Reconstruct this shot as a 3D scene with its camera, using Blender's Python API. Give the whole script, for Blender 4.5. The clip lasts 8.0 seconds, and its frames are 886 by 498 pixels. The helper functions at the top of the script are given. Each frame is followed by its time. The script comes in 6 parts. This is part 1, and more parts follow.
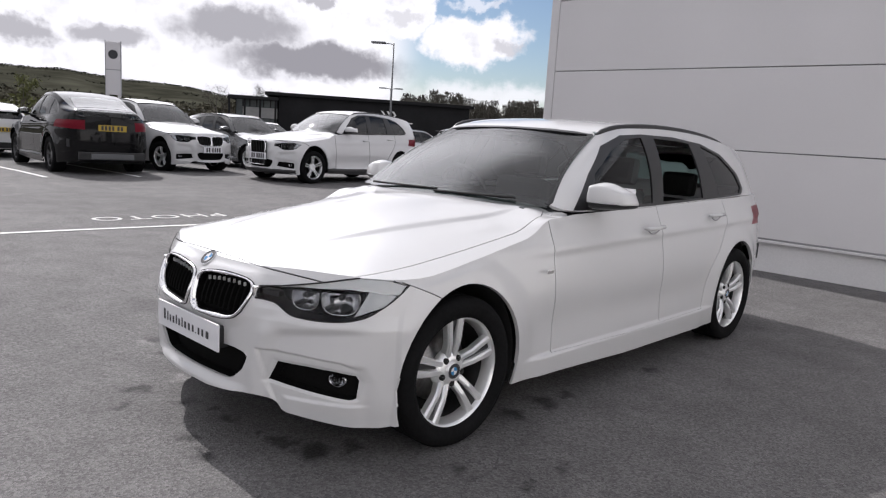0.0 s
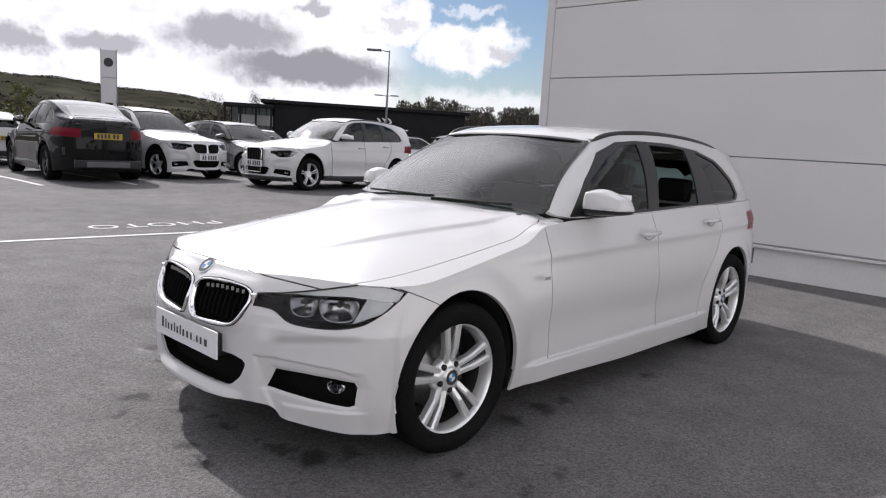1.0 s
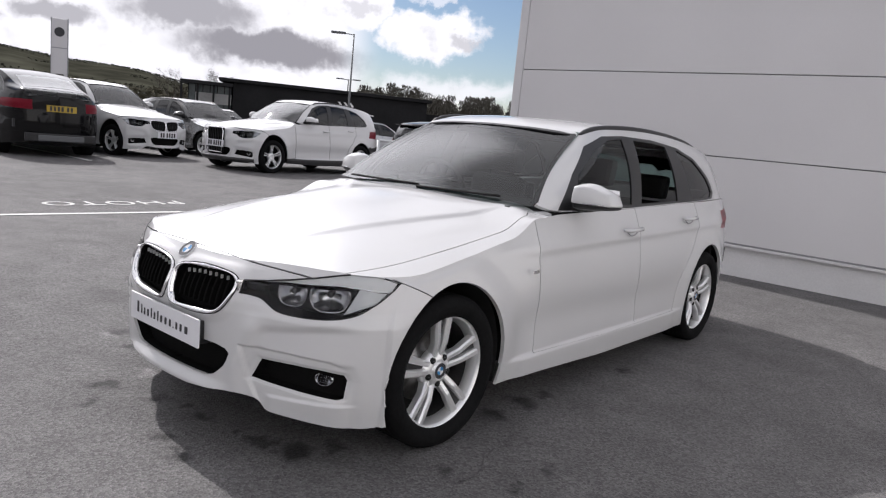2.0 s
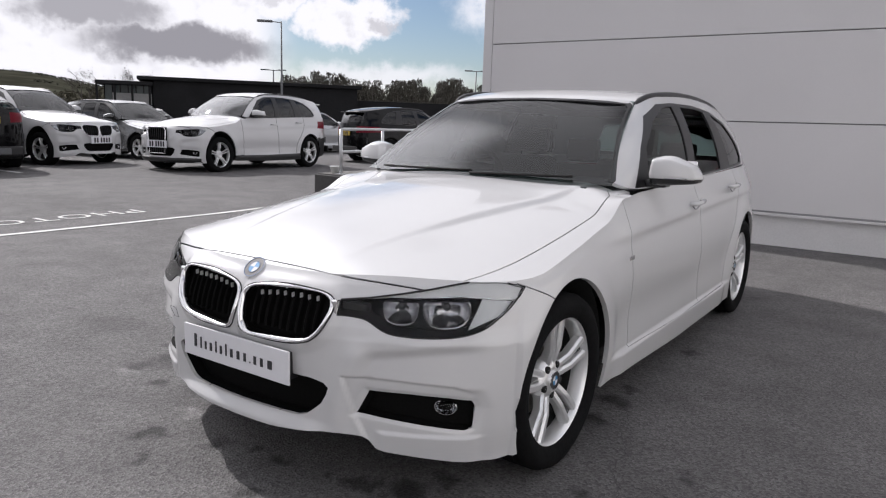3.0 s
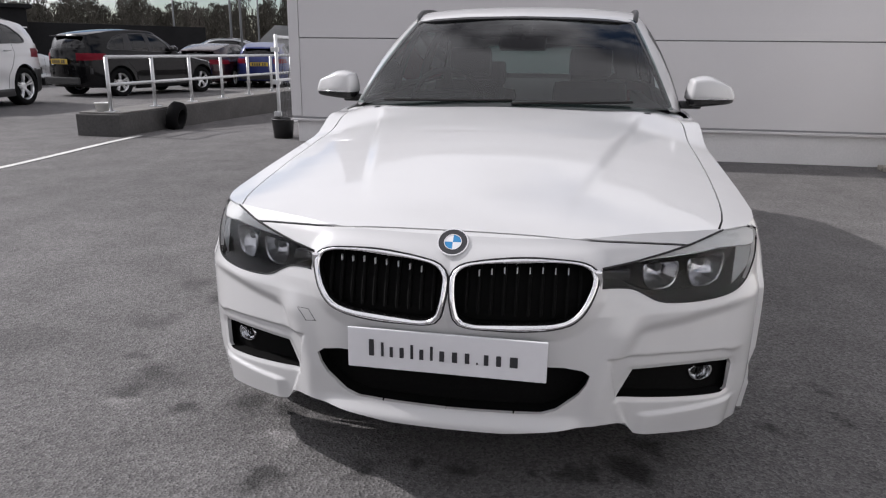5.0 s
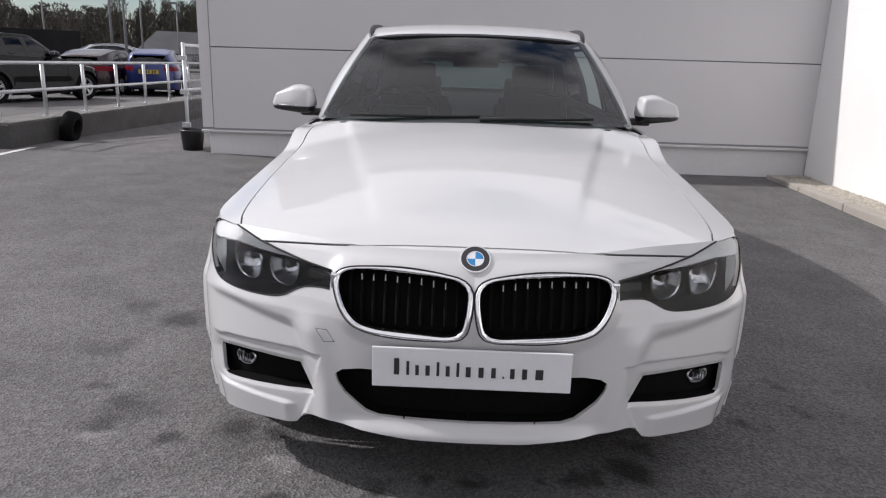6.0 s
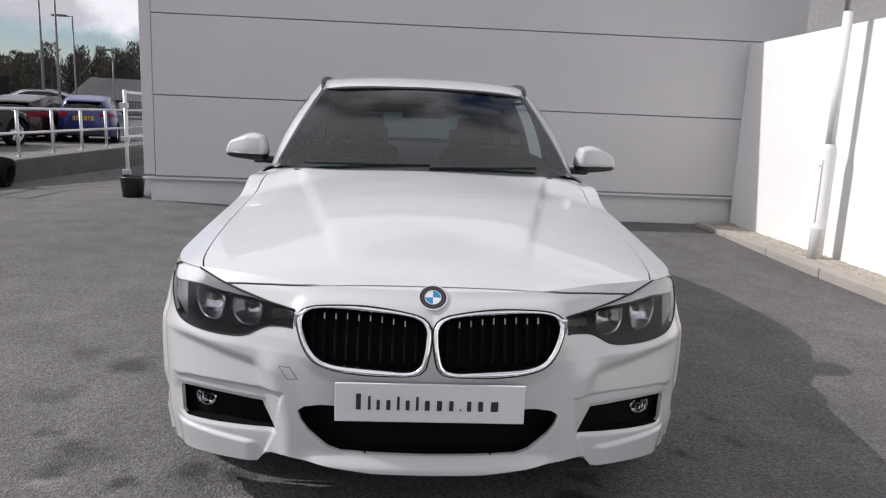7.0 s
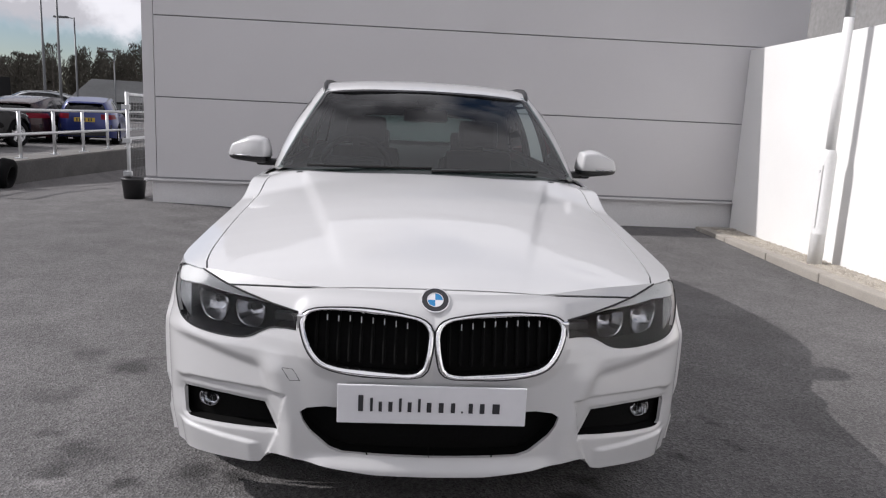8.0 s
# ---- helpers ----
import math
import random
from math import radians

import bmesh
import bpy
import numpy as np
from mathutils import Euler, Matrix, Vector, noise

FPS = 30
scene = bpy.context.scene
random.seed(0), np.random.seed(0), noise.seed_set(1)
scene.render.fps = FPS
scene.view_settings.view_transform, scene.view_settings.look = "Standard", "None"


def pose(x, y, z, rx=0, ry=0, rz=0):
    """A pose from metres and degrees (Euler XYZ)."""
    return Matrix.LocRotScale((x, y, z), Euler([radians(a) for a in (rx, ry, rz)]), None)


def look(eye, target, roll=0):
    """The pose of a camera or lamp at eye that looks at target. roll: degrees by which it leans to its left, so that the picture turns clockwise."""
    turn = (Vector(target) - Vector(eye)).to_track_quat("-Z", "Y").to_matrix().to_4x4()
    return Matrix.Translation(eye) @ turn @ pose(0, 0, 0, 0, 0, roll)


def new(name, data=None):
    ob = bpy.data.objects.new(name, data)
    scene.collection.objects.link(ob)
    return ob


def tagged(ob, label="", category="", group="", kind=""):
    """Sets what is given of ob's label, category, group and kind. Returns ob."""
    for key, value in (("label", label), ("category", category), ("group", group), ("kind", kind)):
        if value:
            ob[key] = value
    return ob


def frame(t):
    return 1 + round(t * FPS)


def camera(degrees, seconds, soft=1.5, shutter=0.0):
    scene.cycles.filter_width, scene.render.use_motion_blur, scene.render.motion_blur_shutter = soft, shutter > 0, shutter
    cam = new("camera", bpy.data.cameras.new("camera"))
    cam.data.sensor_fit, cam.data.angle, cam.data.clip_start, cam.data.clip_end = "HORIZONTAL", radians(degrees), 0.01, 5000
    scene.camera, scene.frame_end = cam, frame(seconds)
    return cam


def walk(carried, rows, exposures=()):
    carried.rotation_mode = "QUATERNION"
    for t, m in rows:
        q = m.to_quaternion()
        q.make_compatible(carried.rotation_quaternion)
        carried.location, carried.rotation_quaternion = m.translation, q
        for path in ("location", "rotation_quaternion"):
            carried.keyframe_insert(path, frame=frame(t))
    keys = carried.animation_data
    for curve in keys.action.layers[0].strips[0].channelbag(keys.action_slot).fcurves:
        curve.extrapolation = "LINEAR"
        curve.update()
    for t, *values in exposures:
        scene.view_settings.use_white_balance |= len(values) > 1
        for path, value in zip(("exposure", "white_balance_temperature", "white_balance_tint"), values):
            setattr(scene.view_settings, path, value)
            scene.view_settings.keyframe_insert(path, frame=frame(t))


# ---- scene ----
cam = camera(64.2, 8.0, 1.2)
PATH = [
    (0, (2.706, -1.337, 1.284), (1.346, 0.096, 0.971), 3.6),
    (0.5, (2.705, -1.342, 1.283), (1.352, 0.101, 0.984), 3.7),
    (1, (2.712, -1.351, 1.287), (1.358, 0.09, 0.993), 3.4),
    (1.5, (2.692, -1.35, 1.284), (1.341, 0.094, 0.981), 4.0),
    (1.7, (2.656, -1.361, 1.285), (1.331, 0.106, 0.981), 5.2),
    (2.8, (2.017, -1.479, 1.228), (0.93, 0.164, 0.88), 2.5),
    (3, (1.829, -1.472, 1.224), (0.723, 0.156, 0.873), 1.8),
    (3.5, (1.345, -1.472, 1.211), (0.443, 0.289, 0.922), 1.4),
    (4, (0.956, -1.532, 1.184), (0.073, 0.205, 0.735), 1.7),
    (4.5, (0.607, -1.608, 1.205), (-0.123, 0.153, 0.602), 2.3),
    (4.7, (0.479, -1.632, 1.202), (-0.072, 0.201, 0.624), 1.3),
    (5.8, (-0.015, -1.677, 1.229), (-0.148, 0.25, 0.711), 1.9),
    (6, (-0.037, -1.705, 1.226), (-0.09, 0.228, 0.718), 1.7),
    (6.5, (-0.079, -1.782, 1.232), (0.044, 0.168, 0.806), 2.1),
    (7, (-0.087, -1.82, 1.229), (0.025, 0.143, 0.859), 2.4),
    (7.5, (-0.088, -1.828, 1.229), (0.04, 0.132, 0.852), 2.8),
    (8, (-0.095, -1.832, 1.23), (0.017, 0.132, 0.869), 2.7),
]
walk(cam, [(t, look(eye, target, roll)) for t, eye, target, roll in PATH], [(0, -0.17, 6200, 14), (1.7, -0.17, 6200, 14), (3, -0.25, 6200, 14), (3.5, -0.38, 6200, 14), (4, -0.39, 6200, 14), (4.7, -0.31, 6200, 14), (6, -0.34, 6200, 14), (8, -0.38, 6200, 14)])

# ---- daylight: bright spring sky with broken cloud, sun over the car park ----
SUN_FROM = Vector((-1.24, 0.165, 1.0)).normalized()
sun = new("sun", bpy.data.lights.new("sun", "SUN"))
sun.data.energy, sun.data.angle, sun.data.color = 4.4, radians(0.6), (1.0, 0.955, 0.89)
sun.matrix_world = look(SUN_FROM * 60, (0, 0, 0))

world = bpy.data.worlds.new("world")
scene.world = world
world.use_nodes = True


def build_sky():
    nt = world.node_tree
    nt.nodes.clear()
    n, l = nt.nodes.new, nt.links.new
    out, bg = n("ShaderNodeOutputWorld"), n("ShaderNodeBackground")
    sky = n("ShaderNodeTexSky")
    sky.sky_type, sky.sun_disc = "NISHITA", False
    sky.sun_elevation = math.asin(SUN_FROM.z)
    sky.sun_rotation = math.atan2(SUN_FROM.x, SUN_FROM.y)
    sky.dust_density, sky.ozone_density = 0.5, 2.0
    tc, sep, comb = n("ShaderNodeTexCoord"), n("ShaderNodeSeparateXYZ"), n("ShaderNodeCombineXYZ")
    l(tc.outputs["Generated"], sep.inputs[0])
    # clouds lie on a flat layer overhead: direction divided by its height
    up = n("ShaderNodeMath")
    up.operation, up.inputs[1].default_value = "ADD", 0.36
    l(sep.outputs["Z"], up.inputs[0])
    lim = n("ShaderNodeMath")
    lim.operation, lim.inputs[1].default_value = "MAXIMUM", 0.3
    l(up.outputs[0], lim.inputs[0])
    for i in (0, 1):
        d = n("ShaderNodeMath")
        d.operation = "DIVIDE"
        l(sep.outputs[i], d.inputs[0])
        l(lim.outputs[0], d.inputs[1])
        l(d.outputs[0], comb.inputs[i])
    def noise_tex(scale, detail, offset, rough=0.55):
        m = n("ShaderNodeMapping")
        m.inputs["Location"].default_value = offset
        l(comb.outputs[0], m.inputs[0])
        t = n("ShaderNodeTexNoise")
        t.inputs["Scale"].default_value, t.inputs["Detail"].default_value = scale, detail
        t.inputs["Roughness"].default_value = rough
        l(m.outputs[0], t.inputs["Vector"])
        return t
    def ramp(src, a, b, ca=(0, 0, 0, 1), cb=(1, 1, 1, 1)):
        r = n("ShaderNodeValToRGB")
        r.color_ramp.elements[0].position, r.color_ramp.elements[1].position = a, b
        r.color_ramp.elements[0].color, r.color_ramp.elements[1].color = ca, cb
        l(src, r.inputs[0])
        return r
    # the cover thins toward the zenith
    thin = n("ShaderNodeMapRange")
    for k, v in zip(("From Min", "From Max", "To Min", "To Max"), (0.10, 0.8, 0.18, 0.145)):
        thin.inputs[k].default_value = v
    l(sep.outputs["Z"], thin.inputs["Value"])
    lift = n("ShaderNodeMath")
    lift.operation = "ADD"
    l(noise_tex(1.15, 10, (3.2, 1.4, 0), 0.6).outputs["Fac"], lift.inputs[0])
    l(thin.outputs[0], lift.inputs[1])
    cover = ramp(lift.outputs[0], 0.53, 0.60)
    # clouds on the sun's side stand dark against the light, those away from it are lit
    side = n("ShaderNodeMapRange")
    for k, v in zip(("From Min", "From Max", "To Min", "To Max"), (-0.75, -0.35, 0.0, -0.05)):
        side.inputs[k].default_value = v
    l(sep.outputs["X"], side.inputs["Value"])
    deep = n("ShaderNodeMath")
    deep.operation = "ADD"
    l(noise_tex(1.45, 9, (7.3, 4.4, 2.0), 0.54).outputs["Fac"], deep.inputs[0])
    # round billows break up the cloud bases
    warp = n("ShaderNodeVectorMath")
    warp.operation = "MULTIPLY_ADD"
    l(noise_tex(3.0, 5, (1.1, 6.2, 0)).outputs["Color"], warp.inputs[0])
    warp.inputs[1].default_value = (0.5, 0.5, 0)
    l(comb.outputs[0], warp.inputs[2])
    puff = n("ShaderNodeTexVoronoi")
    puff.feature = "SMOOTH_F1"
    puff.inputs["Scale"].default_value, puff.inputs["Smoothness"].default_value = 2.9, 0.3
    l(warp.outputs[0], puff.inputs["Vector"])
    swell = n("ShaderNodeMapRange")
    for k, v in zip(("From Min", "From Max", "To Min", "To Max"), (0.05, 0.6, 0.13, -0.13)):
        swell.inputs[k].default_value = v
    l(puff.outputs["Distance"], swell.inputs["Value"])
    both = n("ShaderNodeMath")
    both.operation = "ADD"
    l(side.outputs[0], both.inputs[0])
    l(swell.outputs[0], both.inputs[1])
    l(both.outputs[0], deep.inputs[1])
    shade = ramp(deep.outputs[0], 0.405, 0.55, (11.2, 11.0, 11.0, 1), (2.8, 2.7, 2.85, 1))
    # over the car park: a bank of cumulus with grey bases, breaking up into blue toward the building
    def calc(op, a, b=0.0):
        m = n("ShaderNodeMath")
        m.operation = op
        for k, v in enumerate((a, b)):
            if isinstance(v, (int, float)):
                m.inputs[k].default_value = v
            else:
                l(v, m.inputs[k])
        return m.outputs[0]
    def span(src, a, b, c=0.0, d=1.0):
        m = n("ShaderNodeMapRange")
        m.interpolation_type = "SMOOTHSTEP"
        for k, v in zip(("From Min", "From Max", "To Min", "To Max"), (a, b, c, d)):
            m.inputs[k].default_value = v
        l(src, m.inputs["Value"])
        return m.outputs[0]
    def blend(fac, a, b):
        m = n("ShaderNodeMix")
        m.data_type = "RGBA"
        l(fac, m.inputs["Factor"])
        for k, v in ((6, a), (7, b)):
            if isinstance(v, tuple):
                m.inputs[k].default_value = v
            else:
                l(v, m.inputs[k])
        return m.outputs[2]
    bearing = calc("MULTIPLY", calc("ARCTAN2", calc("MULTIPLY", sep.outputs["X"], -1.0), sep.outputs["Y"]), 57.3)
    height = calc("MULTIPLY", calc("ARCSINE", sep.outputs["Z"]), 57.3)
    view = n("ShaderNodeCombineXYZ")
    l(bearing, view.inputs[0])
    l(height, view.inputs[1])
    curl = n("ShaderNodeTexNoise")
    curl.inputs["Scale"].default_value, curl.inputs["Detail"].default_value, curl.inputs["Roughness"].default_value = 0.42, 7, 0.6
    l(view.outputs[0], curl.inputs["Vector"])
    ragged = n("ShaderNodeVectorMath")
    ragged.operation = "MULTIPLY_ADD"
    l(curl.outputs["Color"], ragged.inputs[0])
    ragged.inputs[1].default_value = (5.6, 3.6, 0)
    l(view.outputs[0], ragged.inputs[2])
    def cloud(az, el, w, h, amount, soft=0.5):
        off, big, far = n("ShaderNodeVectorMath"), n("ShaderNodeVectorMath"), n("ShaderNodeVectorMath")
        off.operation, big.operation, far.operation = "SUBTRACT", "MULTIPLY", "LENGTH"
        l(ragged.outputs[0], off.inputs[0])
        off.inputs[1].default_value = (az + 2.8, el + 1.8, 0)
        l(off.outputs[0], big.inputs[0])
        big.inputs[1].default_value = (1 / w, 1 / h, 0)
        l(big.outputs[0], far.inputs[0])
        return span(far.outputs["Value"], soft, 1.1, amount, 0.0)
    def most(parts):
        top = parts[0]
        for q in parts[1:]:
            top = calc("MAXIMUM", top, q)
        return top
    grey = most([cloud(*c) for c in ((60.2, 7.1, 5.6, 1.7, 0.85), (54.0, 5.2, 8.4, 1.65, 1.0), (68.9, 5.8, 3.0, 1.1, 0.75), (74.6, 5.2, 2.6, 1.2, 0.75), (54.2, 9.6, 1.7, 0.6, 0.7), (47.9, 8.9, 1.6, 0.6, 0.35), (39.2, 7.2, 1.8, 0.7, 0.5), (20.0, 11.0, 9.0, 2.6, 0.7), (26.0, 6.0, 5.0, 1.6, 0.6), (64.0, 11.5, 5.0, 1.2, 0.4))] + [span(curl.outputs["Fac"], 0.52, 0.74, 0.0, 0.3)])
    white = most([cloud(*c) for c in ((42.2, 7.6, 4.4, 2.0, 1.0, 0.75), (47.6, 9.2, 2.6, 2.0, 1.0, 0.75), (42.1, 10.3, 2.4, 0.4, 0.6, 0.4), (40.0, 3.4, 9.0, 1.5, 0.75, 0.3), (22.0, 9.0, 12.0, 4.6, 1.0, 0.7))] + [span(bearing, 45.5, 49.5)])
    front = calc("MULTIPLY", calc("MULTIPLY", span(bearing, 8.0, 16.0), span(bearing, 80.0, 92.0, 1.0, 0.0)), span(height, 13.0, 20.0, 1.0, 0.0))
    # the bank climbs higher toward the sun
    tall = calc("MULTIPLY", calc("MULTIPLY", span(bearing, 44.0, 54.0), span(bearing, 88.0, 104.0, 1.0, 0.0)), span(height, 46.0, 58.0, 1.0, 0.0))
    front = calc("MAXIMUM", front, tall)
    bank = blend(grey, (12.8, 12.6, 12.6, 1), (4.4, 4.25, 4.45, 1))
    # thin cloud close to the sun glares
    toward = n("ShaderNodeVectorMath")
    toward.operation = "DOT_PRODUCT"
    l(tc.outputs["Generated"], toward.inputs[0])
    toward.inputs[1].default_value = SUN_FROM
    glare = n("ShaderNodeVectorMath")
    glare.operation = "SCALE"
    l(bank, glare.inputs[0])
    l(span(toward.outputs["Value"], 0.84, 0.97, 1.0, 2.8), glare.inputs["Scale"])
    deck = n("ShaderNodeMix")
    l(front, deck.inputs["Factor"])
    l(cover.outputs[0], deck.inputs[2])
    l(white, deck.inputs[3])
    mix = n("ShaderNodeMix")
    mix.data_type = "RGBA"
    l(deck.outputs[0], mix.inputs["Factor"])
    l(sky.outputs[0], mix.inputs[6])
    l(blend(front, shade.outputs[0], glare.outputs[0]), mix.inputs[7])
    bg.inputs["Strength"].default_value = 0.093
    l(mix.outputs[2], bg.inputs["Color"])
    l(bg.outputs[0], out.inputs[0])


build_sky()

# ---- materials ----
def material(name):
    m = bpy.data.materials.new(name)
    m.use_nodes = True
    nt = m.node_tree
    b = nt.nodes["Principled BSDF"]
    return m, nt, b


def surface(name, color, rough=0.5, metal=0.0, coat=0.0, grain=0.0, scale=40.0, spread=0.0, big=1.5, bump=0.0, bump_scale=None, spec=0.5, coat_rough=0.03):
    """A surface with fine grain and larger blotches in its colour, and fine relief."""
    m, nt, b = material(name)
    n, l = nt.nodes.new, nt.links.new
    b.inputs["Base Color"].default_value = (*color, 1)
    b.inputs["Roughness"].default_value, b.inputs["Metallic"].default_value = rough, metal
    b.inputs["Coat Weight"].default_value, b.inputs["Coat Roughness"].default_value = coat, coat_rough
    b.inputs["Specular IOR Level"].default_value = spec
    tc = n("ShaderNodeTexCoord")
    if grain or spread:
        a, c = n("ShaderNodeTexNoise"), n("ShaderNodeTexNoise")
        a.inputs["Scale"].default_value, a.inputs["Detail"].default_value = scale, 4
        c.inputs["Scale"].default_value, c.inputs["Detail"].default_value = big, 5
        l(tc.outputs["Object"], a.inputs["Vector"])
        l(tc.outputs["Object"], c.inputs["Vector"])
        def span(src, amount):
            r = n("ShaderNodeMapRange")
            r.inputs["From Min"].default_value, r.inputs["From Max"].default_value = 0.25, 0.75
            r.inputs["To Min"].default_value, r.inputs["To Max"].default_value = 1 - amount, 1 + amount
            l(src.outputs["Fac"], r.inputs["Value"])
            return r
        mul = n("ShaderNodeMath")
        mul.operation = "MULTIPLY"
        l(span(a, grain).outputs[0], mul.inputs[0])
        l(span(c, spread).outputs[0], mul.inputs[1])
        v = n("ShaderNodeVectorMath")
        v.operation = "SCALE"
        v.inputs[0].default_value = color
        l(mul.outputs[0], v.inputs["Scale"])
        l(v.outputs[0], b.inputs["Base Color"])
    if bump:
        t = n("ShaderNodeTexNoise")
        t.inputs["Scale"].default_value, t.inputs["Detail"].default_value = bump_scale or scale, 3
        l(tc.outputs["Object"], t.inputs["Vector"])
        bp = n("ShaderNodeBump")
        bp.inputs["Strength"].default_value, bp.inputs["Distance"].default_value = bump, 0.004
        l(t.outputs["Fac"], bp.inputs["Height"])
        l(bp.outputs[0], b.inputs["Normal"])
    return m


def pane(name, tint, gloss=0.03, ior=1.5):
    """Thin tinted glass: what lies behind shows through, the sky lies on it by Fresnel."""
    m, nt, b = material(name)
    nt.nodes.remove(b)
    n, l = nt.nodes.new, nt.links.new
    out = nt.nodes["Material Output"]
    tr, gl, fr, mx = n("ShaderNodeBsdfTransparent"), n("ShaderNodeBsdfGlossy"), n("ShaderNodeFresnel"), n("ShaderNodeMixShader")
    tr.inputs["Color"].default_value = (*tint, 1)
    gl.inputs["Roughness"].default_value = gloss
    fr.inputs["IOR"].default_value = ior
    l(fr.outputs[0], mx.inputs[0])
    l(tr.outputs[0], mx.inputs[1])
    l(gl.outputs[0], mx.inputs[2])
    l(mx.outputs[0], out.inputs[0])
    return m


def asphalt_material(name, c0):
    m, nt, b = material(name)
    n, l = nt.nodes.new, nt.links.new
    tc = n("ShaderNodeTexCoord")
    def tex(kind, scale, detail=3):
        t = n(kind)
        t.inputs["Scale"].default_value = scale
        if kind == "ShaderNodeTexNoise":
            t.inputs["Detail"].default_value = detail
        l(tc.outputs["Object"], t.inputs["Vector"])
        return t
    stones = tex("ShaderNodeTexVoronoi", 110)
    fine, mid, big = tex("ShaderNodeTexNoise", 240, 2), tex("ShaderNodeTexNoise", 3.2, 6), tex("ShaderNodeTexNoise", 0.35, 5)
    def rng(src, lo, hi, a, c):
        r = n("ShaderNodeMapRange")
        for k, v in zip(("From Min", "From Max", "To Min", "To Max"), (lo, hi, a, c)):
            r.inputs[k].default_value = v
        l(src, r.inputs["Value"])
        return r.outputs[0]
    def mul(a, c):
        t = n("ShaderNodeMath")
        t.operation = "MULTIPLY"
        l(a, t.inputs[0])
        l(c, t.inputs[1])
        return t.outputs[0]
    f = mul(mul(rng(stones.outputs["Color"], 0.1, 0.9, 0.62, 1.42), rng(fine.outputs["Fac"], 0.3, 0.7, 0.7, 1.3)),
            mul(rng(mid.outputs["Fac"], 0.3, 0.7, 0.84, 1.14), rng(big.outputs["Fac"], 0.3, 0.7, 0.86, 1.14)))
    v = n("ShaderNodeVectorMath")
    v.operation = "SCALE"
    v.inputs[0].default_value = c0
    l(f, v.inputs["Scale"])
    l(v.outputs[0], b.inputs["Base Color"])
    # oil stains and pale chalk marks, each with an uneven edge
    wob = tex("ShaderNodeTexNoise", 7, 4)
    shift = n("ShaderNodeVectorMath")
    shift.operation = "MULTIPLY_ADD"
    l(wob.outputs["Color"], shift.inputs[0])
    shift.inputs[1].default_value = (0.28, 0.28, 0)
    l(tc.outputs["Object"], shift.inputs[2])
    tone = v.outputs[0]
    for x, y, r, k in STAINS:
        d = n("ShaderNodeVectorMath")
        d.operation = "DISTANCE"
        l(shift.outputs[0], d.inputs[0])
        d.inputs[1].default_value = (x + 0.14, y + 0.14, 0)
        m2 = n("ShaderNodeVectorMath")
        m2.operation = "SCALE"
        l(tone, m2.inputs[0])
        l(rng(d.outputs["Value"], r * 0.35, r * 1.15, k, 1.0), m2.inputs["Scale"])
        tone = m2.outputs[0]
    l(tone, b.inputs["Base Color"])
    b.inputs["Roughness"].default_value = 0.86
    b.inputs["Specular IOR Level"].default_value = 0.35
    bp = n("ShaderNodeBump")
    bp.inputs["Strength"].default_value, bp.inputs["Distance"].default_value = 0.9, 0.004
    l(stones.outputs["Distance"], bp.inputs["Height"])
    l(bp.outputs[0], b.inputs["Normal"])
    return m


# x, y, radius, tone of stains on the yard
STAINS = [(-1.60, 1.58, 0.10, 0.6), (-1.35, 1.43, 0.13, 0.42), (-0.55, 0.03, 0.07, 0.4), (-0.38, -0.08, 0.05, 0.45), (0.11, -0.04, 0.05, 0.4), (-1.52, 1.06, 0.11, 0.6), (-1.22, 0.58, 0.12, 0.55), (-0.80, 0.48, 0.09, 0.42), (0.02, 0.18, 0.07, 0.3), (0.53, 0.27, 0.09, 0.22),
          (0.23, 0.22, 0.035, 0.35), (0.59, 0.43, 0.05, 0.4), (0.78, 1.22, 0.08, 0.25), (0.77, 1.50, 0.11, 0.28), (0.78, 1.70, 0.05, 0.4), (1.21, 1.0, 0.05, 0.45), (1.01, 0.64, 0.06, 0.4), (1.26, 0.74, 0.04, 0.5), (0.84, 2.51, 0.05, 0.3), (-1.40, 0.71, 0.06, 0.5), (-1.24, 0.42, 0.07, 0.5),
          (0.29, -0.09, 0.06, 0.4), (-0.26, 0.12, 0.06, 0.4), (-0.62, 0.46, 0.07, 0.4), (-0.14, 0.18, 0.05, 0.35), (0.37, 0.22, 0.06, 0.35), (-0.98, 0.36, 0.06, 0.45), (-1.93, 0.69, 0.2, 0.75), (-1.21, 0.36, 0.06, 1.7), (-0.60, 0.25, 0.06, 1.9), (2.04, 1.72, 0.04, 1.5), (-2.4, -0.6, 0.35, 0.82), (1.84, 0.93, 0.3, 0.85), (2.12, 2.42, 0.4, 0.86)]

M = {}
M["asphalt"] = asphalt_material("asphalt", (0.117, 0.113, 0.113))
M["stain"] = surface("oil_stain", (0.030, 0.029, 0.029), 0.6, grain=0.3, scale=90, bump=0.4)
M["line"] = surface("road_paint", (0.60, 0.60, 0.58), 0.7, grain=0.25, scale=60, spread=0.12, big=5)
M["clad"] = surface("cladding_panel", (0.62, 0.61, 0.62), 0.55, grain=0.012, scale=90, spread=0.03, big=0.8)
M["clad_joint"] = surface("cladding_joint", (0.28, 0.28, 0.29), 0.7, grain=0.1, spread=0.1)
M["render_wall"] = surface("white_render", (0.80, 0.795, 0.78), 0.8, grain=0.03, scale=120, spread=0.03, big=1.2, bump=0.25, bump_scale=160)
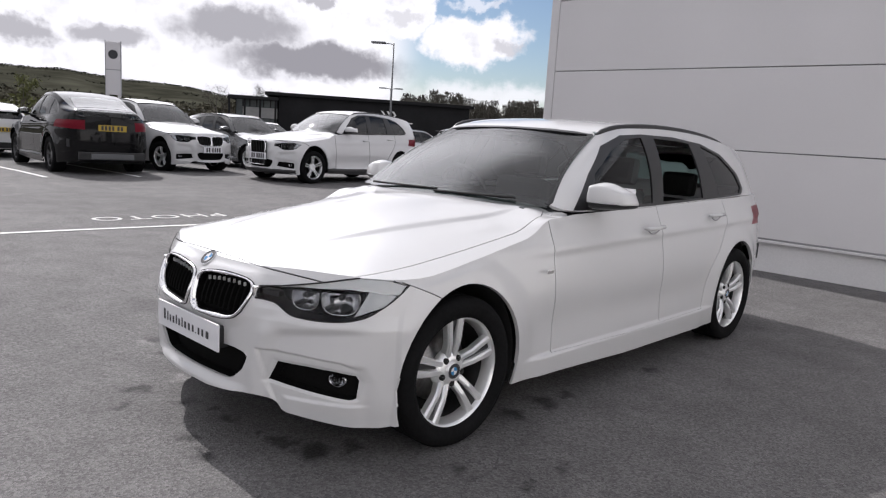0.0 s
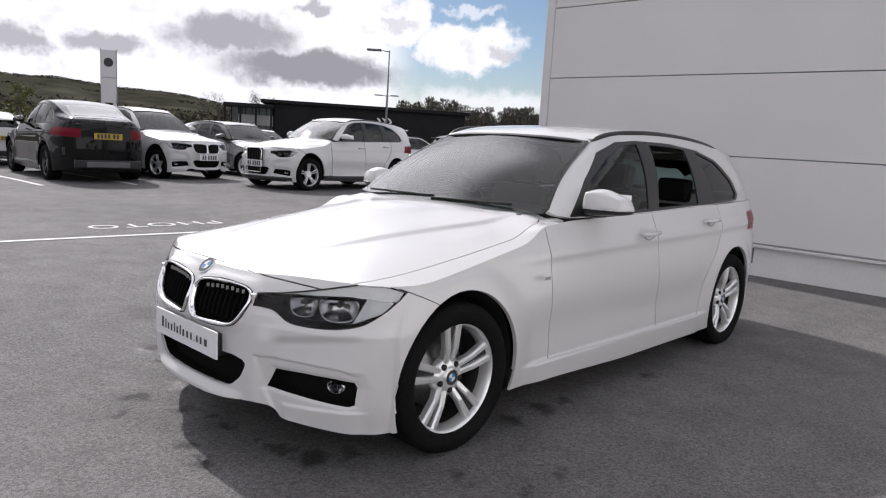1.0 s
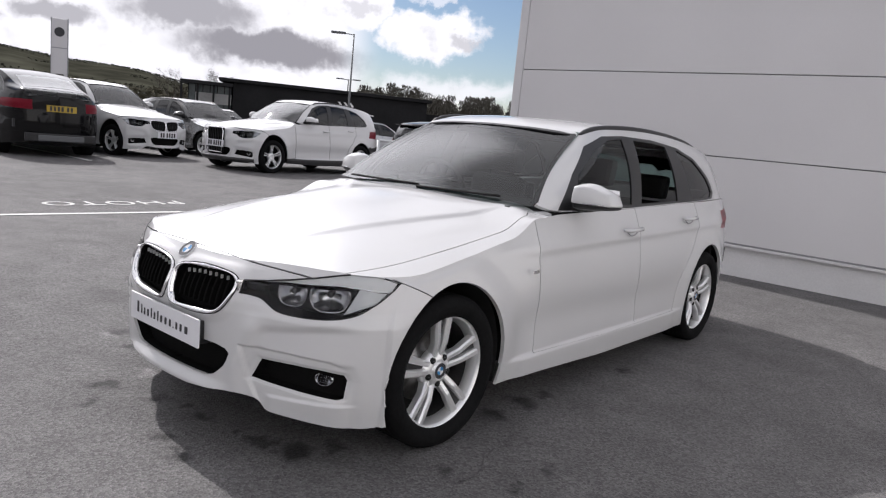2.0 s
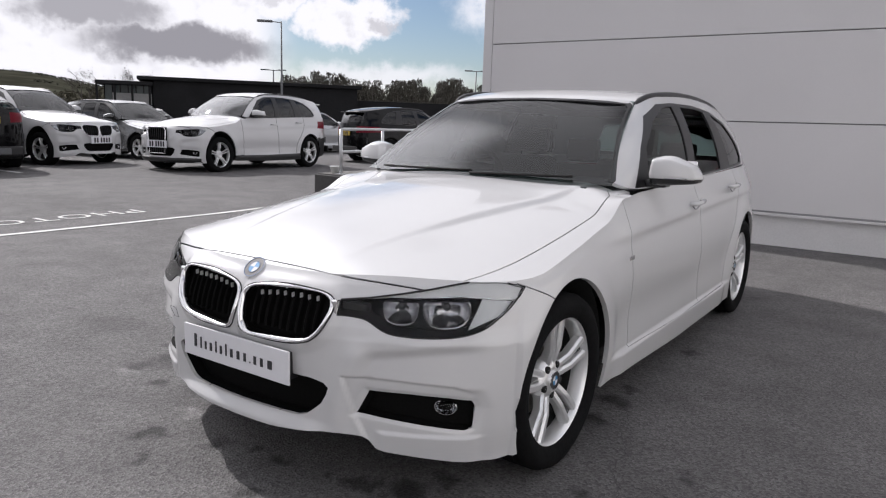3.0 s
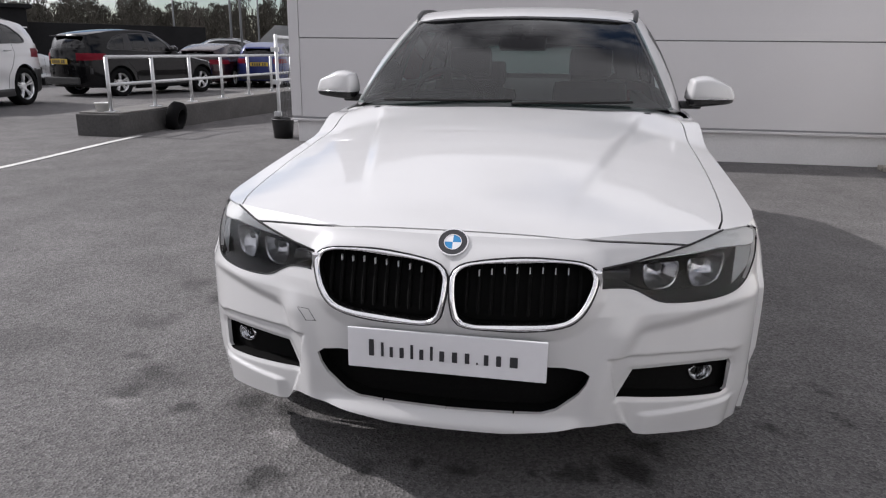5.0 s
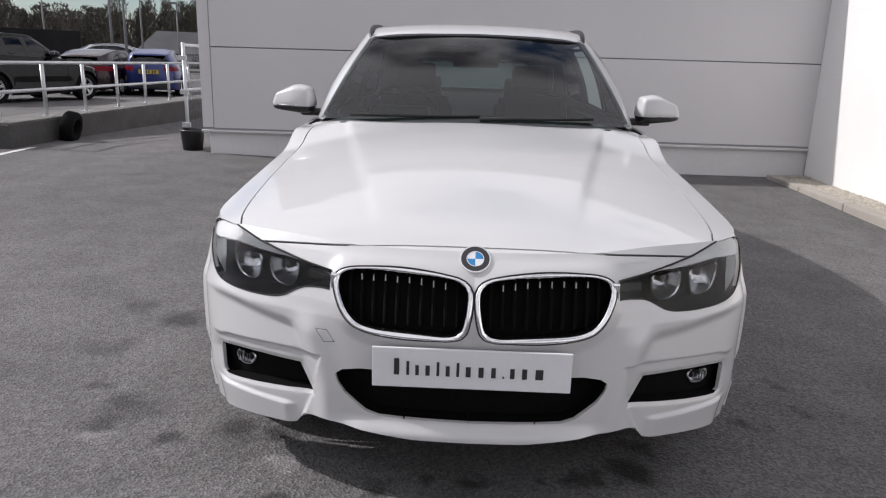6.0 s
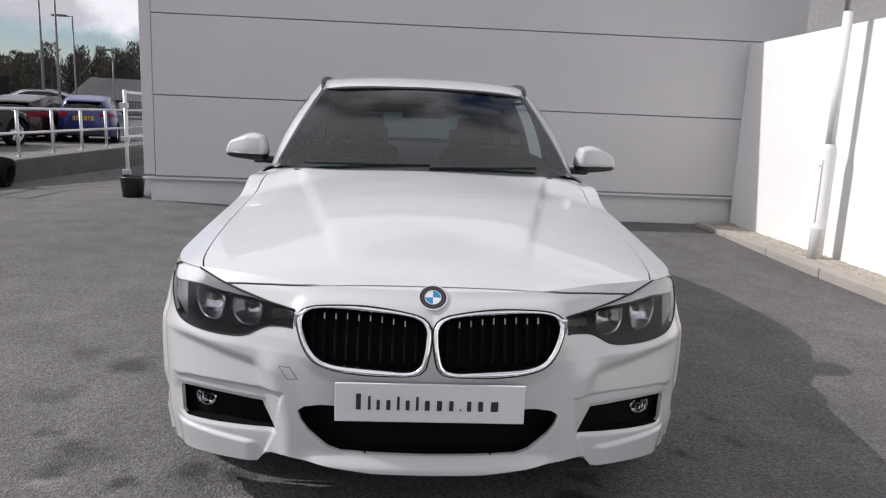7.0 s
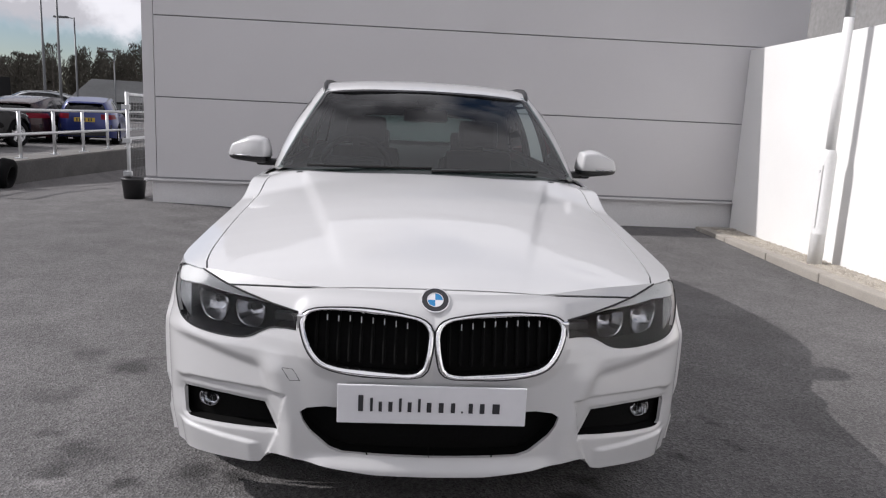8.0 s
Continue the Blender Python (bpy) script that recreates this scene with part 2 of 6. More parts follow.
M["plinth"] = surface("painted_brick", (0.66, 0.655, 0.66), 0.7, grain=0.05, scale=60, spread=0.06, big=2, bump=0.3)
M["kerb"] = surface("kerb_concrete", (0.33, 0.305, 0.27), 0.85, grain=0.16, scale=120, spread=0.14, big=3, bump=0.4)
M["gravel"] = surface("gravel_stone", (0.42, 0.385, 0.33), 0.85, grain=0.3, scale=60, spread=0.2, big=9, bump=0.4)
M["steel"] = surface("galvanised_steel", (0.55, 0.56, 0.57), 0.42, 0.75, grain=0.1, scale=30, spread=0.08, big=4)
M["post_white"] = surface("white_painted_steel", (0.78, 0.78, 0.77), 0.45, grain=0.03, spread=0.04)
M["dark_block"] = surface("dark_block_wall", (0.064, 0.062, 0.061), 0.8, grain=0.25, scale=30, spread=0.25, big=2.5, bump=0.4)
M["paint_white"] = surface("white_car_paint", (0.57, 0.57, 0.575), 0.34, coat=1.0, grain=0.008, scale=300, spread=0.012, big=2)
M["paint_black"] = surface("black_car_paint", (0.006, 0.006, 0.0065), 0.06, coat=0.1, grain=0.1, spread=0.05, spec=0.2)
M["paint_grey"] = surface("grey_car_paint", (0.06, 0.062, 0.064), 0.25, 0.5, coat=1.0, grain=0.05, scale=400, spread=0.03)
M["paint_silver"] = surface("silver_car_paint", (0.52, 0.53, 0.54), 0.3, 0.6, coat=1.0, grain=0.04, scale=400, spread=0.03)
M["paint_blue"] = surface("blue_car_paint", (0.014, 0.026, 0.14), 0.28, 0.3, coat=0.5, grain=0.05, scale=400, spread=0.03)
M["paint_red"] = surface("maroon_car_paint", (0.022, 0.006, 0.008), 0.22, 0.3, coat=0.3, grain=0.05, scale=400, spread=0.03)
M["gap"] = surface("shut_line_shadow_gap", (0.014, 0.014, 0.015), 0.8, grain=0.1, spread=0.1)
M["trim"] = surface("black_trim", (0.016, 0.016, 0.017), 0.38, grain=0.12, scale=80, spread=0.1)
M["mesh"] = surface("black_grille_mesh", (0.006, 0.006, 0.006), 0.7, grain=0.2, scale=120, spread=0.1, spec=0.05)
M["tyre"] = surface("tyre_rubber", (0.009, 0.009, 0.0095), 0.85, grain=0.2, scale=60, spread=0.2, big=6, bump=0.3, bump_scale=90, spec=0.06)
M["liner"] = surface("arch_liner", (0.010, 0.010, 0.010), 0.9, grain=0.2, spread=0.2)
M["chrome"] = surface("chrome", (0.86, 0.86, 0.87), 0.12, 1.0, grain=0.02, spread=0.02)
M["alloy"] = surface("silver_alloy", (0.82, 0.825, 0.83), 0.30, 0.65, coat=0.4, grain=0.03, scale=200, spread=0.03)
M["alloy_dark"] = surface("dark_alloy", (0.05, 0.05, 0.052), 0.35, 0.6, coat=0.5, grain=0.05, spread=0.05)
M["glass"] = pane("tinted_glass", (0.22, 0.31, 0.29))
M["screen_glass"] = pane("windscreen_glass", (0.42, 0.51, 0.49), 0.01, 1.72)
M["far_screen"] = pane("bright_windscreen", (0.42, 0.46, 0.46), 0.03, 2.1)
M["glass_dark"] = pane("privacy_glass", (0.10, 0.11, 0.11), 0.03, 1.6)
M["lens"] = pane("clear_lamp_cover", (0.95, 0.96, 0.97), 0.02, 1.36)
M["lamp_dark"] = surface("lamp_housing", (0.004, 0.004, 0.005), 0.5, 0.0, grain=0.1, spread=0.1, spec=0.08)
M["reflector"] = surface("lamp_reflector", (0.58, 0.58, 0.60), 0.10, 1.0, grain=0.05, spread=0.05, big=20)
M["lamp_bowl"] = surface("lamp_bowl", (0.50, 0.50, 0.515), 0.16, 1.0, grain=0.15, scale=50, spread=0.2, big=20)
M["lamp_side"] = surface("grey_lamp_reflector", (0.42, 0.43, 0.44), 0.25, 0.5, grain=0.08, scale=60, spread=0.1, big=12)
M["red_lens"] = surface("red_lamp_lens", (0.15, 0.006, 0.016), 0.3, coat=0.0, grain=0.15, scale=40, spread=0.1, spec=0.12)
M["orange_lens"] = surface("orange_lamp_lens", (0.6, 0.2, 0.03), 0.2, coat=1.0, grain=0.1, spread=0.1)
M["plate_white"] = surface("white_plate", (0.74, 0.74, 0.77), 0.28, coat=0.4, grain=0.02, spread=0.03, big=6)
M["plate_yellow"] = surface("yellow_plate", (0.48, 0.33, 0.035), 0.45, grain=0.03, spread=0.03)
M["ink"] = surface("dark_lettering", (0.03, 0.03, 0.035), 0.4, grain=0.05, spread=0.05)
M["ink_grey"] = surface("grey_print", (0.28, 0.29, 0.30), 0.5, grain=0.05, spread=0.05)
M["blue_print"] = surface("blue_print", (0.03, 0.22, 0.48), 0.4, grain=0.05, spread=0.05)
M["seat"] = surface("dark_seat_leather", (0.028, 0.027, 0.027), 0.55, grain=0.2, scale=80, spread=0.15, big=6, bump=0.3)
M["dash"] = surface("dark_dashboard", (0.022, 0.022, 0.024), 0.6, grain=0.2, scale=150, spread=0.1, bump=0.2)
M["disc"] = surface("brake_disc", (0.30, 0.29, 0.28), 0.35, 0.9, grain=0.2, scale=60, spread=0.15)
M["bldg_dark"] = surface("dark_cladding", (0.020, 0.020, 0.021), 0.7, spec=0.1, grain=0.1, scale=6, spread=0.2, big=0.6)
M["bldg_grey"] = surface("grey_roof_sheet", (0.16, 0.165, 0.17), 0.7, grain=0.1, scale=6, spread=0.15, big=0.4)
M["block_wall"] = surface("plain_block_wall", (0.24, 0.235, 0.23), 0.85, grain=0.15, scale=8, spread=0.15, big=0.5)
M["bldg_light"] = surface("pale_wall", (0.36, 0.36, 0.35), 0.8, grain=0.1, scale=6, spread=0.15, big=0.4)
M["shop_glass"] = surface("shopfront_glass", (0.10, 0.12, 0.12), 0.08, grain=0.2, scale=2, spread=0.3, big=0.7)
M["lamp_grey"] = surface("weathered_grey_column", (0.13, 0.135, 0.14), 0.5, 0.3, grain=0.1, spread=0.1)
M["bark"] = surface("bark", (0.09, 0.078, 0.065), 0.9, grain=0.3, scale=20, spread=0.2, bump=0.5)
M["leaf"] = surface("spring_leaves", (0.088, 0.083, 0.071), 0.9, grain=0.35, scale=3, spread=0.35, big=0.4, spec=0.0)
M["hedge"] = surface("hedge_leaves", (0.060, 0.060, 0.047), 0.9, grain=0.35, scale=0.3, spread=0.35, big=0.04, spec=0.0)
M["coping"] = surface("weathered_coping", (0.13, 0.125, 0.118), 0.85, grain=0.2, scale=40, spread=0.25, big=3, bump=0.3)
M["scrub"] = surface("winter_scrub", (0.085, 0.080, 0.060), 0.9, grain=0.35, scale=1, spread=0.35, big=0.15, spec=0.0)
M["leaf_young"] = surface("young_leaves", (0.13, 0.14, 0.05), 0.85, grain=0.3, scale=3, spread=0.25, big=0.6)
M["twig"] = surface("bare_twigs", (0.06, 0.053, 0.048), 0.9, spec=0.0, grain=0.3, scale=4, spread=0.3, big=0.5)
M["hill"] = surface("hillside_grass_and_woods", (0.050, 0.050, 0.038), 0.95, grain=0.45, scale=0.035, spread=0.4, big=0.008, spec=0.0)
M["plastic_white"] = surface("white_plastic", (0.75, 0.75, 0.74), 0.45, grain=0.03, spread=0.04)

# ---- shared builders ----
def link_mesh(name, bm, mat, parent=None, label="", smooth=False):
    me = bpy.data.meshes.new(name)
    if smooth:
        for f in bm.faces:
            f.smooth = True
    bm.to_mesh(me)
    bm.free()
    me.materials.append(M[mat])
    ob = new(name, me)
    if parent:
        ob.parent = parent
    if label:
        ob["label"] = label
    return ob


def part(name, bm, mat, parent, label="", smooth=False):
    return link_mesh(name, bm, mat, parent, label, smooth)


def thing(name, label, category, group="", kind="", at=None):
    ob = tagged(new(name), label, category, group, kind)
    ob.empty_display_size = 0.2
    if at is not None:
        ob.matrix_basis = at
    return ob


def add_box(bm, x0, x1, y0, y1, z0, z1, bevel=0.0):
    b = bmesh.new() if bevel else bm
    vs = [b.verts.new((x, y, z)) for x in (x0, x1) for y in (y0, y1) for z in (z0, z1)]
    for q in ((0, 1, 3, 2), (4, 6, 7, 5), (0, 4, 5, 1), (2, 3, 7, 6), (0, 2, 6, 4), (1, 5, 7, 3)):
        b.faces.new([vs[i] for i in q])
    if bevel:
        bmesh.ops.bevel(b, geom=b.edges[:], offset=bevel, segments=2, affect="EDGES", profile=0.6)
        me = bpy.data.meshes.new("tmp")
        b.to_mesh(me)
        b.free()
        bm.from_mesh(me)
        bpy.data.meshes.remove(me)
    return bm


def box(x0, x1, y0, y1, z0, z1, bevel=0.0):
    return add_box(bmesh.new(), x0, x1, y0, y1, z0, z1, bevel)


def add_tube(bm, pts, r, seg=8, caps=True):
    """A round bar along pts; r is one radius or one for each point."""
    pts = [Vector(p) for p in pts]
    rs = r if isinstance(r, (list, tuple)) else [r] * len(pts)
    rings, side = [], None
    for i, p in enumerate(pts):
        d = (pts[min(i + 1, len(pts) - 1)] - pts[max(i - 1, 0)]).normalized()
        if side is None:
            side = d.orthogonal().normalized()
        side = (side - d * side.dot(d)).normalized()
        up = d.cross(side)
        rings.append([bm.verts.new(p + (side * math.cos(a) + up * math.sin(a)) * rs[i]) for a in (2 * math.pi * k / seg for k in range(seg))])
    for a, b in zip(rings, rings[1:]):
        for k in range(seg):
            f = bm.faces.new((a[k], a[(k + 1) % seg], b[(k + 1) % seg], b[k]))
            f.smooth = True
    if caps:
        bm.faces.new(rings[0][::-1])
        bm.faces.new(rings[-1])
    return bm


def tube(pts, r, seg=8, caps=True):
    return add_tube(bmesh.new(), pts, r, seg, caps)


def add_lathe(bm, profile, seg=32, axis="x", close=False, centre=(0, 0, 0)):
    """Turn (radius, along) pairs round an axis."""
    rings = []
    for r, h in profile:
        ring = []
        for k in range(seg):
            a = 2 * math.pi * k / seg
            c, s = math.cos(a) * r, math.sin(a) * r
            p = (h, c, s) if axis == "x" else (c, h, s) if axis == "y" else (c, s, h)
            ring.append(bm.verts.new(Vector(p) + Vector(centre)))
        rings.append(ring)
    pairs = list(zip(rings, rings[1:])) + ([(rings[-1], rings[0])] if close else [])
    for a, b in pairs:
        for k in range(seg):
            f = bm.faces.new((a[k], a[(k + 1) % seg], b[(k + 1) % seg], b[k]))
            f.smooth = True
    return bm


def lathe(profile, seg=32, axis="x", close=False, centre=(0, 0, 0)):
    return add_lathe(bmesh.new(), profile, seg, axis, close, centre)


def sstep(a, b, x):
    t = min(1.0, max(0.0, (x - a) / (b - a)))
    return t * t * (3 - 2 * t)


def table(x, rows):
    """Smooth value between (key, value) rows."""
    if x <= rows[0][0]:
        return rows[0][1]
    for (a, va), (b, vb) in zip(rows, rows[1:]):
        if x <= b:
            return va + (vb - va) * (x - a) / (b - a)
    return rows[-1][1]


def soft_table(x, rows, w=0.06):
    return (table(x - w, rows) + 2 * table(x, rows) + table(x + w, rows)) / 4


def spline(points, n):
    """n points evenly spaced along a smooth curve through points."""
    ps = [Vector(p) for p in points]
    ps = [2 * ps[0] - ps[1]] + ps + [2 * ps[-1] - ps[-2]]
    fine = []
    for i in range(1, len(ps) - 2):
        p0, p1, p2, p3 = ps[i - 1], ps[i], ps[i + 1], ps[i + 2]
        t1 = max((p1 - p0).length, 1e-6) ** 0.5
        t2 = t1 + max((p2 - p1).length, 1e-6) ** 0.5
        t3 = t2 + max((p3 - p2).length, 1e-6) ** 0.5
        for k in range(24):
            t = t1 + (t2 - t1) * k / 24
            a1 = p0 * ((t1 - t) / t1) + p1 * (t / t1)
            a2 = p1 * ((t2 - t) / (t2 - t1)) + p2 * ((t - t1) / (t2 - t1))
            a3 = p2 * ((t3 - t) / (t3 - t2)) + p3 * ((t - t2) / (t3 - t2))
            b1 = a1 * ((t2 - t) / t2) + a2 * (t / t2)
            b2 = a2 * ((t3 - t) / (t3 - t1)) + a3 * ((t - t1) / (t3 - t1))
            fine.append(b1 * ((t2 - t) / (t2 - t1)) + b2 * ((t - t1) / (t2 - t1)))
    fine.append(ps[-2])
    run = [0.0]
    for a, b in zip(fine, fine[1:]):
        run.append(run[-1] + (b - a).length)
    out, j = [], 0
    for k in range(n):
        d = run[-1] * k / (n - 1)
        while j < len(run) - 2 and run[j + 1] < d:
            j += 1
        f = (d - run[j]) / max(run[j + 1] - run[j], 1e-9)
        out.append(fine[j].lerp(fine[j + 1], min(1, max(0, f))))
    return out


def rounded(points, n):
    """A closed smooth outline through 2D points."""
    k = len(points)
    ring = [(*points[i % k], 0) for i in range(-2, k + 3)]
    per = 12
    pts = spline(ring, (len(ring) - 1) * per + 1)
    a = min(range(len(pts)), key=lambda i: (pts[i] - Vector(ring[2])).length + (0 if i < len(pts) // 2 else 9))
    b = min(range(len(pts)), key=lambda i: (pts[i] - Vector(ring[2 + k])).length + (0 if i > len(pts) // 2 else 9))
    loop = pts[a:b]
    return [(loop[int(i * len(loop) / n)].x, loop[int(i * len(loop) / n)].y) for i in range(n)]


def inside(u, v, poly):
    hit = False
    j = len(poly) - 1
    for i in range(len(poly)):
        (a, b), (c, d) = poly[i], poly[j]
        if (b > v) != (d > v) and u < (c - a) * (v - b) / (d - b) + a:
            hit = not hit
        j = i
    return hit


def poly_gap(u, v, poly):
    """Distance from (u, v) to an outline, negative inside."""
    best = 9.0
    for (a, b), (c, d) in zip(poly, poly[1:] + poly[:1]):
        ex, ey = c - a, d - b
        t = max(0, min(1, ((u - a) * ex + (v - b) * ey) / max(ex * ex + ey * ey, 1e-12)))
        best = min(best, math.hypot(u - a - t * ex, v - b - t * ey))
    return -best if inside(u, v, poly) else best


def strip(line, w):
    """A closed outline of width w round an open 2D line."""
    left, right = [], []
    for i, (x, y) in enumerate(line):
        ax, ay = line[max(i - 1, 0)]
        bx, by = line[min(i + 1, len(line) - 1)]
        dx, dy = bx - ax, by - ay
        k = math.hypot(dx, dy) or 1
        left.append((x - dy / k * w / 2, y + dx / k * w / 2))
        right.append((x + dy / k * w / 2, y - dx / k * w / 2))
    return left + right[::-1]


def curve2(points, n):
    return [(p.x, p.y) for p in spline([(*p, 0) for p in points], n)]

# ---- ground, buildings, walls ----
def ground_height(x, y):
    """Level yard; the lane between the parapet and the building falls away."""
    lane = sstep(-5.5, -5.1, x) * (1 - sstep(-3.6, -3.2, x))
    z = 0.04 * sstep(3.8, 6.3, y) + 0.07 * (1 - sstep(-3.3, -0.8, x)) + 0.03 * (1 - sstep(-9.0, -6.0, x))
    z -= 0.05 * max(0.0, min(y - 7.2, 6)) * lane
    # the car park falls gently away beyond the bays
    z -= 0.010 * max(0.0, min(-x - 13.0, 30)) + 0.006 * max(0.0, min(y - 9.0, 16)) * (1 - sstep(-5.1, -3.6, x))
    return z


def build_ground():
    def steps():
        a = [-3000, -1500, -700, -300, -140, -70, -40]
        b = [-28 + i * 0.5 for i in range(105)]
        return a + b + [40, 70, 140, 300, 700, 1500, 3000]
    bm = bmesh.new()
    xs = ys = steps()
    rows = [[bm.verts.new((x, y, ground_height(x, y))) for x in xs] for y in ys]
    for r0, r1 in zip(rows, rows[1:]):
        for i in range(len(xs) - 1):
            bm.faces.new((r0[i], r0[i + 1], r1[i + 1], r1[i]))
    tagged(link_mesh("ground", bm, "asphalt"), "worn grey tarmac yard with oil stains", "ground", kind="structure")


build_ground()

WALL_Y, WALL_L, WALL_R, WALL_H = 6.66, -3.15, 4.60, 3.86


def build_cladding():
    wall = thing("wall_north", "large pale grey insulated cladding wall of the showroom", "wall", kind="structure")
    part("core", box(WALL_L + 0.02, WALL_R - 0.02, WALL_Y + 0.03, WALL_Y + 14, 0.427, WALL_H - 0.02), "clad_joint", wall)
    joints = [0.405, 1.336, 2.243, 3.15, WALL_H]
    for a, b in zip(joints, joints[1:]):
        part("panel", box(WALL_L + 0.13, WALL_R, WALL_Y, WALL_Y + 0.06, a + 0.006, b - 0.006, 0.004), "clad", wall)
        part("panel", box(WALL_L, WALL_L + 0.06, WALL_Y + 0.14, WALL_Y + 14, a + 0.006, b - 0.006, 0.004), "clad", wall)
    part("corner_flashing", box(WALL_L - 0.004, WALL_L + 0.124, WALL_Y - 0.004, WALL_Y + 0.13, 0.419, WALL_H, 0.006), "clad", wall)
    part("drip_flashing", box(WALL_L - 0.015, WALL_R, WALL_Y - 0.03, WALL_Y + 0.03, 0.365, 0.389, 0.003), "clad", wall, "pale folded metal drip")
    part("drip_shadow_gap", box(WALL_L, WALL_R, WALL_Y + 0.012, WALL_Y + 0.05, 0.387, 0.427), "clad_joint", wall)
    part("plinth_core", box(WALL_L + 0.06, WALL_R, WALL_Y + 0.035, WALL_Y + 14, -0.6, 0.392), "plinth", wall)
    part("parapet", box(WALL_L - 0.05, WALL_R + 0.05, WALL_Y - 0.05, WALL_Y + 14.05, WALL_H + 0.005, WALL_H + 0.16, 0.01), "clad", wall)


build_cladding()

RW_X, RW_H = 3.93, 2.205


def build_side_wall():
    wall = thing("wall_east", "bright white rendered boundary wall in full sun", "wall", kind="structure")
    part("leaf", box(RW_X, RW_X + 0.22, -9.0, 6.655, -0.05, RW_H, 0.006), "render_wall", wall)


build_side_wall()


def build_kerb():
    kerb = thing("kerb", "weathered pale concrete kerb stones along a gravel strip", "kerb", kind="structure")
    x0, x1 = 3.46, 3.59
    y = -8.9
    while y < 6.4:
        part("kerb_stone", box(x0, x1, y + 0.004, min(y + 0.91, 6.42), -0.05, 0.088, 0.016), "kerb", kerb)
        y += 0.915
    part("kerb_stone", box(x0, RW_X - 0.004, 6.435, 6.56, -0.05, 0.088, 0.016), "kerb", kerb)
    bm = bmesh.new()
    rng = random.Random(4)
    add_box(bm, x1 + 0.004, RW_X - 0.004, -8.9, 6.42, -0.04, 0.062)
    for i in range(5200):
        gx, gy = rng.uniform(x1 + 0.01, RW_X - 0.015), rng.uniform(2.0, 6.40)
        s = rng.uniform(0.007, 0.017)
        c = Vector((gx, gy, 0.064 + s * 0.3))
        vs = [bm.verts.new(c + Vector(d) * s * rng.uniform(0.7, 1.25)) for d in ((1, 0, 0), (-1, 0, 0), (0, 1, 0), (0, -1, 0), (0, 0, 0.8), (0, 0, -0.8))]
        for a, b, d in ((0, 2, 4), (2, 1, 4), (1, 3, 4), (3, 0, 4)):
            bm.faces.new((vs[a], vs[b], vs[d]))
    tagged(link_mesh("gravel", bm, "gravel"), "loose tan gravel along the wall", "gravel", kind="stuff")


build_kerb()


def build_markings():
    def flat(name, pts, label):
        bm = bmesh.new()
        k = len(pts) // 2
        pairs = [(bm.verts.new((*p, ground_height(*p) + 0.006)), bm.verts.new((*q, ground_height(*q) + 0.006))) for p, q in zip(pts[:k], pts[::-1][:k])]
        for (a, b), (c, d) in zip(pairs, pairs[1:]):
            bm.faces.new((a, b, d, c))
        bmesh.ops.recalc_face_normals(bm, faces=bm.faces[:])
        ob = tagged(link_mesh(name, bm, "line"), label, "road marking", kind="structure")
        return ob
    flat("line_1", strip(curve2([(-5.20, -3.0), (-5.19, 0.8), (-5.14, 2.8), (-5.14, 4.8), (-5.20, 6.6)], 60), 0.085), "worn white painted bay line")
    for i, (y0, x0) in enumerate(((2.88, -16.7), (4.6, -16.7), (0.3, -16.7))):
        flat(f"line_{i + 2}", strip(curve2([(x0, y0), (-14.0, y0 + 0.05), (-11.5, y0 + 0.1)], 24), 0.09), "worn white painted parking bay line")
    rng = random.Random(6)
    way = curve2([(1.17, 0.45), (1.09, 0.58), (1.10, 0.70), (1.02, 0.86), (1.00, 1.04), (0.92, 1.20), (0.90, 1.34), (0.84, 1.48)], 60)
    left = [(x + rng.uniform(-0.007, 0.007), y) for x, y in way]
    crack = bmesh.new()
    rows = [(crack.verts.new((x - rng.uniform(0.0003, 0.002), y, 0.0042)), crack.verts.new((x + rng.uniform(0.0003, 0.0025), y, 0.0042))) for x, y in left]
    for (p, q), (r, t) in zip(rows, rows[1:]):
        crack.faces.new((p, q, t, r))
    tagged(link_mesh("tarmac_crack", crack, "stain"), "thin dark crack running through the tarmac", "crack", kind="structure")
    cu = bpy.data.curves.new("photo", "FONT")
    cu.body, cu.size, cu.align_x = "PHOTO", 0.46, "LEFT"
    cu.space_character = 1.12
    ob = new("tmp_text", cu)
    me = bpy.data.meshes.new_from_object(ob.evaluated_get(bpy.context.evaluated_depsgraph_get()))
    bpy.data.objects.remove(ob)
    me.transform(pose(-6.08, 3.46, 0, 0, 0, -90) @ Matrix.Diagonal((1.0, 0.95, 1, 1)))
    for v in me.vertices:
        v.co.z = ground_height(v.co.x, v.co.y) + 0.006
    me.materials.append(M["line"])
    tagged(new("road_lettering", me), "worn white painted word PHOTO on tarmac", "road marking", kind="structure")


build_markings()


def build_closing_walls():
    """Unseen plain walls, added away from the car park to close the yard and shape its light."""
    # added out of view: darkens reflections and flanks that face east
    tagged(link_mesh("wall_far_east", box(11.0, 11.4, -24.0, 40.0, -0.3, 7.0), "block_wall"), "unseen plain grey wall added to hold back low sky light", "wall", kind="structure")
    # added out of view: kept low and pale so the bumper stays bright
    tagged(link_mesh("wall_south", box(-16.0, 11.0, -20.4, -20.0, -0.3, 2.6), "bldg_light"), "unseen plain pale wall added to shape light on the car's front", "wall", kind="structure")


build_closing_walls()

from mathutils.bvhtree import BVHTree


def mathutils_bvh(bm):
    return BVHTree.FromBMesh(bm)


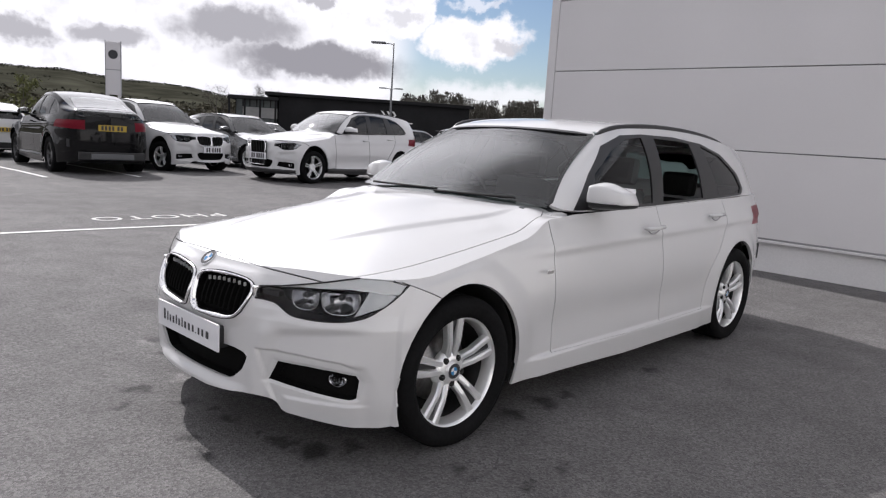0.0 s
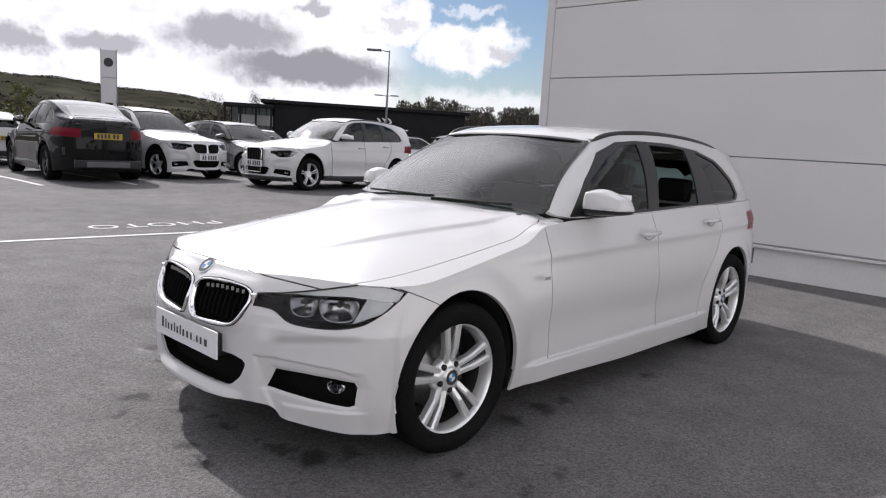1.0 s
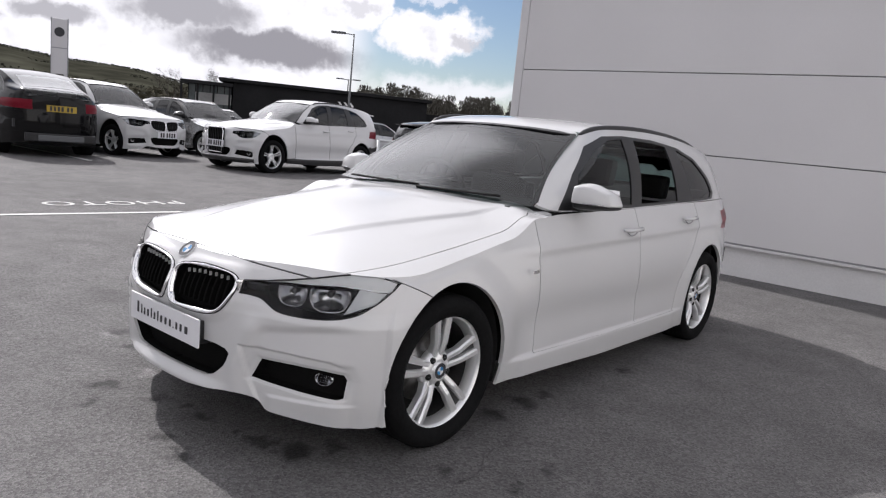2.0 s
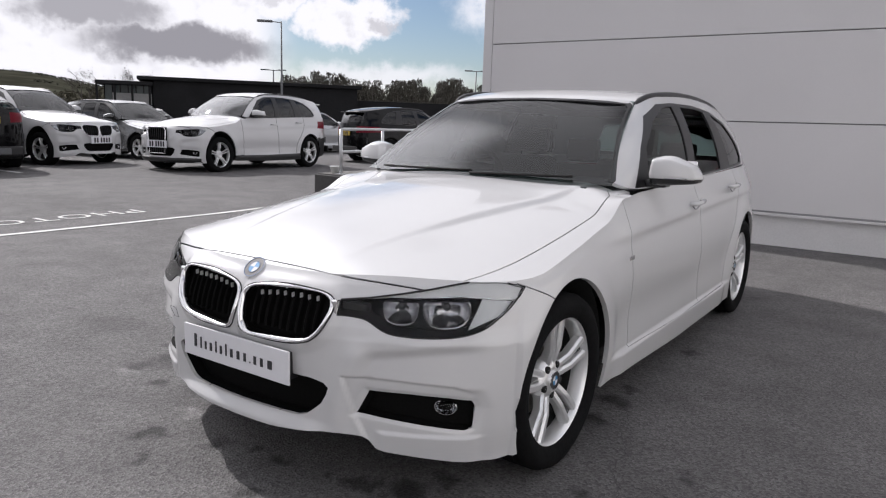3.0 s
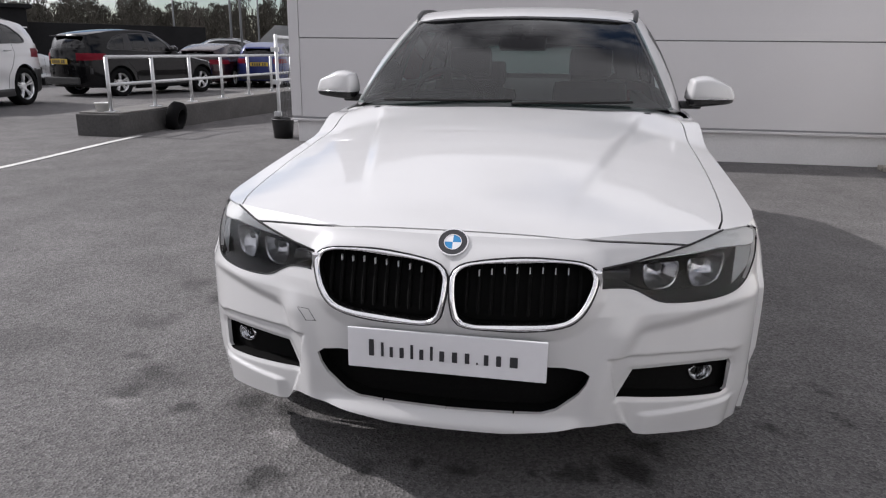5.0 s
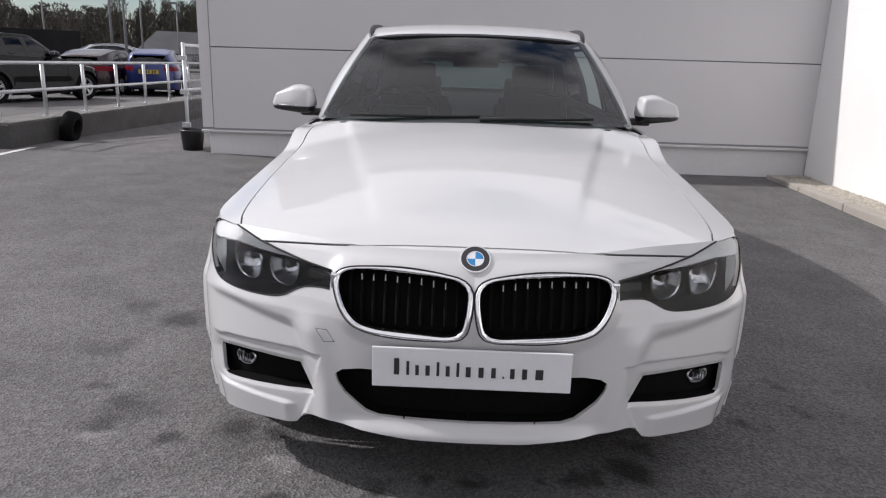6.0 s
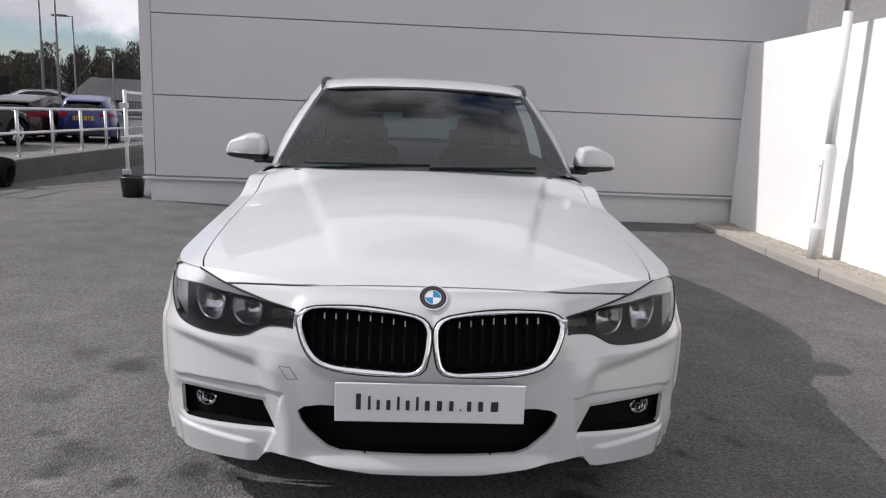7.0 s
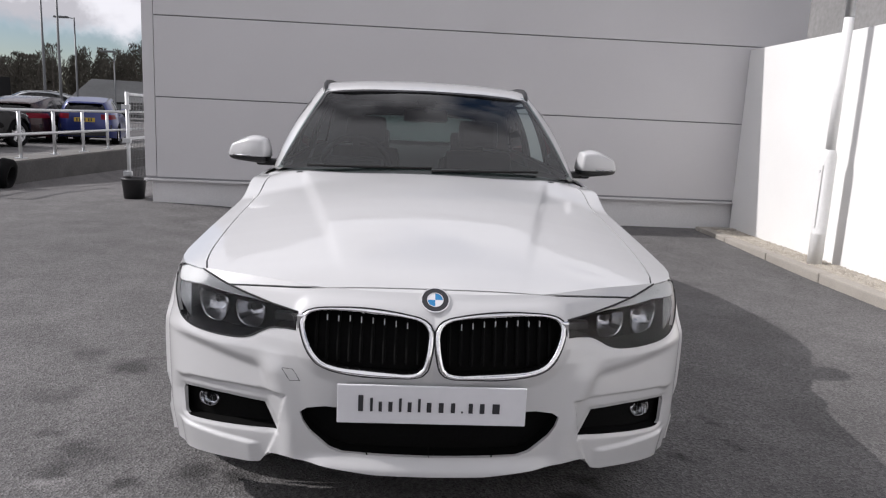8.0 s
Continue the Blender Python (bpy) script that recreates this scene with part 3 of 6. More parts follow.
# ---- car bodies: a wrap of the plan outline, a bonnet, and a greenhouse ----
NOSE = [(0.0, 0.022), (0.104, 0.024), (0.208, 0.031), (0.312, 0.046), (0.386, 0.064), (0.468, 0.098), (0.572, 0.146), (0.676, 0.205), (0.774, 0.278), (0.832, 0.355), (0.865, 0.435), (0.886, 0.52), (0.898, 0.62)]


def nose(x):
    return table(x, NOSE)


def lean(z):
    """How far the nose leans back toward the bonnet."""
    return table(z, [(0.56, 0.0), (0.60, 0.008), (0.66, 0.028), (0.72, 0.055), (0.76, 0.078), (0.82, 0.10)])


OUTLINE = NOSE + [(0.909, 0.8), (0.902, 1.2), (0.900, 1.6), (0.903, 2.4), (0.905, 3.2), (0.900, 3.6), (0.868, 3.92), (0.812, 4.15), (0.73, 4.33), (0.58, 4.47), (0.36, 4.555), (0.18, 4.59), (0, 4.60)]
HOOD = [(0.0, 0.672), (0.06, 0.708), (0.10, 0.735), (0.13, 0.751), (0.17, 0.767), (0.23, 0.786), (0.3, 0.805), (0.4, 0.829), (0.5, 0.850), (0.65, 0.878), (0.8, 0.903), (1.0, 0.931), (1.2, 0.957), (1.45, 0.989), (1.7, 1.02)]
BELT = [(1.3, 0.90), (1.45, 0.93), (1.6, 0.947), (2.4, 0.962), (3.1, 0.985), (3.8, 1.0), (4.62, 1.0)]


def hood_height(x, y):
    x = abs(x)
    fade = sstep(0.05, 0.95, y) * (1 - 0.6 * sstep(1.25, 1.5, y))
    z = (soft_table(y, HOOD, 0.02 + 0.13 * sstep(0.12, 0.5, y)) + soft_table(y, HOOD, 0.02 + 0.06 * sstep(0.12, 0.4, y))) / 2 - ((0.085 + 0.045 * fade) * x * x + 0.03 * x ** 4) * (1 - 0.12 * sstep(0.45, 0.9, y))
    # the middle of the bonnet stands a step above its flanks, which fall away past a second fold
    u = x - (0.285 + 0.24 * (y - 0.2))
    z -= 0.0075 * (1 + math.tanh(u / 0.013)) * fade
    v = u - 0.20
    z -= 0.03 * (v + math.sqrt(v * v + 0.0003)) * 0.5 * fade
    return z + 0.06 * sstep(1.2, 1.5, y) * min(1, x / 0.8) ** 4


def top_inset(x, y):
    if y < 0.455 or (x < 0.85 and y < 0.6):
        return table(x, [(0, 0.022), (0.4, 0.020), (0.637, 0.012), (0.80, 0.012), (0.84, 0.012)])
    return soft_table(y, [(0.46, 0.012), (0.55, 0.025), (0.8, 0.052), (1.2, 0.072), (1.5, 0.092), (4.1, 0.10), (4.5, 0.05), (4.62, 0.03)])


def bottom_edge(x, y):
    if y < 0.45:
        return table(x, [(0, 0.233), (0.16, 0.234), (0.28, 0.244), (0.42, 0.258), (0.495, 0.247), (0.527, 0.206), (0.82, 0.176), (0.9, 0.176)])
    return soft_table(y, [(0.45, 0.177), (1.0, 0.205), (1.5, 0.195), (2.1, 0.173), (3.2, 0.172), (4.0, 0.2), (4.3, 0.24), (4.62, 0.26)], 0.05)


KIDNEY = rounded([(0.01, 0.62), (0.012, 0.656), (0.033, 0.677), (0.087, 0.689), (0.177, 0.696), (0.27, 0.698), (0.348, 0.691), (0.377, 0.676), (0.383, 0.652), (0.372, 0.615), (0.353, 0.58), (0.324, 0.554), (0.281, 0.541), (0.208, 0.534), (0.125, 0.532), (0.057, 0.533), (0.029, 0.544), (0.015, 0.585)], 54)
LAMP = [(0.399, 0.679), (0.401, 0.634), (0.447, 0.631), (0.483, 0.626), (0.511, 0.613), (0.543, 0.596), (0.572, 0.588), (0.624, 0.584), (0.686, 0.584), (0.738, 0.588), (0.78, 0.597), (0.809, 0.612), (0.828, 0.635), (0.844, 0.662), (0.854, 0.695), (0.856, 0.722), (0.821, 0.738), (0.785, 0.746), (0.733, 0.744), (0.686, 0.733), (0.641, 0.721), (0.572, 0.706), (0.478, 0.688)]
FOG = [(0.46, 0.322), (0.5, 0.4), (0.624, 0.4), (0.728, 0.394), (0.786, 0.385), (0.794, 0.366), (0.787, 0.294), (0.769, 0.287), (0.624, 0.304)]
INTAKE = [(-0.002, 0.4287), (0.312, 0.424), (0.364, 0.414), (0.385, 0.4), (0.376, 0.374), (0.357, 0.344), (0.326, 0.318), (0.299, 0.298), (0.262, 0.287), (-0.002, 0.2842)]
INLET_FRAME = [(0.428, 0.445), (0.62, 0.441), (0.745, 0.432), (0.797, 0.412), (0.816, 0.36), (0.826, 0.15), (0.545, 0.15), (0.47, 0.30)]
HUB_F, HUB_R, HUB_Z, ARCH = 0.776, 3.586, 0.325, 0.385


def relief(x, y, z, arch_scale):
    """How far the skin stands proud of the plain wrap: arches, skirts, creases, bumper forms."""
    d = 0.0
    if y > 0.42 and x > 0.6:
        for hub in (HUB_F, HUB_R):
            r = math.hypot((y - hub) / arch_scale[0], (z - HUB_Z) / arch_scale[1])
            d += 0.014 * (1 - sstep(ARCH, 0.52, r))
        mid = sstep(1.15, 1.35, y) * (1 - sstep(3.0, 3.25, y))
        d += 0.022 * (1 - sstep(0.285, 0.305, z)) * mid
        d -= 0.014 * math.exp(-((z - 0.44) / 0.10) ** 2) * mid
        swage = 0.795 + 0.022 * (y - 1.5)
        d += 0.010 * math.exp(-((z - swage) / (0.055 if z > swage else 0.025)) ** 2) * sstep(1.0, 1.5, y)
    if y < 0.62:
        edge = 0.004 + 0.014 * sstep(0.76, 0.80, x)
        d -= 0.012 * (1 - sstep(-edge, edge, poly_gap(x, z, INLET_FRAME)))
        d -= 0.006 * (1 - sstep(0.0, 0.012, poly_gap(x, z, FOG)))
        # blade under the inlet
        d += 0.010 * (1 - sstep(0.262, 0.272, z)) * sstep(0.52, 0.56, x) * (1 - sstep(0.775, 0.83, x))
        # strut between the lower intake and the side inlet
        d += 0.016 * math.exp(-((x - (0.415 + 0.30 * max(0, z - 0.36))) / 0.04) ** 2) * (1 - sstep(0.50, 0.58, z))
        # crease that sweeps from the strut round under the lamp
        zc = 0.508 + 0.045 * sstep(0.45, 0.85, x)
        xs = 0.42 + 0.42 * max(0.0, z - 0.36)
        if z > 0.425:
            d -= 0.015 * min(1, (z - 0.425) / (zc - 0.425)) * (1 - sstep(zc - 0.014, zc + 0.028, z)) * sstep(xs, xs + 0.05, x) * (1 - sstep(0.74, 0.84, x))
        # fuller corner
        d += 0.008 * sstep(0.58, 0.80, x) * (1 - sstep(0.70, 0.79, z)) * (1 - sstep(0.45, 0.62, y))
        # shelf under the lamp, tucked in again above the inlet
        d += 0.012 * sstep(0.42, 0.66, x) * (1 - sstep(0.555, 0.618, z)) * sstep(0.16, 0.30, z) * (1 - sstep(0.36, 0.56, y))
        # lower lip
        d += 0.02 * (1 - sstep(0.24, 0.285, z)) * (1 - sstep(0.30, 0.42, x))
        # ridge that carries the grilles
        d += 0.012 * (1 - sstep(0.0, 0.05, poly_gap(x, z, KIDNEY)))
    return d


def grid_mesh(rows):
    bm = bmesh.new()
    vs = [[bm.verts.new(p) for p in r] for r in rows]
    for a, b in zip(vs, vs[1:]):
        for i in range(len(a) - 1):
            q = []
            for v in (a[i], a[i + 1], b[i + 1], b[i]):
                if not q or all((v.co - w.co).length > 1e-6 for w in q):
                    q.append(v)
            if len(q) > 2:
                bm.faces.new(q)
    return bm


def body_wrap(ns, nv, arch_scale):
    even = spline([(x, y, 0) for x, y in OUTLINE], ns * 4)
    # closer stations round the nose
    line = []
    for i in range(ns):
        k = (i / (ns - 1)) ** 1.55 * (ns * 4 - 1)
        j = min(int(k), ns * 4 - 2)
        line.append(even[j].lerp(even[j + 1], k - j))
    rows, tops = [], []
    for i, p in enumerate(line):
        d = (line[min(i + 1, ns - 1)] - line[max(i - 1, 0)]).normalized()
        nrm = Vector((d.y, -d.x, 0))
        if i == 0:
            nrm = Vector((0, -1, 0))
        if i == ns - 1:
            nrm = Vector((0, 1, 0))
        x, y = p.x, p.y
        gt = top_inset(x, y)
        t = p - nrm * gt
        front = 1 - sstep(0.3, 0.8, y)
        zt = hood_height(t.x, t.y + lean(0.75) * (1 - sstep(0.46, 0.66, y)))
        k = sstep(1.3, 1.5, y)
        zt = zt * (1 - k) + soft_table(y, BELT) * k
        zb = bottom_edge(x, y)
        power = 3.6 + 4.4 * front
        row = []
        for j in range(nv):
            v = j / (nv - 1)
            v = 1 - (1 - v) ** 1.15
            z = zb + (zt - zb) * v
            g = gt * v ** power + (0.032 * (1 - front) + 0.01 * front) * (1 - v) ** 3
            g -= relief(x, y, z, arch_scale) * (1 - sstep(0.93, 1.0, v))
            q = p - nrm * g
            q.y += lean(z) * (1 - sstep(0.46, 0.66, y))
            row.append(Vector((max(q.x, 0.0) if 0 < i < ns - 1 else 0.0, q.y, z)))
        rows.append(row)
        tops.append(row[-1])
    return rows, tops


def body_hood(tops, n, m):
    """The bonnet and wing tops between the wrap's upper edge and the cowl."""
    tip = max(range(len(tops)), key=lambda i: (tops[i].y < 0.50, i))
    last = min(range(len(tops)), key=lambda i: abs(tops[i].y - 1.53))
    side = tops[tip:last + 1]
    fr = tops[:tip + 1]
    xe = fr[-1].x
    def front_y(x):
        for a, b in zip(fr, fr[1:]):
            if x <= b.x:
                return a.y + (b.y - a.y) * (x - a.x) / max(b.x - a.x, 1e-9)
        return fr[-1].y
    y1 = side[-1].y
    rows = []
    for s in side:
        p = (s.y - side[0].y) / (y1 - side[0].y)
        row = []
        for j in range(m):
            q = 1 - (1 - j / (m - 1)) ** 1.25
            if j == m - 1:
                row.append(s.copy())
                continue
            x = q * s.x
            yf = front_y(q * xe)
            y = yf + (y1 - yf) * p
            z = hood_height(x, y)
            z += (s.z - hood_height(s.x, s.y)) * sstep(0.75, 1.0, q)
            row.append(Vector((x, y, z)))
        rows.append(row)
    return rows


CABIN_BASE = [(0, 1.40, 1.0), (0.3, 1.425, 1.0), (0.55, 1.475, 1.0), (0.69, 1.52, 0.998), (0.735, 1.56, 0.975), (0.772, 1.66, 0.958), (0.798, 1.9, 0.957), (0.803, 2.4, 0.963), (0.803, 3.1, 0.986),
              (0.782, 3.65, 1.0), (0.73, 4.05, 1.0), (0.63, 4.32, 1.0), (0.4, 4.45, 1.0), (0, 4.51, 1.0)]
CABIN_TOP = [(0, 2.03, 1.375), (0.3, 2.045, 1.370), (0.46, 2.07, 1.361), (0.54, 2.095, 1.352), (0.567, 2.14, 1.364), (0.592, 2.28, 1.392), (0.602, 2.5, 1.410), (0.607, 2.8, 1.418), (0.602, 3.2, 1.411),
             (0.587, 3.6, 1.384), (0.557, 4.0, 1.340), (0.50, 4.22, 1.308), (0.3, 4.28, 1.318), (0, 4.30, 1.323)]


def cabin(ns, nv, coupe=0.0):
    a, b = spline(CABIN_BASE, ns), spline(CABIN_TOP, ns)
    rows = []
    for i in range(ns):
        out = Vector((a[i].x, 0, 0)).normalized() if a[i].x > 0.7 else Vector((0, 0, 0))
        row = []
        for j in range(nv):
            v = j / (nv - 1)
            p = a[i].lerp(b[i], v)
            bow = math.sin(math.pi * v)
            k = sstep(0.66, 0.78, a[i].x)
            p += Vector((0.028 * bow * k, -0.03 * bow * (1 - k) * (1 if a[i].y < 3 else -1), 0.012 * bow))
            if i in (0, ns - 1):
                p.x = 0
            p.z -= coupe * sstep(2.9, 4.4, p.y) * v
            row.append(p)
        rows.append(row)
    tops = [r[-1] for r in rows]
    return rows, tops


def roof_rows(tops, m):
    f = max(range(len(tops)), key=lambda i: (tops[i].x < 0.545 and tops[i].y < 3, i))
    r = min(range(len(tops)), key=lambda i: (not (tops[i].x < 0.52 and tops[i].y > 3), i))
    side = tops[f:r + 1]
    def edge_y(part_, x):
        pts = sorted(part_, key=lambda p: p.x)
        for a, b in zip(pts, pts[1:]):
            if x <= b.x:
                return a.y + (b.y - a.y) * (x - a.x) / max(b.x - a.x, 1e-9), a.z + (b.z - a.z) * (x - a.x) / max(b.x - a.x, 1e-9)
        return pts[-1].y, pts[-1].z
    fr, re = tops[:f + 1], tops[r:]
    rows = []
    for s in side:
        p = (s.y - side[0].y) / (side[-1].y - side[0].y)
        row = []
        for j in range(m):
            q = 1 - (1 - j / (m - 1)) ** 1.3
            if j == m - 1:
                row.append(s.copy())
                continue
            ya, za = edge_y(fr, q * fr[-1].x)
            yb, zb = edge_y(re, q * re[0].x)
            x = q * s.x
            crown = 0.035 * (1 - q ** 2.5) * math.sin(math.pi * min(1, max(0, p))) ** 0.5
            z = s.z + crown + (za - fr[-1].z) * (1 - p) ** 6 + (zb - re[0].z) * p ** 6
            row.append(Vector((x, ya + (yb - ya) * p, z)))
        rows.append(row)
    return rows


# ---- cutting panels out of a skin ----
def cut(bm, poly, axes, test, region, layer):
    """Cut an outline through the skin along the third axis, and mark the faces inside it."""
    u, v = axes
    us, vs = [p[0] for p in poly], [p[1] for p in poly]
    lo, hi = (min(us), min(vs)), (max(us), max(vs))
    def near(f, a0, a1, b0, b1):
        cu, cv = [w.co[u] for w in f.verts], [w.co[v] for w in f.verts]
        return max(cu) >= a0 and min(cu) <= a1 and max(cv) >= b0 and min(cv) <= b1
    pool = [f for f in bm.faces if f[layer] == 0 and near(f, lo[0], hi[0], lo[1], hi[1]) and test(f.calc_center_median())]
    w = 3 - u - v
    for (a, b), (c, d) in zip(poly, poly[1:] + poly[:1]):
        k = math.hypot(c - a, d - b)
        if k < 1e-6:
            continue
        e = 0.0005
        pick = [f for f in pool if near(f, min(a, c) - e, max(a, c) + e, min(b, d) - e, max(b, d) + e)]
        if not pick:
            continue
        nrm, co = [0, 0, 0], [0, 0, 0]
        nrm[u], nrm[v] = (d - b) / k, -(c - a) / k
        co[u], co[v] = a, b
        keep = set(pick)
        rest = [f for f in pool if f not in keep]
        geom = list({g for f in pick for g in (*f.verts, *f.edges)}) + pick
        res = bmesh.ops.bisect_plane(bm, geom=geom, dist=1e-5, plane_co=co, plane_no=nrm)
        pool = [f for f in rest if f.is_valid] + [g for g in res["geom"] if isinstance(g, bmesh.types.BMFace) and g.is_valid]
        pool = list(dict.fromkeys(pool))
    for f in pool:
        c = f.calc_center_median()
        if f[layer] == 0 and inside(c[u], c[v], poly):
            f[layer] = region


def take(bm, layer, test):
    """The faces that pass the test, as a mesh of their own."""
    out = bmesh.new()
    seen = {}
    for f in bm.faces:
        if test(f):
            vs = []
            for v in f.verts:
                if v not in seen:
                    seen[v] = out.verts.new(v.co)
                vs.append(seen[v])
            try:
                out.faces.new(vs).smooth = True
            except ValueError:
                pass
    return out


def hem(bm, depth, way=None, skip_centre=True):
    """Turn the free edges of a panel inward, so that it shows its thickness."""
    bm.normal_update()
    edges = [e for e in bm.edges if e.is_boundary and not (skip_centre and abs(e.verts[0].co.x) < 1e-4 and abs(e.verts[1].co.x) < 1e-4)]
    low = {}
    for e in edges:
        e.smooth = False
        for v in e.verts:
            if v not in low:
                low[v] = bm.verts.new(v.co + (Vector(way) * depth if way else -v.normal * depth))
    for e in edges:
        a, b = e.verts
        f = e.link_faces[0]
        vs = list(f.verts)
        i = vs.index(a)
        if vs[(i + 1) % len(vs)] is b:
            a, b = b, a
        bm.faces.new((a, b, low[b], low[a])).smooth = False
    return bm


def pocket(bm, way):
    """Push a cut-out region in and wall it round."""
    edges = [e for e in bm.edges if e.is_boundary and not (abs(e.verts[0].co.x) < 2e-4 and abs(e.verts[1].co.x) < 2e-4)]
    rim = {}
    for e in edges:
        for v in e.verts:
            rim.setdefault(v, v.co.copy())
    for v in bm.verts:
        v.co += Vector(way)
    tops = {v: bm.verts.new(c) for v, c in rim.items()}
    for e in edges:
        a, b = e.verts
        bm.faces.new((a, b, tops[b], tops[a])).smooth = False
    return bm


def mirrored(bm, join):
    """Both halves in one mesh, or the other half alone."""
    src = bm if join else bm.copy()
    if join:
        me = bpy.data.meshes.new("tmp")
        bm.to_mesh(me)
        me.transform(Matrix.Diagonal((-1, 1, 1, 1)))
        other = bmesh.new()
        other.from_mesh(me)
        bmesh.ops.reverse_faces(other, faces=other.faces[:])
        other.to_mesh(me)
        other.free()
        bm.from_mesh(me)
        bpy.data.meshes.remove(me)
        bmesh.ops.remove_doubles(bm, verts=[v for v in bm.verts if abs(v.co.x) < 2e-3], dist=4e-3)
        return bm
    for v in src.verts:
        v.co.x = -v.co.x
    bmesh.ops.reverse_faces(src, faces=src.faces[:])
    return src


def add_beam(bm, a, b, wa, wb, up, da, db):
    """A tapered bar from a to b; widths across, depths along up."""
    a, b, up = Vector(a), Vector(b), Vector(up)
    side = (b - a).cross(up).normalized()
    vs = []
    for p, w, d in ((a, wa, da), (b, wb, db)):
        vs.append([bm.verts.new(p + side * w * s * k + up * d * h) for s, h, k in ((-0.5, -1, 1), (0.5, -1, 1), (0.5, -0.25, 1), (0.5, 0, 0.55), (-0.5, 0, 0.55), (-0.5, -0.25, 1))])
    for i in range(6):
        bm.faces.new((vs[0][i], vs[0][(i + 1) % 6], vs[1][(i + 1) % 6], vs[1][i]))
    bm.faces.new(vs[0][::-1])
    bm.faces.new(vs[1])
    return bm


def make_roundel(parent, r, at):
    """Round badge: rim, dark ring and four coloured quarters, facing -y before at is applied."""
    pieces = []
    def disc(name, r0, r1, y0, y1, mat, label, a0=0.0, a1=2 * math.pi, seg=32):
        bm = bmesh.new()
        n = max(4, int(seg * (a1 - a0) / (2 * math.pi)))
        full = a1 - a0 > 6.2
        rings = []
        for rr, yy in ((r0, y0), (r1, y0), (r1, y1)):
            rings.append([bm.verts.new((math.cos(a0 + (a1 - a0) * k / n) * rr, yy, math.sin(a0 + (a1 - a0) * k / n) * rr)) for k in range(n + (0 if full else 1))])
        for p, q in zip(rings, rings[1:]):
            for k in range(n):
                j = (k + 1) % len(p)
                try:
                    bm.faces.new((p[k], p[j], q[j], q[k]))
                except ValueError:
                    pass
        bmesh.ops.remove_doubles(bm, verts=bm.verts[:], dist=1e-6)
        bmesh.ops.recalc_face_normals(bm, faces=bm.faces[:])
        bm.transform(at)
        pieces.append(part(name, bm, mat, parent, label))
    disc("badge_rim", r * 0.92, r, -0.006, 0.004, "chrome", "bright rim")
    disc("badge_ring", r * 0.56, r * 0.92, -0.005, 0.0, "ink", "dark ring")
    disc("badge_inner_rim", r * 0.52, r * 0.57, -0.0062, 0.0, "chrome", "bright inner rim")
    for k in range(4):
        disc("badge_quarter", 0.0, r * 0.525, -0.0055, 0.0, "blue_print" if k % 2 == 0 else "plate_white", "blue quarter" if k % 2 == 0 else "white quarter", k * math.pi / 2, (k + 1) * math.pi / 2)
    return pieces


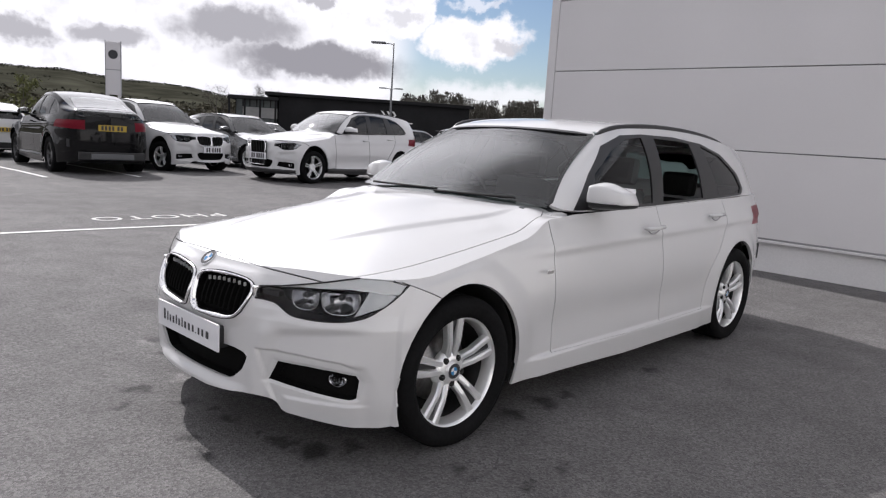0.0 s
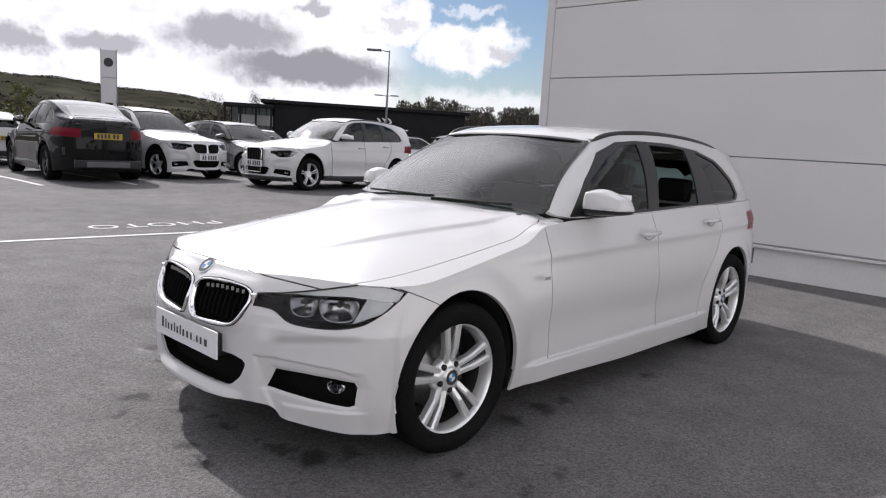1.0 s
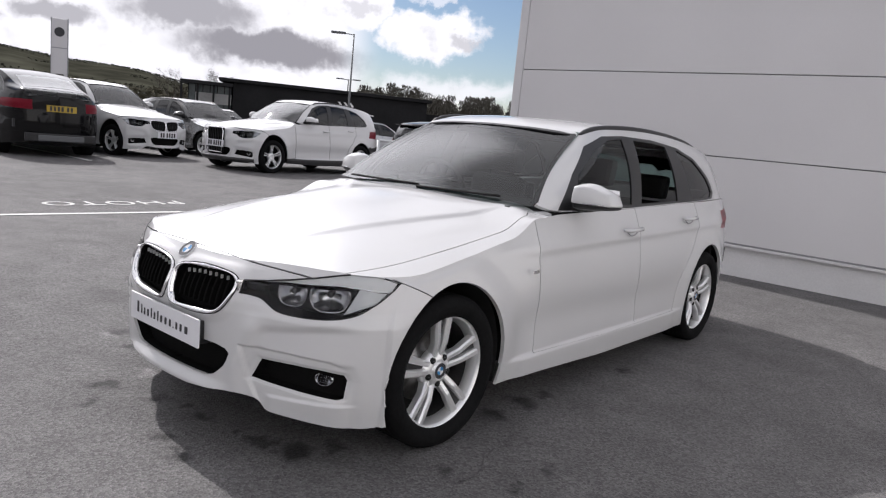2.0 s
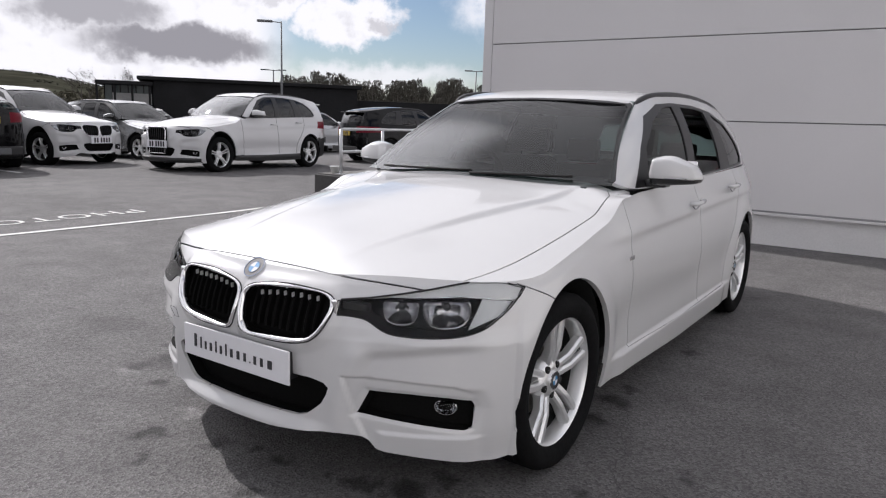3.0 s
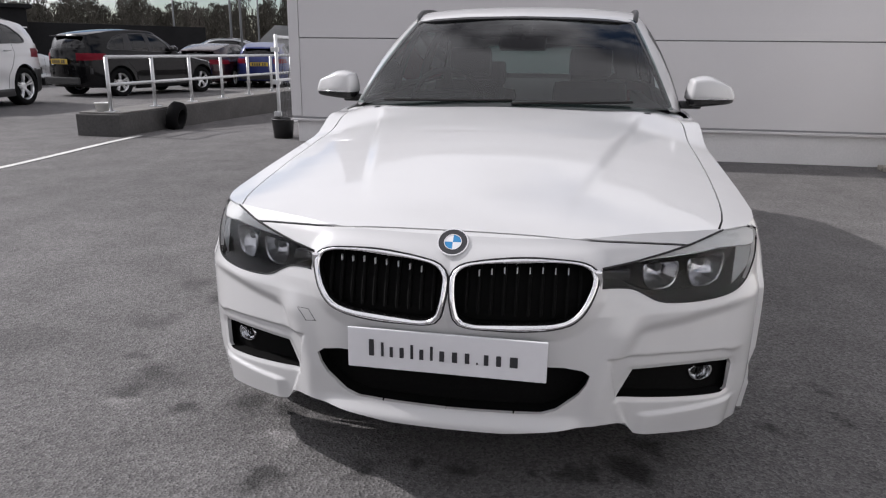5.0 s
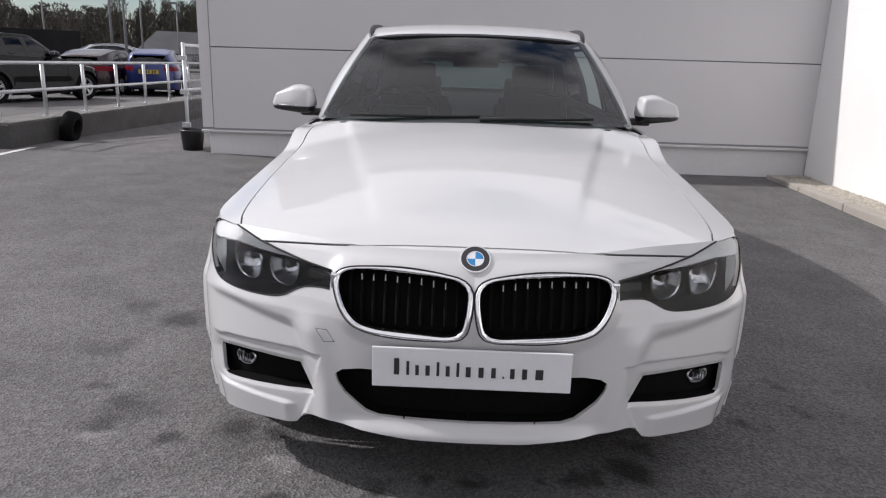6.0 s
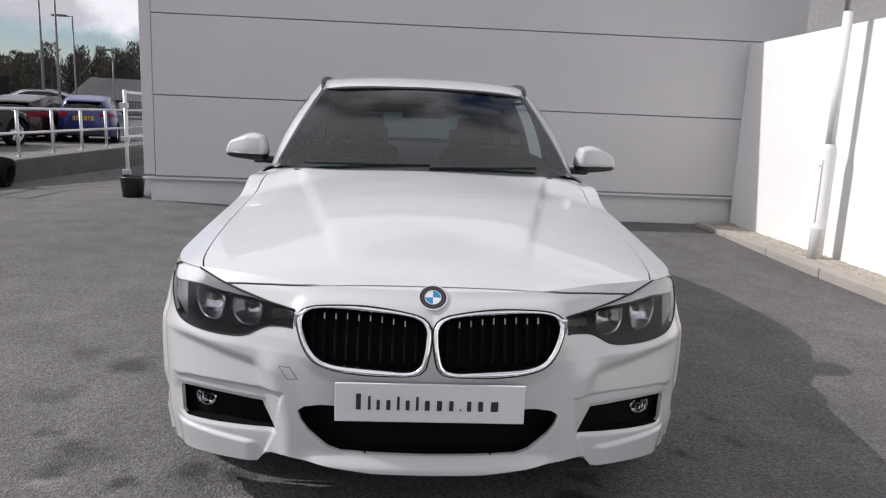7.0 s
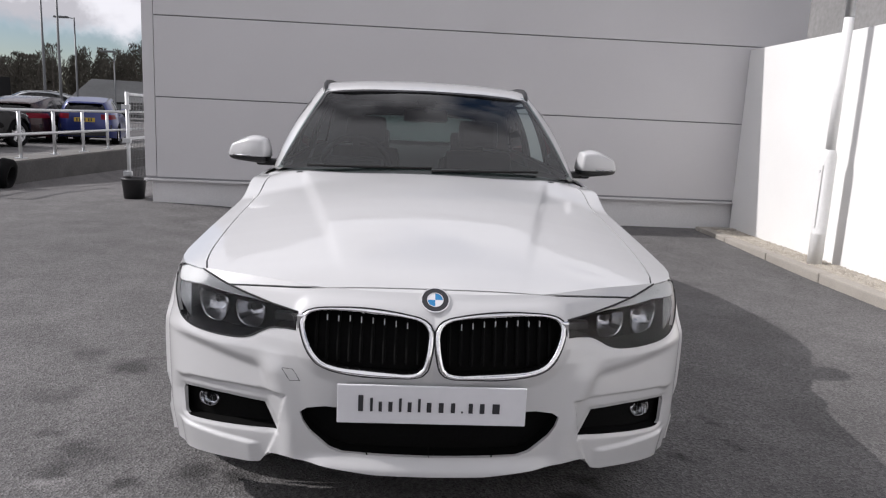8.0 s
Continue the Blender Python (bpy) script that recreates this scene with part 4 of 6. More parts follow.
def make_wheel(parent, r, rim_r, width, at, style="twin"):
    """One wheel under a car; its outer face looks along +x before at is applied."""
    w = width / 2
    hub = new("wheel")
    hub.parent = parent
    hub.matrix_basis = at
    prof = [(rim_r - 0.012, -w * 0.86), (rim_r + 0.012, -w * 0.97), (r - 0.035, -w), (r - 0.012, -w * 0.92), (r, -w * 0.72)]
    for i in range(-2, 3):
        prof += [(r, i * w * 0.3 - 0.012), (r - 0.007, i * w * 0.3 - 0.008), (r - 0.007, i * w * 0.3 + 0.008), (r, i * w * 0.3 + 0.012)] if style == "twin" else []
    prof += [(r, w * 0.72), (r - 0.012, w * 0.92), (r - 0.035, w), (rim_r + 0.035, w * 1.01), (rim_r + 0.012, w * 0.97), (rim_r - 0.012, w * 0.86)]
    part("tyre", lathe(prof, 56 if style == "twin" else 28, "x", True), "tyre", hub, "black rubber tyre")
    mat = "alloy_dark" if style == "dark" else "alloy"
    face = w * 0.78
    rim = lathe([(rim_r - 0.03, -w * 0.8), (rim_r - 0.028, face - 0.05), (rim_r - 0.022, face - 0.012), (rim_r - 0.016, face + 0.002), (rim_r - 0.004, face + 0.006), (rim_r + 0.006, face + 0.010), (rim_r + 0.010, face - 0.004),
                 (rim_r, face - 0.012), (rim_r - 0.006, -w * 0.8)], 56 if style == "twin" else 28, "x", True)
    part("rim", rim, mat, hub, "silver alloy rim")
    # dark alloy here paints the shade deep inside the wheel
    part("barrel", lathe([(rim_r - 0.034, face - 0.055), (rim_r - 0.042, -w * 0.55)], 40), "alloy_dark", hub, "inner barrel, its shade put into a dark colour")
    part("backing", lathe([(rim_r - 0.036, -w * 0.54), (0.02, -w * 0.5)], 28), "liner", hub)
    if style == "twin":
        part("brake_disc", lathe([(0.155, -0.05), (0.155, -0.03), (0.07, -0.03), (0.065, -0.01), (0.01, -0.01)], 36), "disc", hub, "bare steel brake disc")
    n = 5
    for k in range(n):
        a = 2 * math.pi * k / n + math.pi / 2 + 0.05
        bm = bmesh.new()
        for s in (-1, 1):
            k2 = rim_r / 0.235 * (1 if style == "twin" else 0.72)
            at_r = lambda r, x: (x, r * math.cos(a) - s * k2 * (0.016 + 0.095 * (r - 0.057)) * math.sin(a), r * math.sin(a) + s * k2 * (0.016 + 0.095 * (r - 0.057)) * math.cos(a))
            pa, pm, pb = at_r(0.055, face - 0.030), at_r(rim_r * 0.5, face - 0.010), at_r(rim_r - 0.012, face - 0.004)
            add_beam(bm, pa, pm, 0.027 * k2, 0.026 * k2, (1, 0, 0), 0.045, 0.036)
            add_beam(bm, pm, pb, 0.026 * k2, 0.032 * k2, (1, 0, 0), 0.036, 0.036)
        # web sunk between the two bars, its dark colour carrying the recess shade
        k2 = rim_r / 0.235
        ca, sa = math.cos(a), math.sin(a)
        bmesh.ops.recalc_face_normals(bm, faces=bm.faces[:])
        sp = part("spoke", bm, mat, hub, "silver alloy twin spoke")
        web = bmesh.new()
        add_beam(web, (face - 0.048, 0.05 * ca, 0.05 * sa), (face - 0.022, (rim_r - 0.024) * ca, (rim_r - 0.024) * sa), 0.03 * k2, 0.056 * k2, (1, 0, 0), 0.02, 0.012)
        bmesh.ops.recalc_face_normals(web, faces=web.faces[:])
        part("web", web, "alloy_dark", sp, "sunk web, coloured darker for its recess shade")
    k2 = rim_r / 0.235
    part("hub_cover", lathe([(0.082 * k2, face - 0.07), (0.078 * k2, face - 0.040), (0.062 * k2, face - 0.030), (0.052 * k2, face - 0.026), (0.04 * k2, face - 0.022), (0.036 * k2, face - 0.024), (0.001, face - 0.024)], 32), mat, hub)
    if style == "twin":
        for k in range(5):
            a = 2 * math.pi * (k + 0.5) / 5 + math.pi / 2 + 0.05
            part("wheel_bolt", lathe([(0.014, face - 0.05), (0.014, face - 0.0235), (0.001, face - 0.0235)], 8, "x", False, (0, 0.058 * math.cos(a), 0.058 * math.sin(a))), "liner", hub)
        make_roundel(hub, 0.034, Matrix.Translation((face - 0.020, 0, 0)) @ Matrix.Rotation(radians(90), 4, "Z"))
    return hub


SIDE_GLASS = [(1.66, 0.960), (2.0, 0.962), (2.4, 0.967), (3.1, 0.990), (3.66, 1.004), (3.80, 1.012), (3.85, 1.05), (3.775, 1.152), (3.57, 1.282), (3.3, 1.342), (2.9, 1.370), (2.5, 1.371), (2.27, 1.355), (2.06, 1.289), (1.85, 1.140)]
PANE_1 = [(1.80, 0.982), (2.435, 0.985), (2.485, 1.352), (2.40, 1.345), (2.31, 1.334), (2.12, 1.268), (1.90, 1.142)]
PANE_2 = [(2.56, 0.990), (3.10, 1.002), (3.09, 1.339), (2.9, 1.350), (2.63, 1.353)]
PANE_3 = [(3.36, 1.011), (3.76, 1.022), (3.80, 1.056), (3.725, 1.147), (3.53, 1.269), (3.28, 1.326), (3.26, 1.322)]
SCREEN = [(-0.01, 0.985), (0.680, 0.985), (0.698, 1.004), (0.552, 1.334), (0.532, 1.347), (0.3, 1.360), (-0.01, 1.366)]
SCREEN_FRAME = [(-0.02, 0.960), (0.706, 0.960), (0.716, 0.995), (0.567, 1.342), (0.546, 1.357), (0.3, 1.370), (-0.02, 1.376)]
BACK_GLASS = [(-0.01, 1.035), (0.56, 1.035), (0.60, 1.05), (0.50, 1.245), (0.47, 1.262), (-0.01, 1.28)]
DOOR_1 = [(1.392, 0.99), (1.394, 0.78), (1.410, 0.5), (1.415, 0.295)]
DOOR_2 = [(2.455, 0.99), (2.47, 0.7), (2.50, 0.295)]
DOOR_3 = [(3.36, 1.01), (3.38, 0.86), (3.28, 0.70), (3.12, 0.52), (3.06, 0.295)]
DOOR_LOW = [(1.415, 0.297), (2.1, 0.288), (3.06, 0.295)]
BONNET_SEAM = [(0.28, 0.7485), (0.33, 0.7445), (0.41, 0.738), (0.50, 0.7315), (0.58, 0.7245), (0.632, 0.7185)]
WING_LINE = [(0.452, 0.735), (0.52, 0.707), (0.60, 0.672), (0.66, 0.64)]


def make_car(name, label, paint, scale=(1, 1, 1), wheel=(0.325, 0.259, 0.225, "twin"), res=1.0, coupe=0.0, front="twin", hero=False, group="", rear_plate=True, glass="glass_dark", plinth="paint", badge=True):
    """A car with its nose at y = 0, looking along -y, standing on z = 0."""
    car = thing(name, label, "car", group)
    sx, sy, sz = scale
    tr = wheel[0]
    # the arch stays round after scaling, and the hub sits at the tyre's radius
    arch = ARCH * tr / 0.325
    ash = (1 / sy * tr / 0.325, 1 / sz * tr / 0.325)
    hub_z = tr / sz
    fit = Matrix.Diagonal((sx, sy, sz, 1))
    rows, tops = body_wrap(int((520 if hero else 190) * res), int((140 if hero else 52) * res), ash)
    hood = body_hood(tops, 0, 84 if hero else int(44 * res))
    crow, ctop = cabin(int(130 * res), int(24 * res), coupe)
    roof = roof_rows(ctop, int(22 * res))

    def put(nm, bm, mat, lab="", side=0, parent=None, hemmed=0.012, way=None):
        """side 0: both halves in one part; 1: one part on each flank."""
        if hemmed:
            hem(bm, hemmed, way)
        if side == 0:
            mirrored(bm, True)
            bm.transform(fit)
            return [part(nm, bm, mat, parent or car, lab)]
        other = mirrored(bm, False)
        bm.transform(fit)
        other.transform(fit)
        return [part(nm, bm, mat, parent or car, lab), part(nm, other, mat, parent or car, lab)]

    # --- lower skin
    bm = grid_mesh(rows)
    bmesh.ops.recalc_face_normals(bm, faces=bm.faces[:])
    bm.normal_update()
    if sum(f.normal.x * f.calc_center_median().x for f in bm.faces) < 0:
        bmesh.ops.reverse_faces(bm, faces=bm.faces[:])
    layer = bm.faces.layers.int.new("region")
    ring = lambda hub: [(hub + 0.945 * ARCH * ash[0] * math.cos(2 * math.pi * k / 48), hub_z + ARCH * ash[1] * math.sin(2 * math.pi * k / 48)) for k in range(48)]
    flank = lambda c: c.x > 0.55
    cut(bm, ring(HUB_F), (1, 2), flank, 99, layer)
    cut(bm, ring(HUB_R), (1, 2), flank, 99, layer)
    fascia = lambda c: c.y < 0.62
    cut(bm, KIDNEY, (0, 2), fascia, 1, layer)
    cut(bm, LAMP, (0, 2), fascia, 2, layer)
    cut(bm, FOG, (0, 2), fascia, 3, layer)
    cut(bm, INTAKE, (0, 2), fascia, 4, layer)
    gap = 0.0055 if hero else 0.012
    for line in (DOOR_1, DOOR_2, DOOR_3, DOOR_LOW):
        cut(bm, strip(curve2(line, 14) if len(line) > 3 else line, gap if line is not DOOR_LOW else gap * 0.2), (1, 2), lambda c: c.x > 0.6 and c.y > 1, 5, layer)
    cut(bm, strip(BONNET_SEAM, 0.005 if hero else 0.01), (0, 2), lambda c: c.y < 0.4 and c.z > 0.69, 7, layer)
    cut(bm, strip(curve2(WING_LINE, 8), gap * 0.8), (1, 2), lambda c: c.x > 0.7 and c.y < 0.8, 5, layer)
    cut(bm, [(3.90, 0.80), (3.94, 0.925), (4.7, 0.935), (4.7, 0.77)], (1, 2), lambda c: c.x > 0.42 and c.y > 3.8, 6, layer)
    wing_y = lambda z: table(-z, [(-0.735, 0.452), (-0.707, 0.52), (-0.672, 0.60), (-0.64, 0.66)])
    low = lambda y: table(y, [(1.415, 0.297), (2.1, 0.288), (3.06, 0.295)])
    def door3(z):
        return table(z, [(0.295, 3.06), (0.52, 3.12), (0.70, 3.28), (0.86, 3.38), (1.01, 3.36)])
    def kind(f):
        if f[layer]:
            return f[layer]
        c = f.calc_center_median()
        if c.y < 0.42 or (c.y < 0.62 and c.z < 0.64) or (c.y < 0.70 and c.z > 0.6 and c.y < wing_y(c.z)):
            return 10
        if c.y < table(c.z, [(0.295, 1.415), (0.5, 1.410), (0.78, 1.394), (0.99, 1.392)]):
            return 11 if c.z > 0.297 or c.y < 1.0 else 14
        if c.z < low(c.y) and c.y < 3.2:
            return 14
        if c.y < table(c.z, [(0.295, 2.50), (0.7, 2.47), (0.99, 2.455)]):
            return 12
        if c.y < door3(c.z):
            return 13
        if c.y > 3.9 and c.z < 0.60:
            return 17
        return 16 if c.y > 4.46 and c.x < 0.72 else 15
    kinds = {f: kind(f) for f in bm.faces}
    pick = lambda k: take(bm, layer, lambda f: kinds[f] == k)
    low_paint = paint if plinth == "paint" else "trim"
    bumper = put("front_bumper", pick(10), paint, "painted front bumper")[0]
    put("front_wing", pick(11), paint, "", 1, hemmed=0.02)
    doors = put("front_door", pick(12), paint, "", 1) + put("rear_door", pick(13), paint, "", 1)
    put("sill", pick(14), low_paint, "", 1)
    put("rear_quarter", pick(15), paint, "", 1, hemmed=0.02)
    put("tailgate", pick(16), paint)
    put("rear_bumper", pick(17), low_paint if plinth != "paint" else paint)
    g = pick(5)
    for v in g.verts:
        v.co.x -= 0.007
    put("shut_line", g, "gap", "", 1, hemmed=0)
    g = pick(7)
    for v in g.verts:
        v.co += Vector((0, 0.007, -0.003))
    put("bonnet_seam", g, "gap", "", 1, hemmed=0)
    put("tail_lamp", pick(6), "red_lens", "dark red tail lamp", 1)
    # openings in the nose
    from_front = mathutils_bvh(bm)
    def on_nose(x, z):
        hit = from_front.ray_cast(Vector((x, -1, z)), Vector((0, 1, 0)))
        return hit[0] if hit[0] else Vector((x, nose(x), z))
    put("fog_recess", pocket(pick(3), (0, 0.045, 0)), "mesh", "black plastic side inlet", 1, hemmed=0)
    put("lower_grille", pocket(pick(4), (0, 0.06, 0)), "mesh", "black mesh lower grille", 0, hemmed=0)
    lamp_lens = pick(2)
    back = pocket(lamp_lens.copy(), (-0.045, 0.085, 0))
    lens_out = take(lamp_lens, None, lambda f: True)
    lamp_lens.free()
    housing = put("headlamp", back, "lamp_dark", "dark headlamp with clear cover", 1, hemmed=0)
    for i, h in enumerate(housing):
        b2 = lens_out.copy()
        if i:
            b2 = mirrored(b2, False)
        b2.transform(fit)
        part("lamp_cover", b2, "lens", h, "clear curved cover")
        s = 1 if i == 0 else -1
        for cx, cz, rr, wide, tip in ((0.572, 0.646, 0.043, 1.25, 30), (0.702, 0.648, 0.050, 1.42, 42)):
            p = on_nose(cx, cz)
            spot = fit @ Matrix.Translation((s * (p.x - 0.012), p.y + 0.034, p.z)) @ Matrix.Rotation(s * radians(tip), 4, "Z")
            def squared(b):
                for v in b.verts:
                    # a wide rounded square, cut flat above
                    q = math.hypot(v.co.x, v.co.z) / max(1e-6, (abs(v.co.x) ** 2.8 + abs(v.co.z) ** 2.8) ** (1 / 2.8))
                    v.co.x *= q * wide * (1 + 0.12 * v.co.z / rr)
                    v.co.z = min(v.co.z * q * 0.96, rr * 0.70)
                b.transform(spot)
                return b
            bowl = squared(lathe([(rr * 0.99, 0.003), (rr * 0.95, 0.010), (rr * 0.86, 0.024), (rr * 0.68, 0.040), (rr * 0.40, 0.051), (rr * 0.15, 0.055), (0.001, 0.056)], 36, "y"))
            cup_part = part("reflector", bowl, "lamp_bowl" if hero else "alloy_dark", h, "wide chrome reflector" if hero else "")
            if hero:
                rim = squared(lathe([(rr * 0.985, 0.004), (rr * 1.03, -0.002), (rr * 1.07, 0.004)], 36, "y"))
                part("rim", rim, "reflector", cup_part, "thin bright rim")
                # the bulb's hood hangs in the upper half of the cup
                hood_cap = lathe([(0.013, 0.05), (0.013, 0.016), (0.009, 0.012), (0.001, 0.011)], 14, "y")
                hood_cap.transform(spot @ Matrix.Translation((0, 0, rr * 0.30)))
                part("bulb_hood", hood_cap, "alloy_dark", cup_part, "dark bulb hood")
        # pale brow under the upper edge of the cover, and a pale panel at the outer end
        def ribbon(nm, upper, lower, n, deep, mat, lab):
            rb2 = bmesh.new()
            cols = []
            for k in range(n):
                f = k / (n - 1)
                col = []
                for q, dd in ((upper(f), deep[0]), (tuple((a + b) / 2 for a, b in zip(upper(f), lower(f))), deep[1]), (lower(f), deep[2])):
                    p = on_nose(*q)
                    col.append(rb2.verts.new((s * (p.x - 0.006), p.y + dd, p.z)))
                cols.append(col)
            for a, b in zip(cols, cols[1:]):
                for j in range(2):
                    rb2.faces.new((a[j], a[j + 1], b[j + 1], b[j])).smooth = True
            bmesh.ops.recalc_face_normals(rb2, faces=rb2.faces[:])
            rb2.transform(fit)
            part(nm, rb2, mat, h, lab)
        top_of = lambda x: table(x, [(0.399, 0.676), (0.478, 0.685), (0.572, 0.703), (0.641, 0.718), (0.733, 0.741), (0.785, 0.743), (0.821, 0.735), (0.853, 0.719)])
        band = lambda x: table(x, [(0.45, 0.002), (0.54, 0.006), (0.62, 0.019), (0.70, 0.033), (0.77, 0.043), (0.82, 0.044), (0.853, 0.034)])
        ribbon("brow", lambda f: (0.47 + 0.383 * f, top_of(0.47 + 0.383 * f)), lambda f: (0.47 + 0.383 * f, top_of(0.47 + 0.383 * f) - band(0.47 + 0.383 * f)), 14, (0.002, 0.004, 0.010), "plastic_white", "pale brow strip")
        ribbon("side_reflector", lambda f: (0.784 + 0.062 * f, 0.698 - 0.012 * f), lambda f: (0.770 + 0.062 * f, 0.605 + 0.038 * f), 6, (0.014, 0.018, 0.012), "lamp_side", "pale grey side reflector")
        if hero:
            low = [on_nose(0.50 + 0.352 * k / 17, top_of(0.50 + 0.352 * k / 17) - band(0.50 + 0.352 * k / 17)) for k in range(18)]
            lip = tube([(s * (p.x - 0.006), p.y + 0.009, p.z) for p in low], [0.0008] * 4 + [0.0026] * 14, 5)
            lip.transform(fit)
            part("brow_lip", lip, "chrome", h, "bright lower edge of the brow")
            ridge = [on_nose(x, z) for x, z in LAMP[14:] + LAMP[:1]]
            seal = tube([(s * p.x, p.y - 0.0005, p.z) for p in ridge], 0.0032, 5)
            seal.transform(fit)
            part("gasket", seal, "gap", h, "dark seal over the cover")
            edge = [on_nose(x, z) for x, z in curve2(LAMP[1:15], 40)]
            seal = tube([(s * p.x, p.y - 0.0005, p.z) for p in edge], 0.0024, 5)
            seal.transform(fit)
            part("gasket", seal, "gap", h, "thin dark seal under the cover")
        bar = on_nose(0.435, 0.655)
        bm2 = box(-0.045, 0.045, 0.02, 0.05, -0.012, 0.012, 0.005)
        bm2.transform(fit @ Matrix.Translation((s * bar.x, bar.y, bar.z)) @ Matrix.Rotation(s * radians(12), 4, "Z"))
        part("inner_bar", bm2, "trim", h)
    lens_out.free()
    for s in (1, -1):
        p = on_nose(0.712, 0.352)
        fog = lathe([(0.036, 0.05), (0.037, 0.012), (0.034, 0.012), (0.027, 0.018), (0.012, 0.03), (0.001, 0.03)], 24, "y")
        for v in fog.verts:
            v.co.z = min(v.co.z * 0.72, 0.016)
        fog.transform(fit @ Matrix.Translation((s * (p.x - 0.002), p.y + 0.018, p.z)) @ Matrix.Rotation(s * radians(24), 4, "Z"))
        f = part("fog_lamp", fog, "reflector", car, "small oval fog lamp")
        if hero:
            for k in range(5):
                bm2 = box(-0.0012, 0.0012, 0, 0.004, -0.018, 0.012)
                bm2.transform(fit @ Matrix.Translation((s * (p.x - 0.002), p.y + 0.024, p.z)) @ Matrix.Rotation(s * radians(24), 4, "Z") @ Matrix.Translation(((k - 2) * 0.011, 0, 0)))
                part("fluting", bm2, "lens", f)
            glassy = lathe([(0.033, 0.009), (0.02, 0.003), (0.001, 0.001)], 24, "y")
            for v in glassy.verts:
                v.co.z = min(v.co.z * 0.72, 0.016)
            glassy.transform(fit @ Matrix.Translation((s * (p.x - 0.002), p.y + 0.018, p.z)) @ Matrix.Rotation(s * radians(24), 4, "Z"))
            part("fog_lamp_cover", glassy, "lens", f, "clear cover")
    # grilles
    if front == "twin":
        for s in (1, -1):
            hole = pocket(pick(1), (0, 0.05, 0))
            if s < 0:
                hole = mirrored(hole, False)
            hole.transform(fit)
            kid = part("grille", hole, "mesh", car, "black twin grille with bright surround")
            loop = []
            for x, z in KIDNEY + KIDNEY[:1]:
                q = on_nose(x, z)
                loop.append(Vector((s * q.x, q.y - 0.002, q.z)))
            ringm = bmesh.new()
            ringpts = []
            cx, cz = s * 0.19, 0.635
            for v in loop[:-1]:
                d = Vector((v.x - cx, 0, v.z - cz)).normalized()
                ringpts.append([v + d * 0.007 + Vector((0, 0.004, 0)), v + d * 0.005 + Vector((0, -0.005, 0)), v - d * 0.003 + Vector((0, -0.006, 0)), v - d * 0.009 + Vector((0, 0.004, 0)), v - d * 0.010 + Vector((0, 0.02, 0))])
            rv = [[ringm.verts.new(p) for p in r] for r in ringpts]
            for k in range(len(rv)):
                a, b = rv[k], rv[(k + 1) % len(rv)]
                for j in range(4):
                    ringm.faces.new((a[j], a[j + 1], b[j + 1], b[j])).smooth = True
            bmesh.ops.recalc_face_normals(ringm, faces=ringm.faces[:])
            ringm.transform(fit)
            part("surround", ringm, "chrome", kid, "bright chrome surround")
            if hero:
                seal = [v + Vector((v.x - cx, 0, v.z - cz)).normalized() * 0.0085 + Vector((0, 0.002, 0)) for v in loop]
                gasket = tube(seal, 0.0022, 5, False)
                gasket.transform(fit)
                part("gasket", gasket, "gap", kid, "thin dark seal round the surround")
            nsl = 10 if hero else 7
            for k in range(nsl):
                x = 0.045 + (0.345 - 0.045) * k / (nsl - 1)
                zs = [z for x2, z in [(x, 0.55 + 0.18 * j / 90) for j in range(91)] if inside(x2, z, KIDNEY)]
                if not zs:
                    continue
                z0, z1 = min(zs) + 0.006, max(zs) - 0.006
                n = 5
                prof = []
                for j in range(n):
                    z = z0 + (z1 - z0) * j / (n - 1)
                    prof.append((on_nose(x, z).y + (0.026 if hero else 0.014), z))
                sl = bmesh.new()
                front_v = [[sl.verts.new((s * x + hw * f2, y + dy, z)) for y, z in prof] for hw, dy, f2 in ((-0.0045, 0.034, 1), (-0.0045, 0.004, 1), (0.0, 0.0, 1), (0.0045, 0.004, 1), (0.0045, 0.034, 1))]
                for a, b in zip(front_v, front_v[1:]):
                    for j in range(n - 1):
                        sl.faces.new((a[j], b[j], b[j + 1], a[j + 1]))
                bmesh.ops.recalc_face_normals(sl, faces=sl.faces[:])
                sl.transform(fit)
                blade = part("slat", sl, "mesh" if hero else "trim", kid)
                if hero and 0 < k < nsl - 1:
                    # a small bright piece paints the highlight near each slat's upper end
                    z2 = z1 - 0.016
                    tip = box(s * x - 0.0014, s * x + 0.0014, on_nose(x, z2).y + 0.0115, on_nose(x, z2).y + 0.022, z2 - 0.011, z2 + 0.004)
                    tip.transform(fit)
                    part("slat_tip", tip, "alloy", kid, "bright piece drawn as the highlight near the slat's top")
    else:
        # one tall grille with a frame and bars
        put("grille_blank", pick(1), paint, "", 0)
        zt, zb2, hw = 0.715, 0.33, 0.24
        y = -0.012
        gm = box(-hw, hw, y, y + 0.03, zb2, zt, 0.004)
        gm.transform(fit)
        gr = part("grille", gm, "mesh", car, "tall dark grille with bright bars")
        for k in range(9):
            bb = box(-0.004, 0.004, y - 0.008, y, zb2 + 0.02, zt - 0.01)
            bb.transform(fit @ Matrix.Translation((-hw + 2 * hw * (k + 0.5) / 9, 0, 0)))
            part("bar", bb, "alloy_dark", gr)
        fr = bmesh.new()
        cr = [(-hw, y - 0.006, zt - 0.05), (-hw + 0.04, y - 0.006, zt), (hw - 0.04, y - 0.006, zt), (hw, y - 0.006, zt - 0.05), (hw - 0.03, y - 0.006, zb2), (-hw + 0.03, y - 0.006, zb2)]
        add_tube(fr, cr + cr[:1], 0.012, 6)
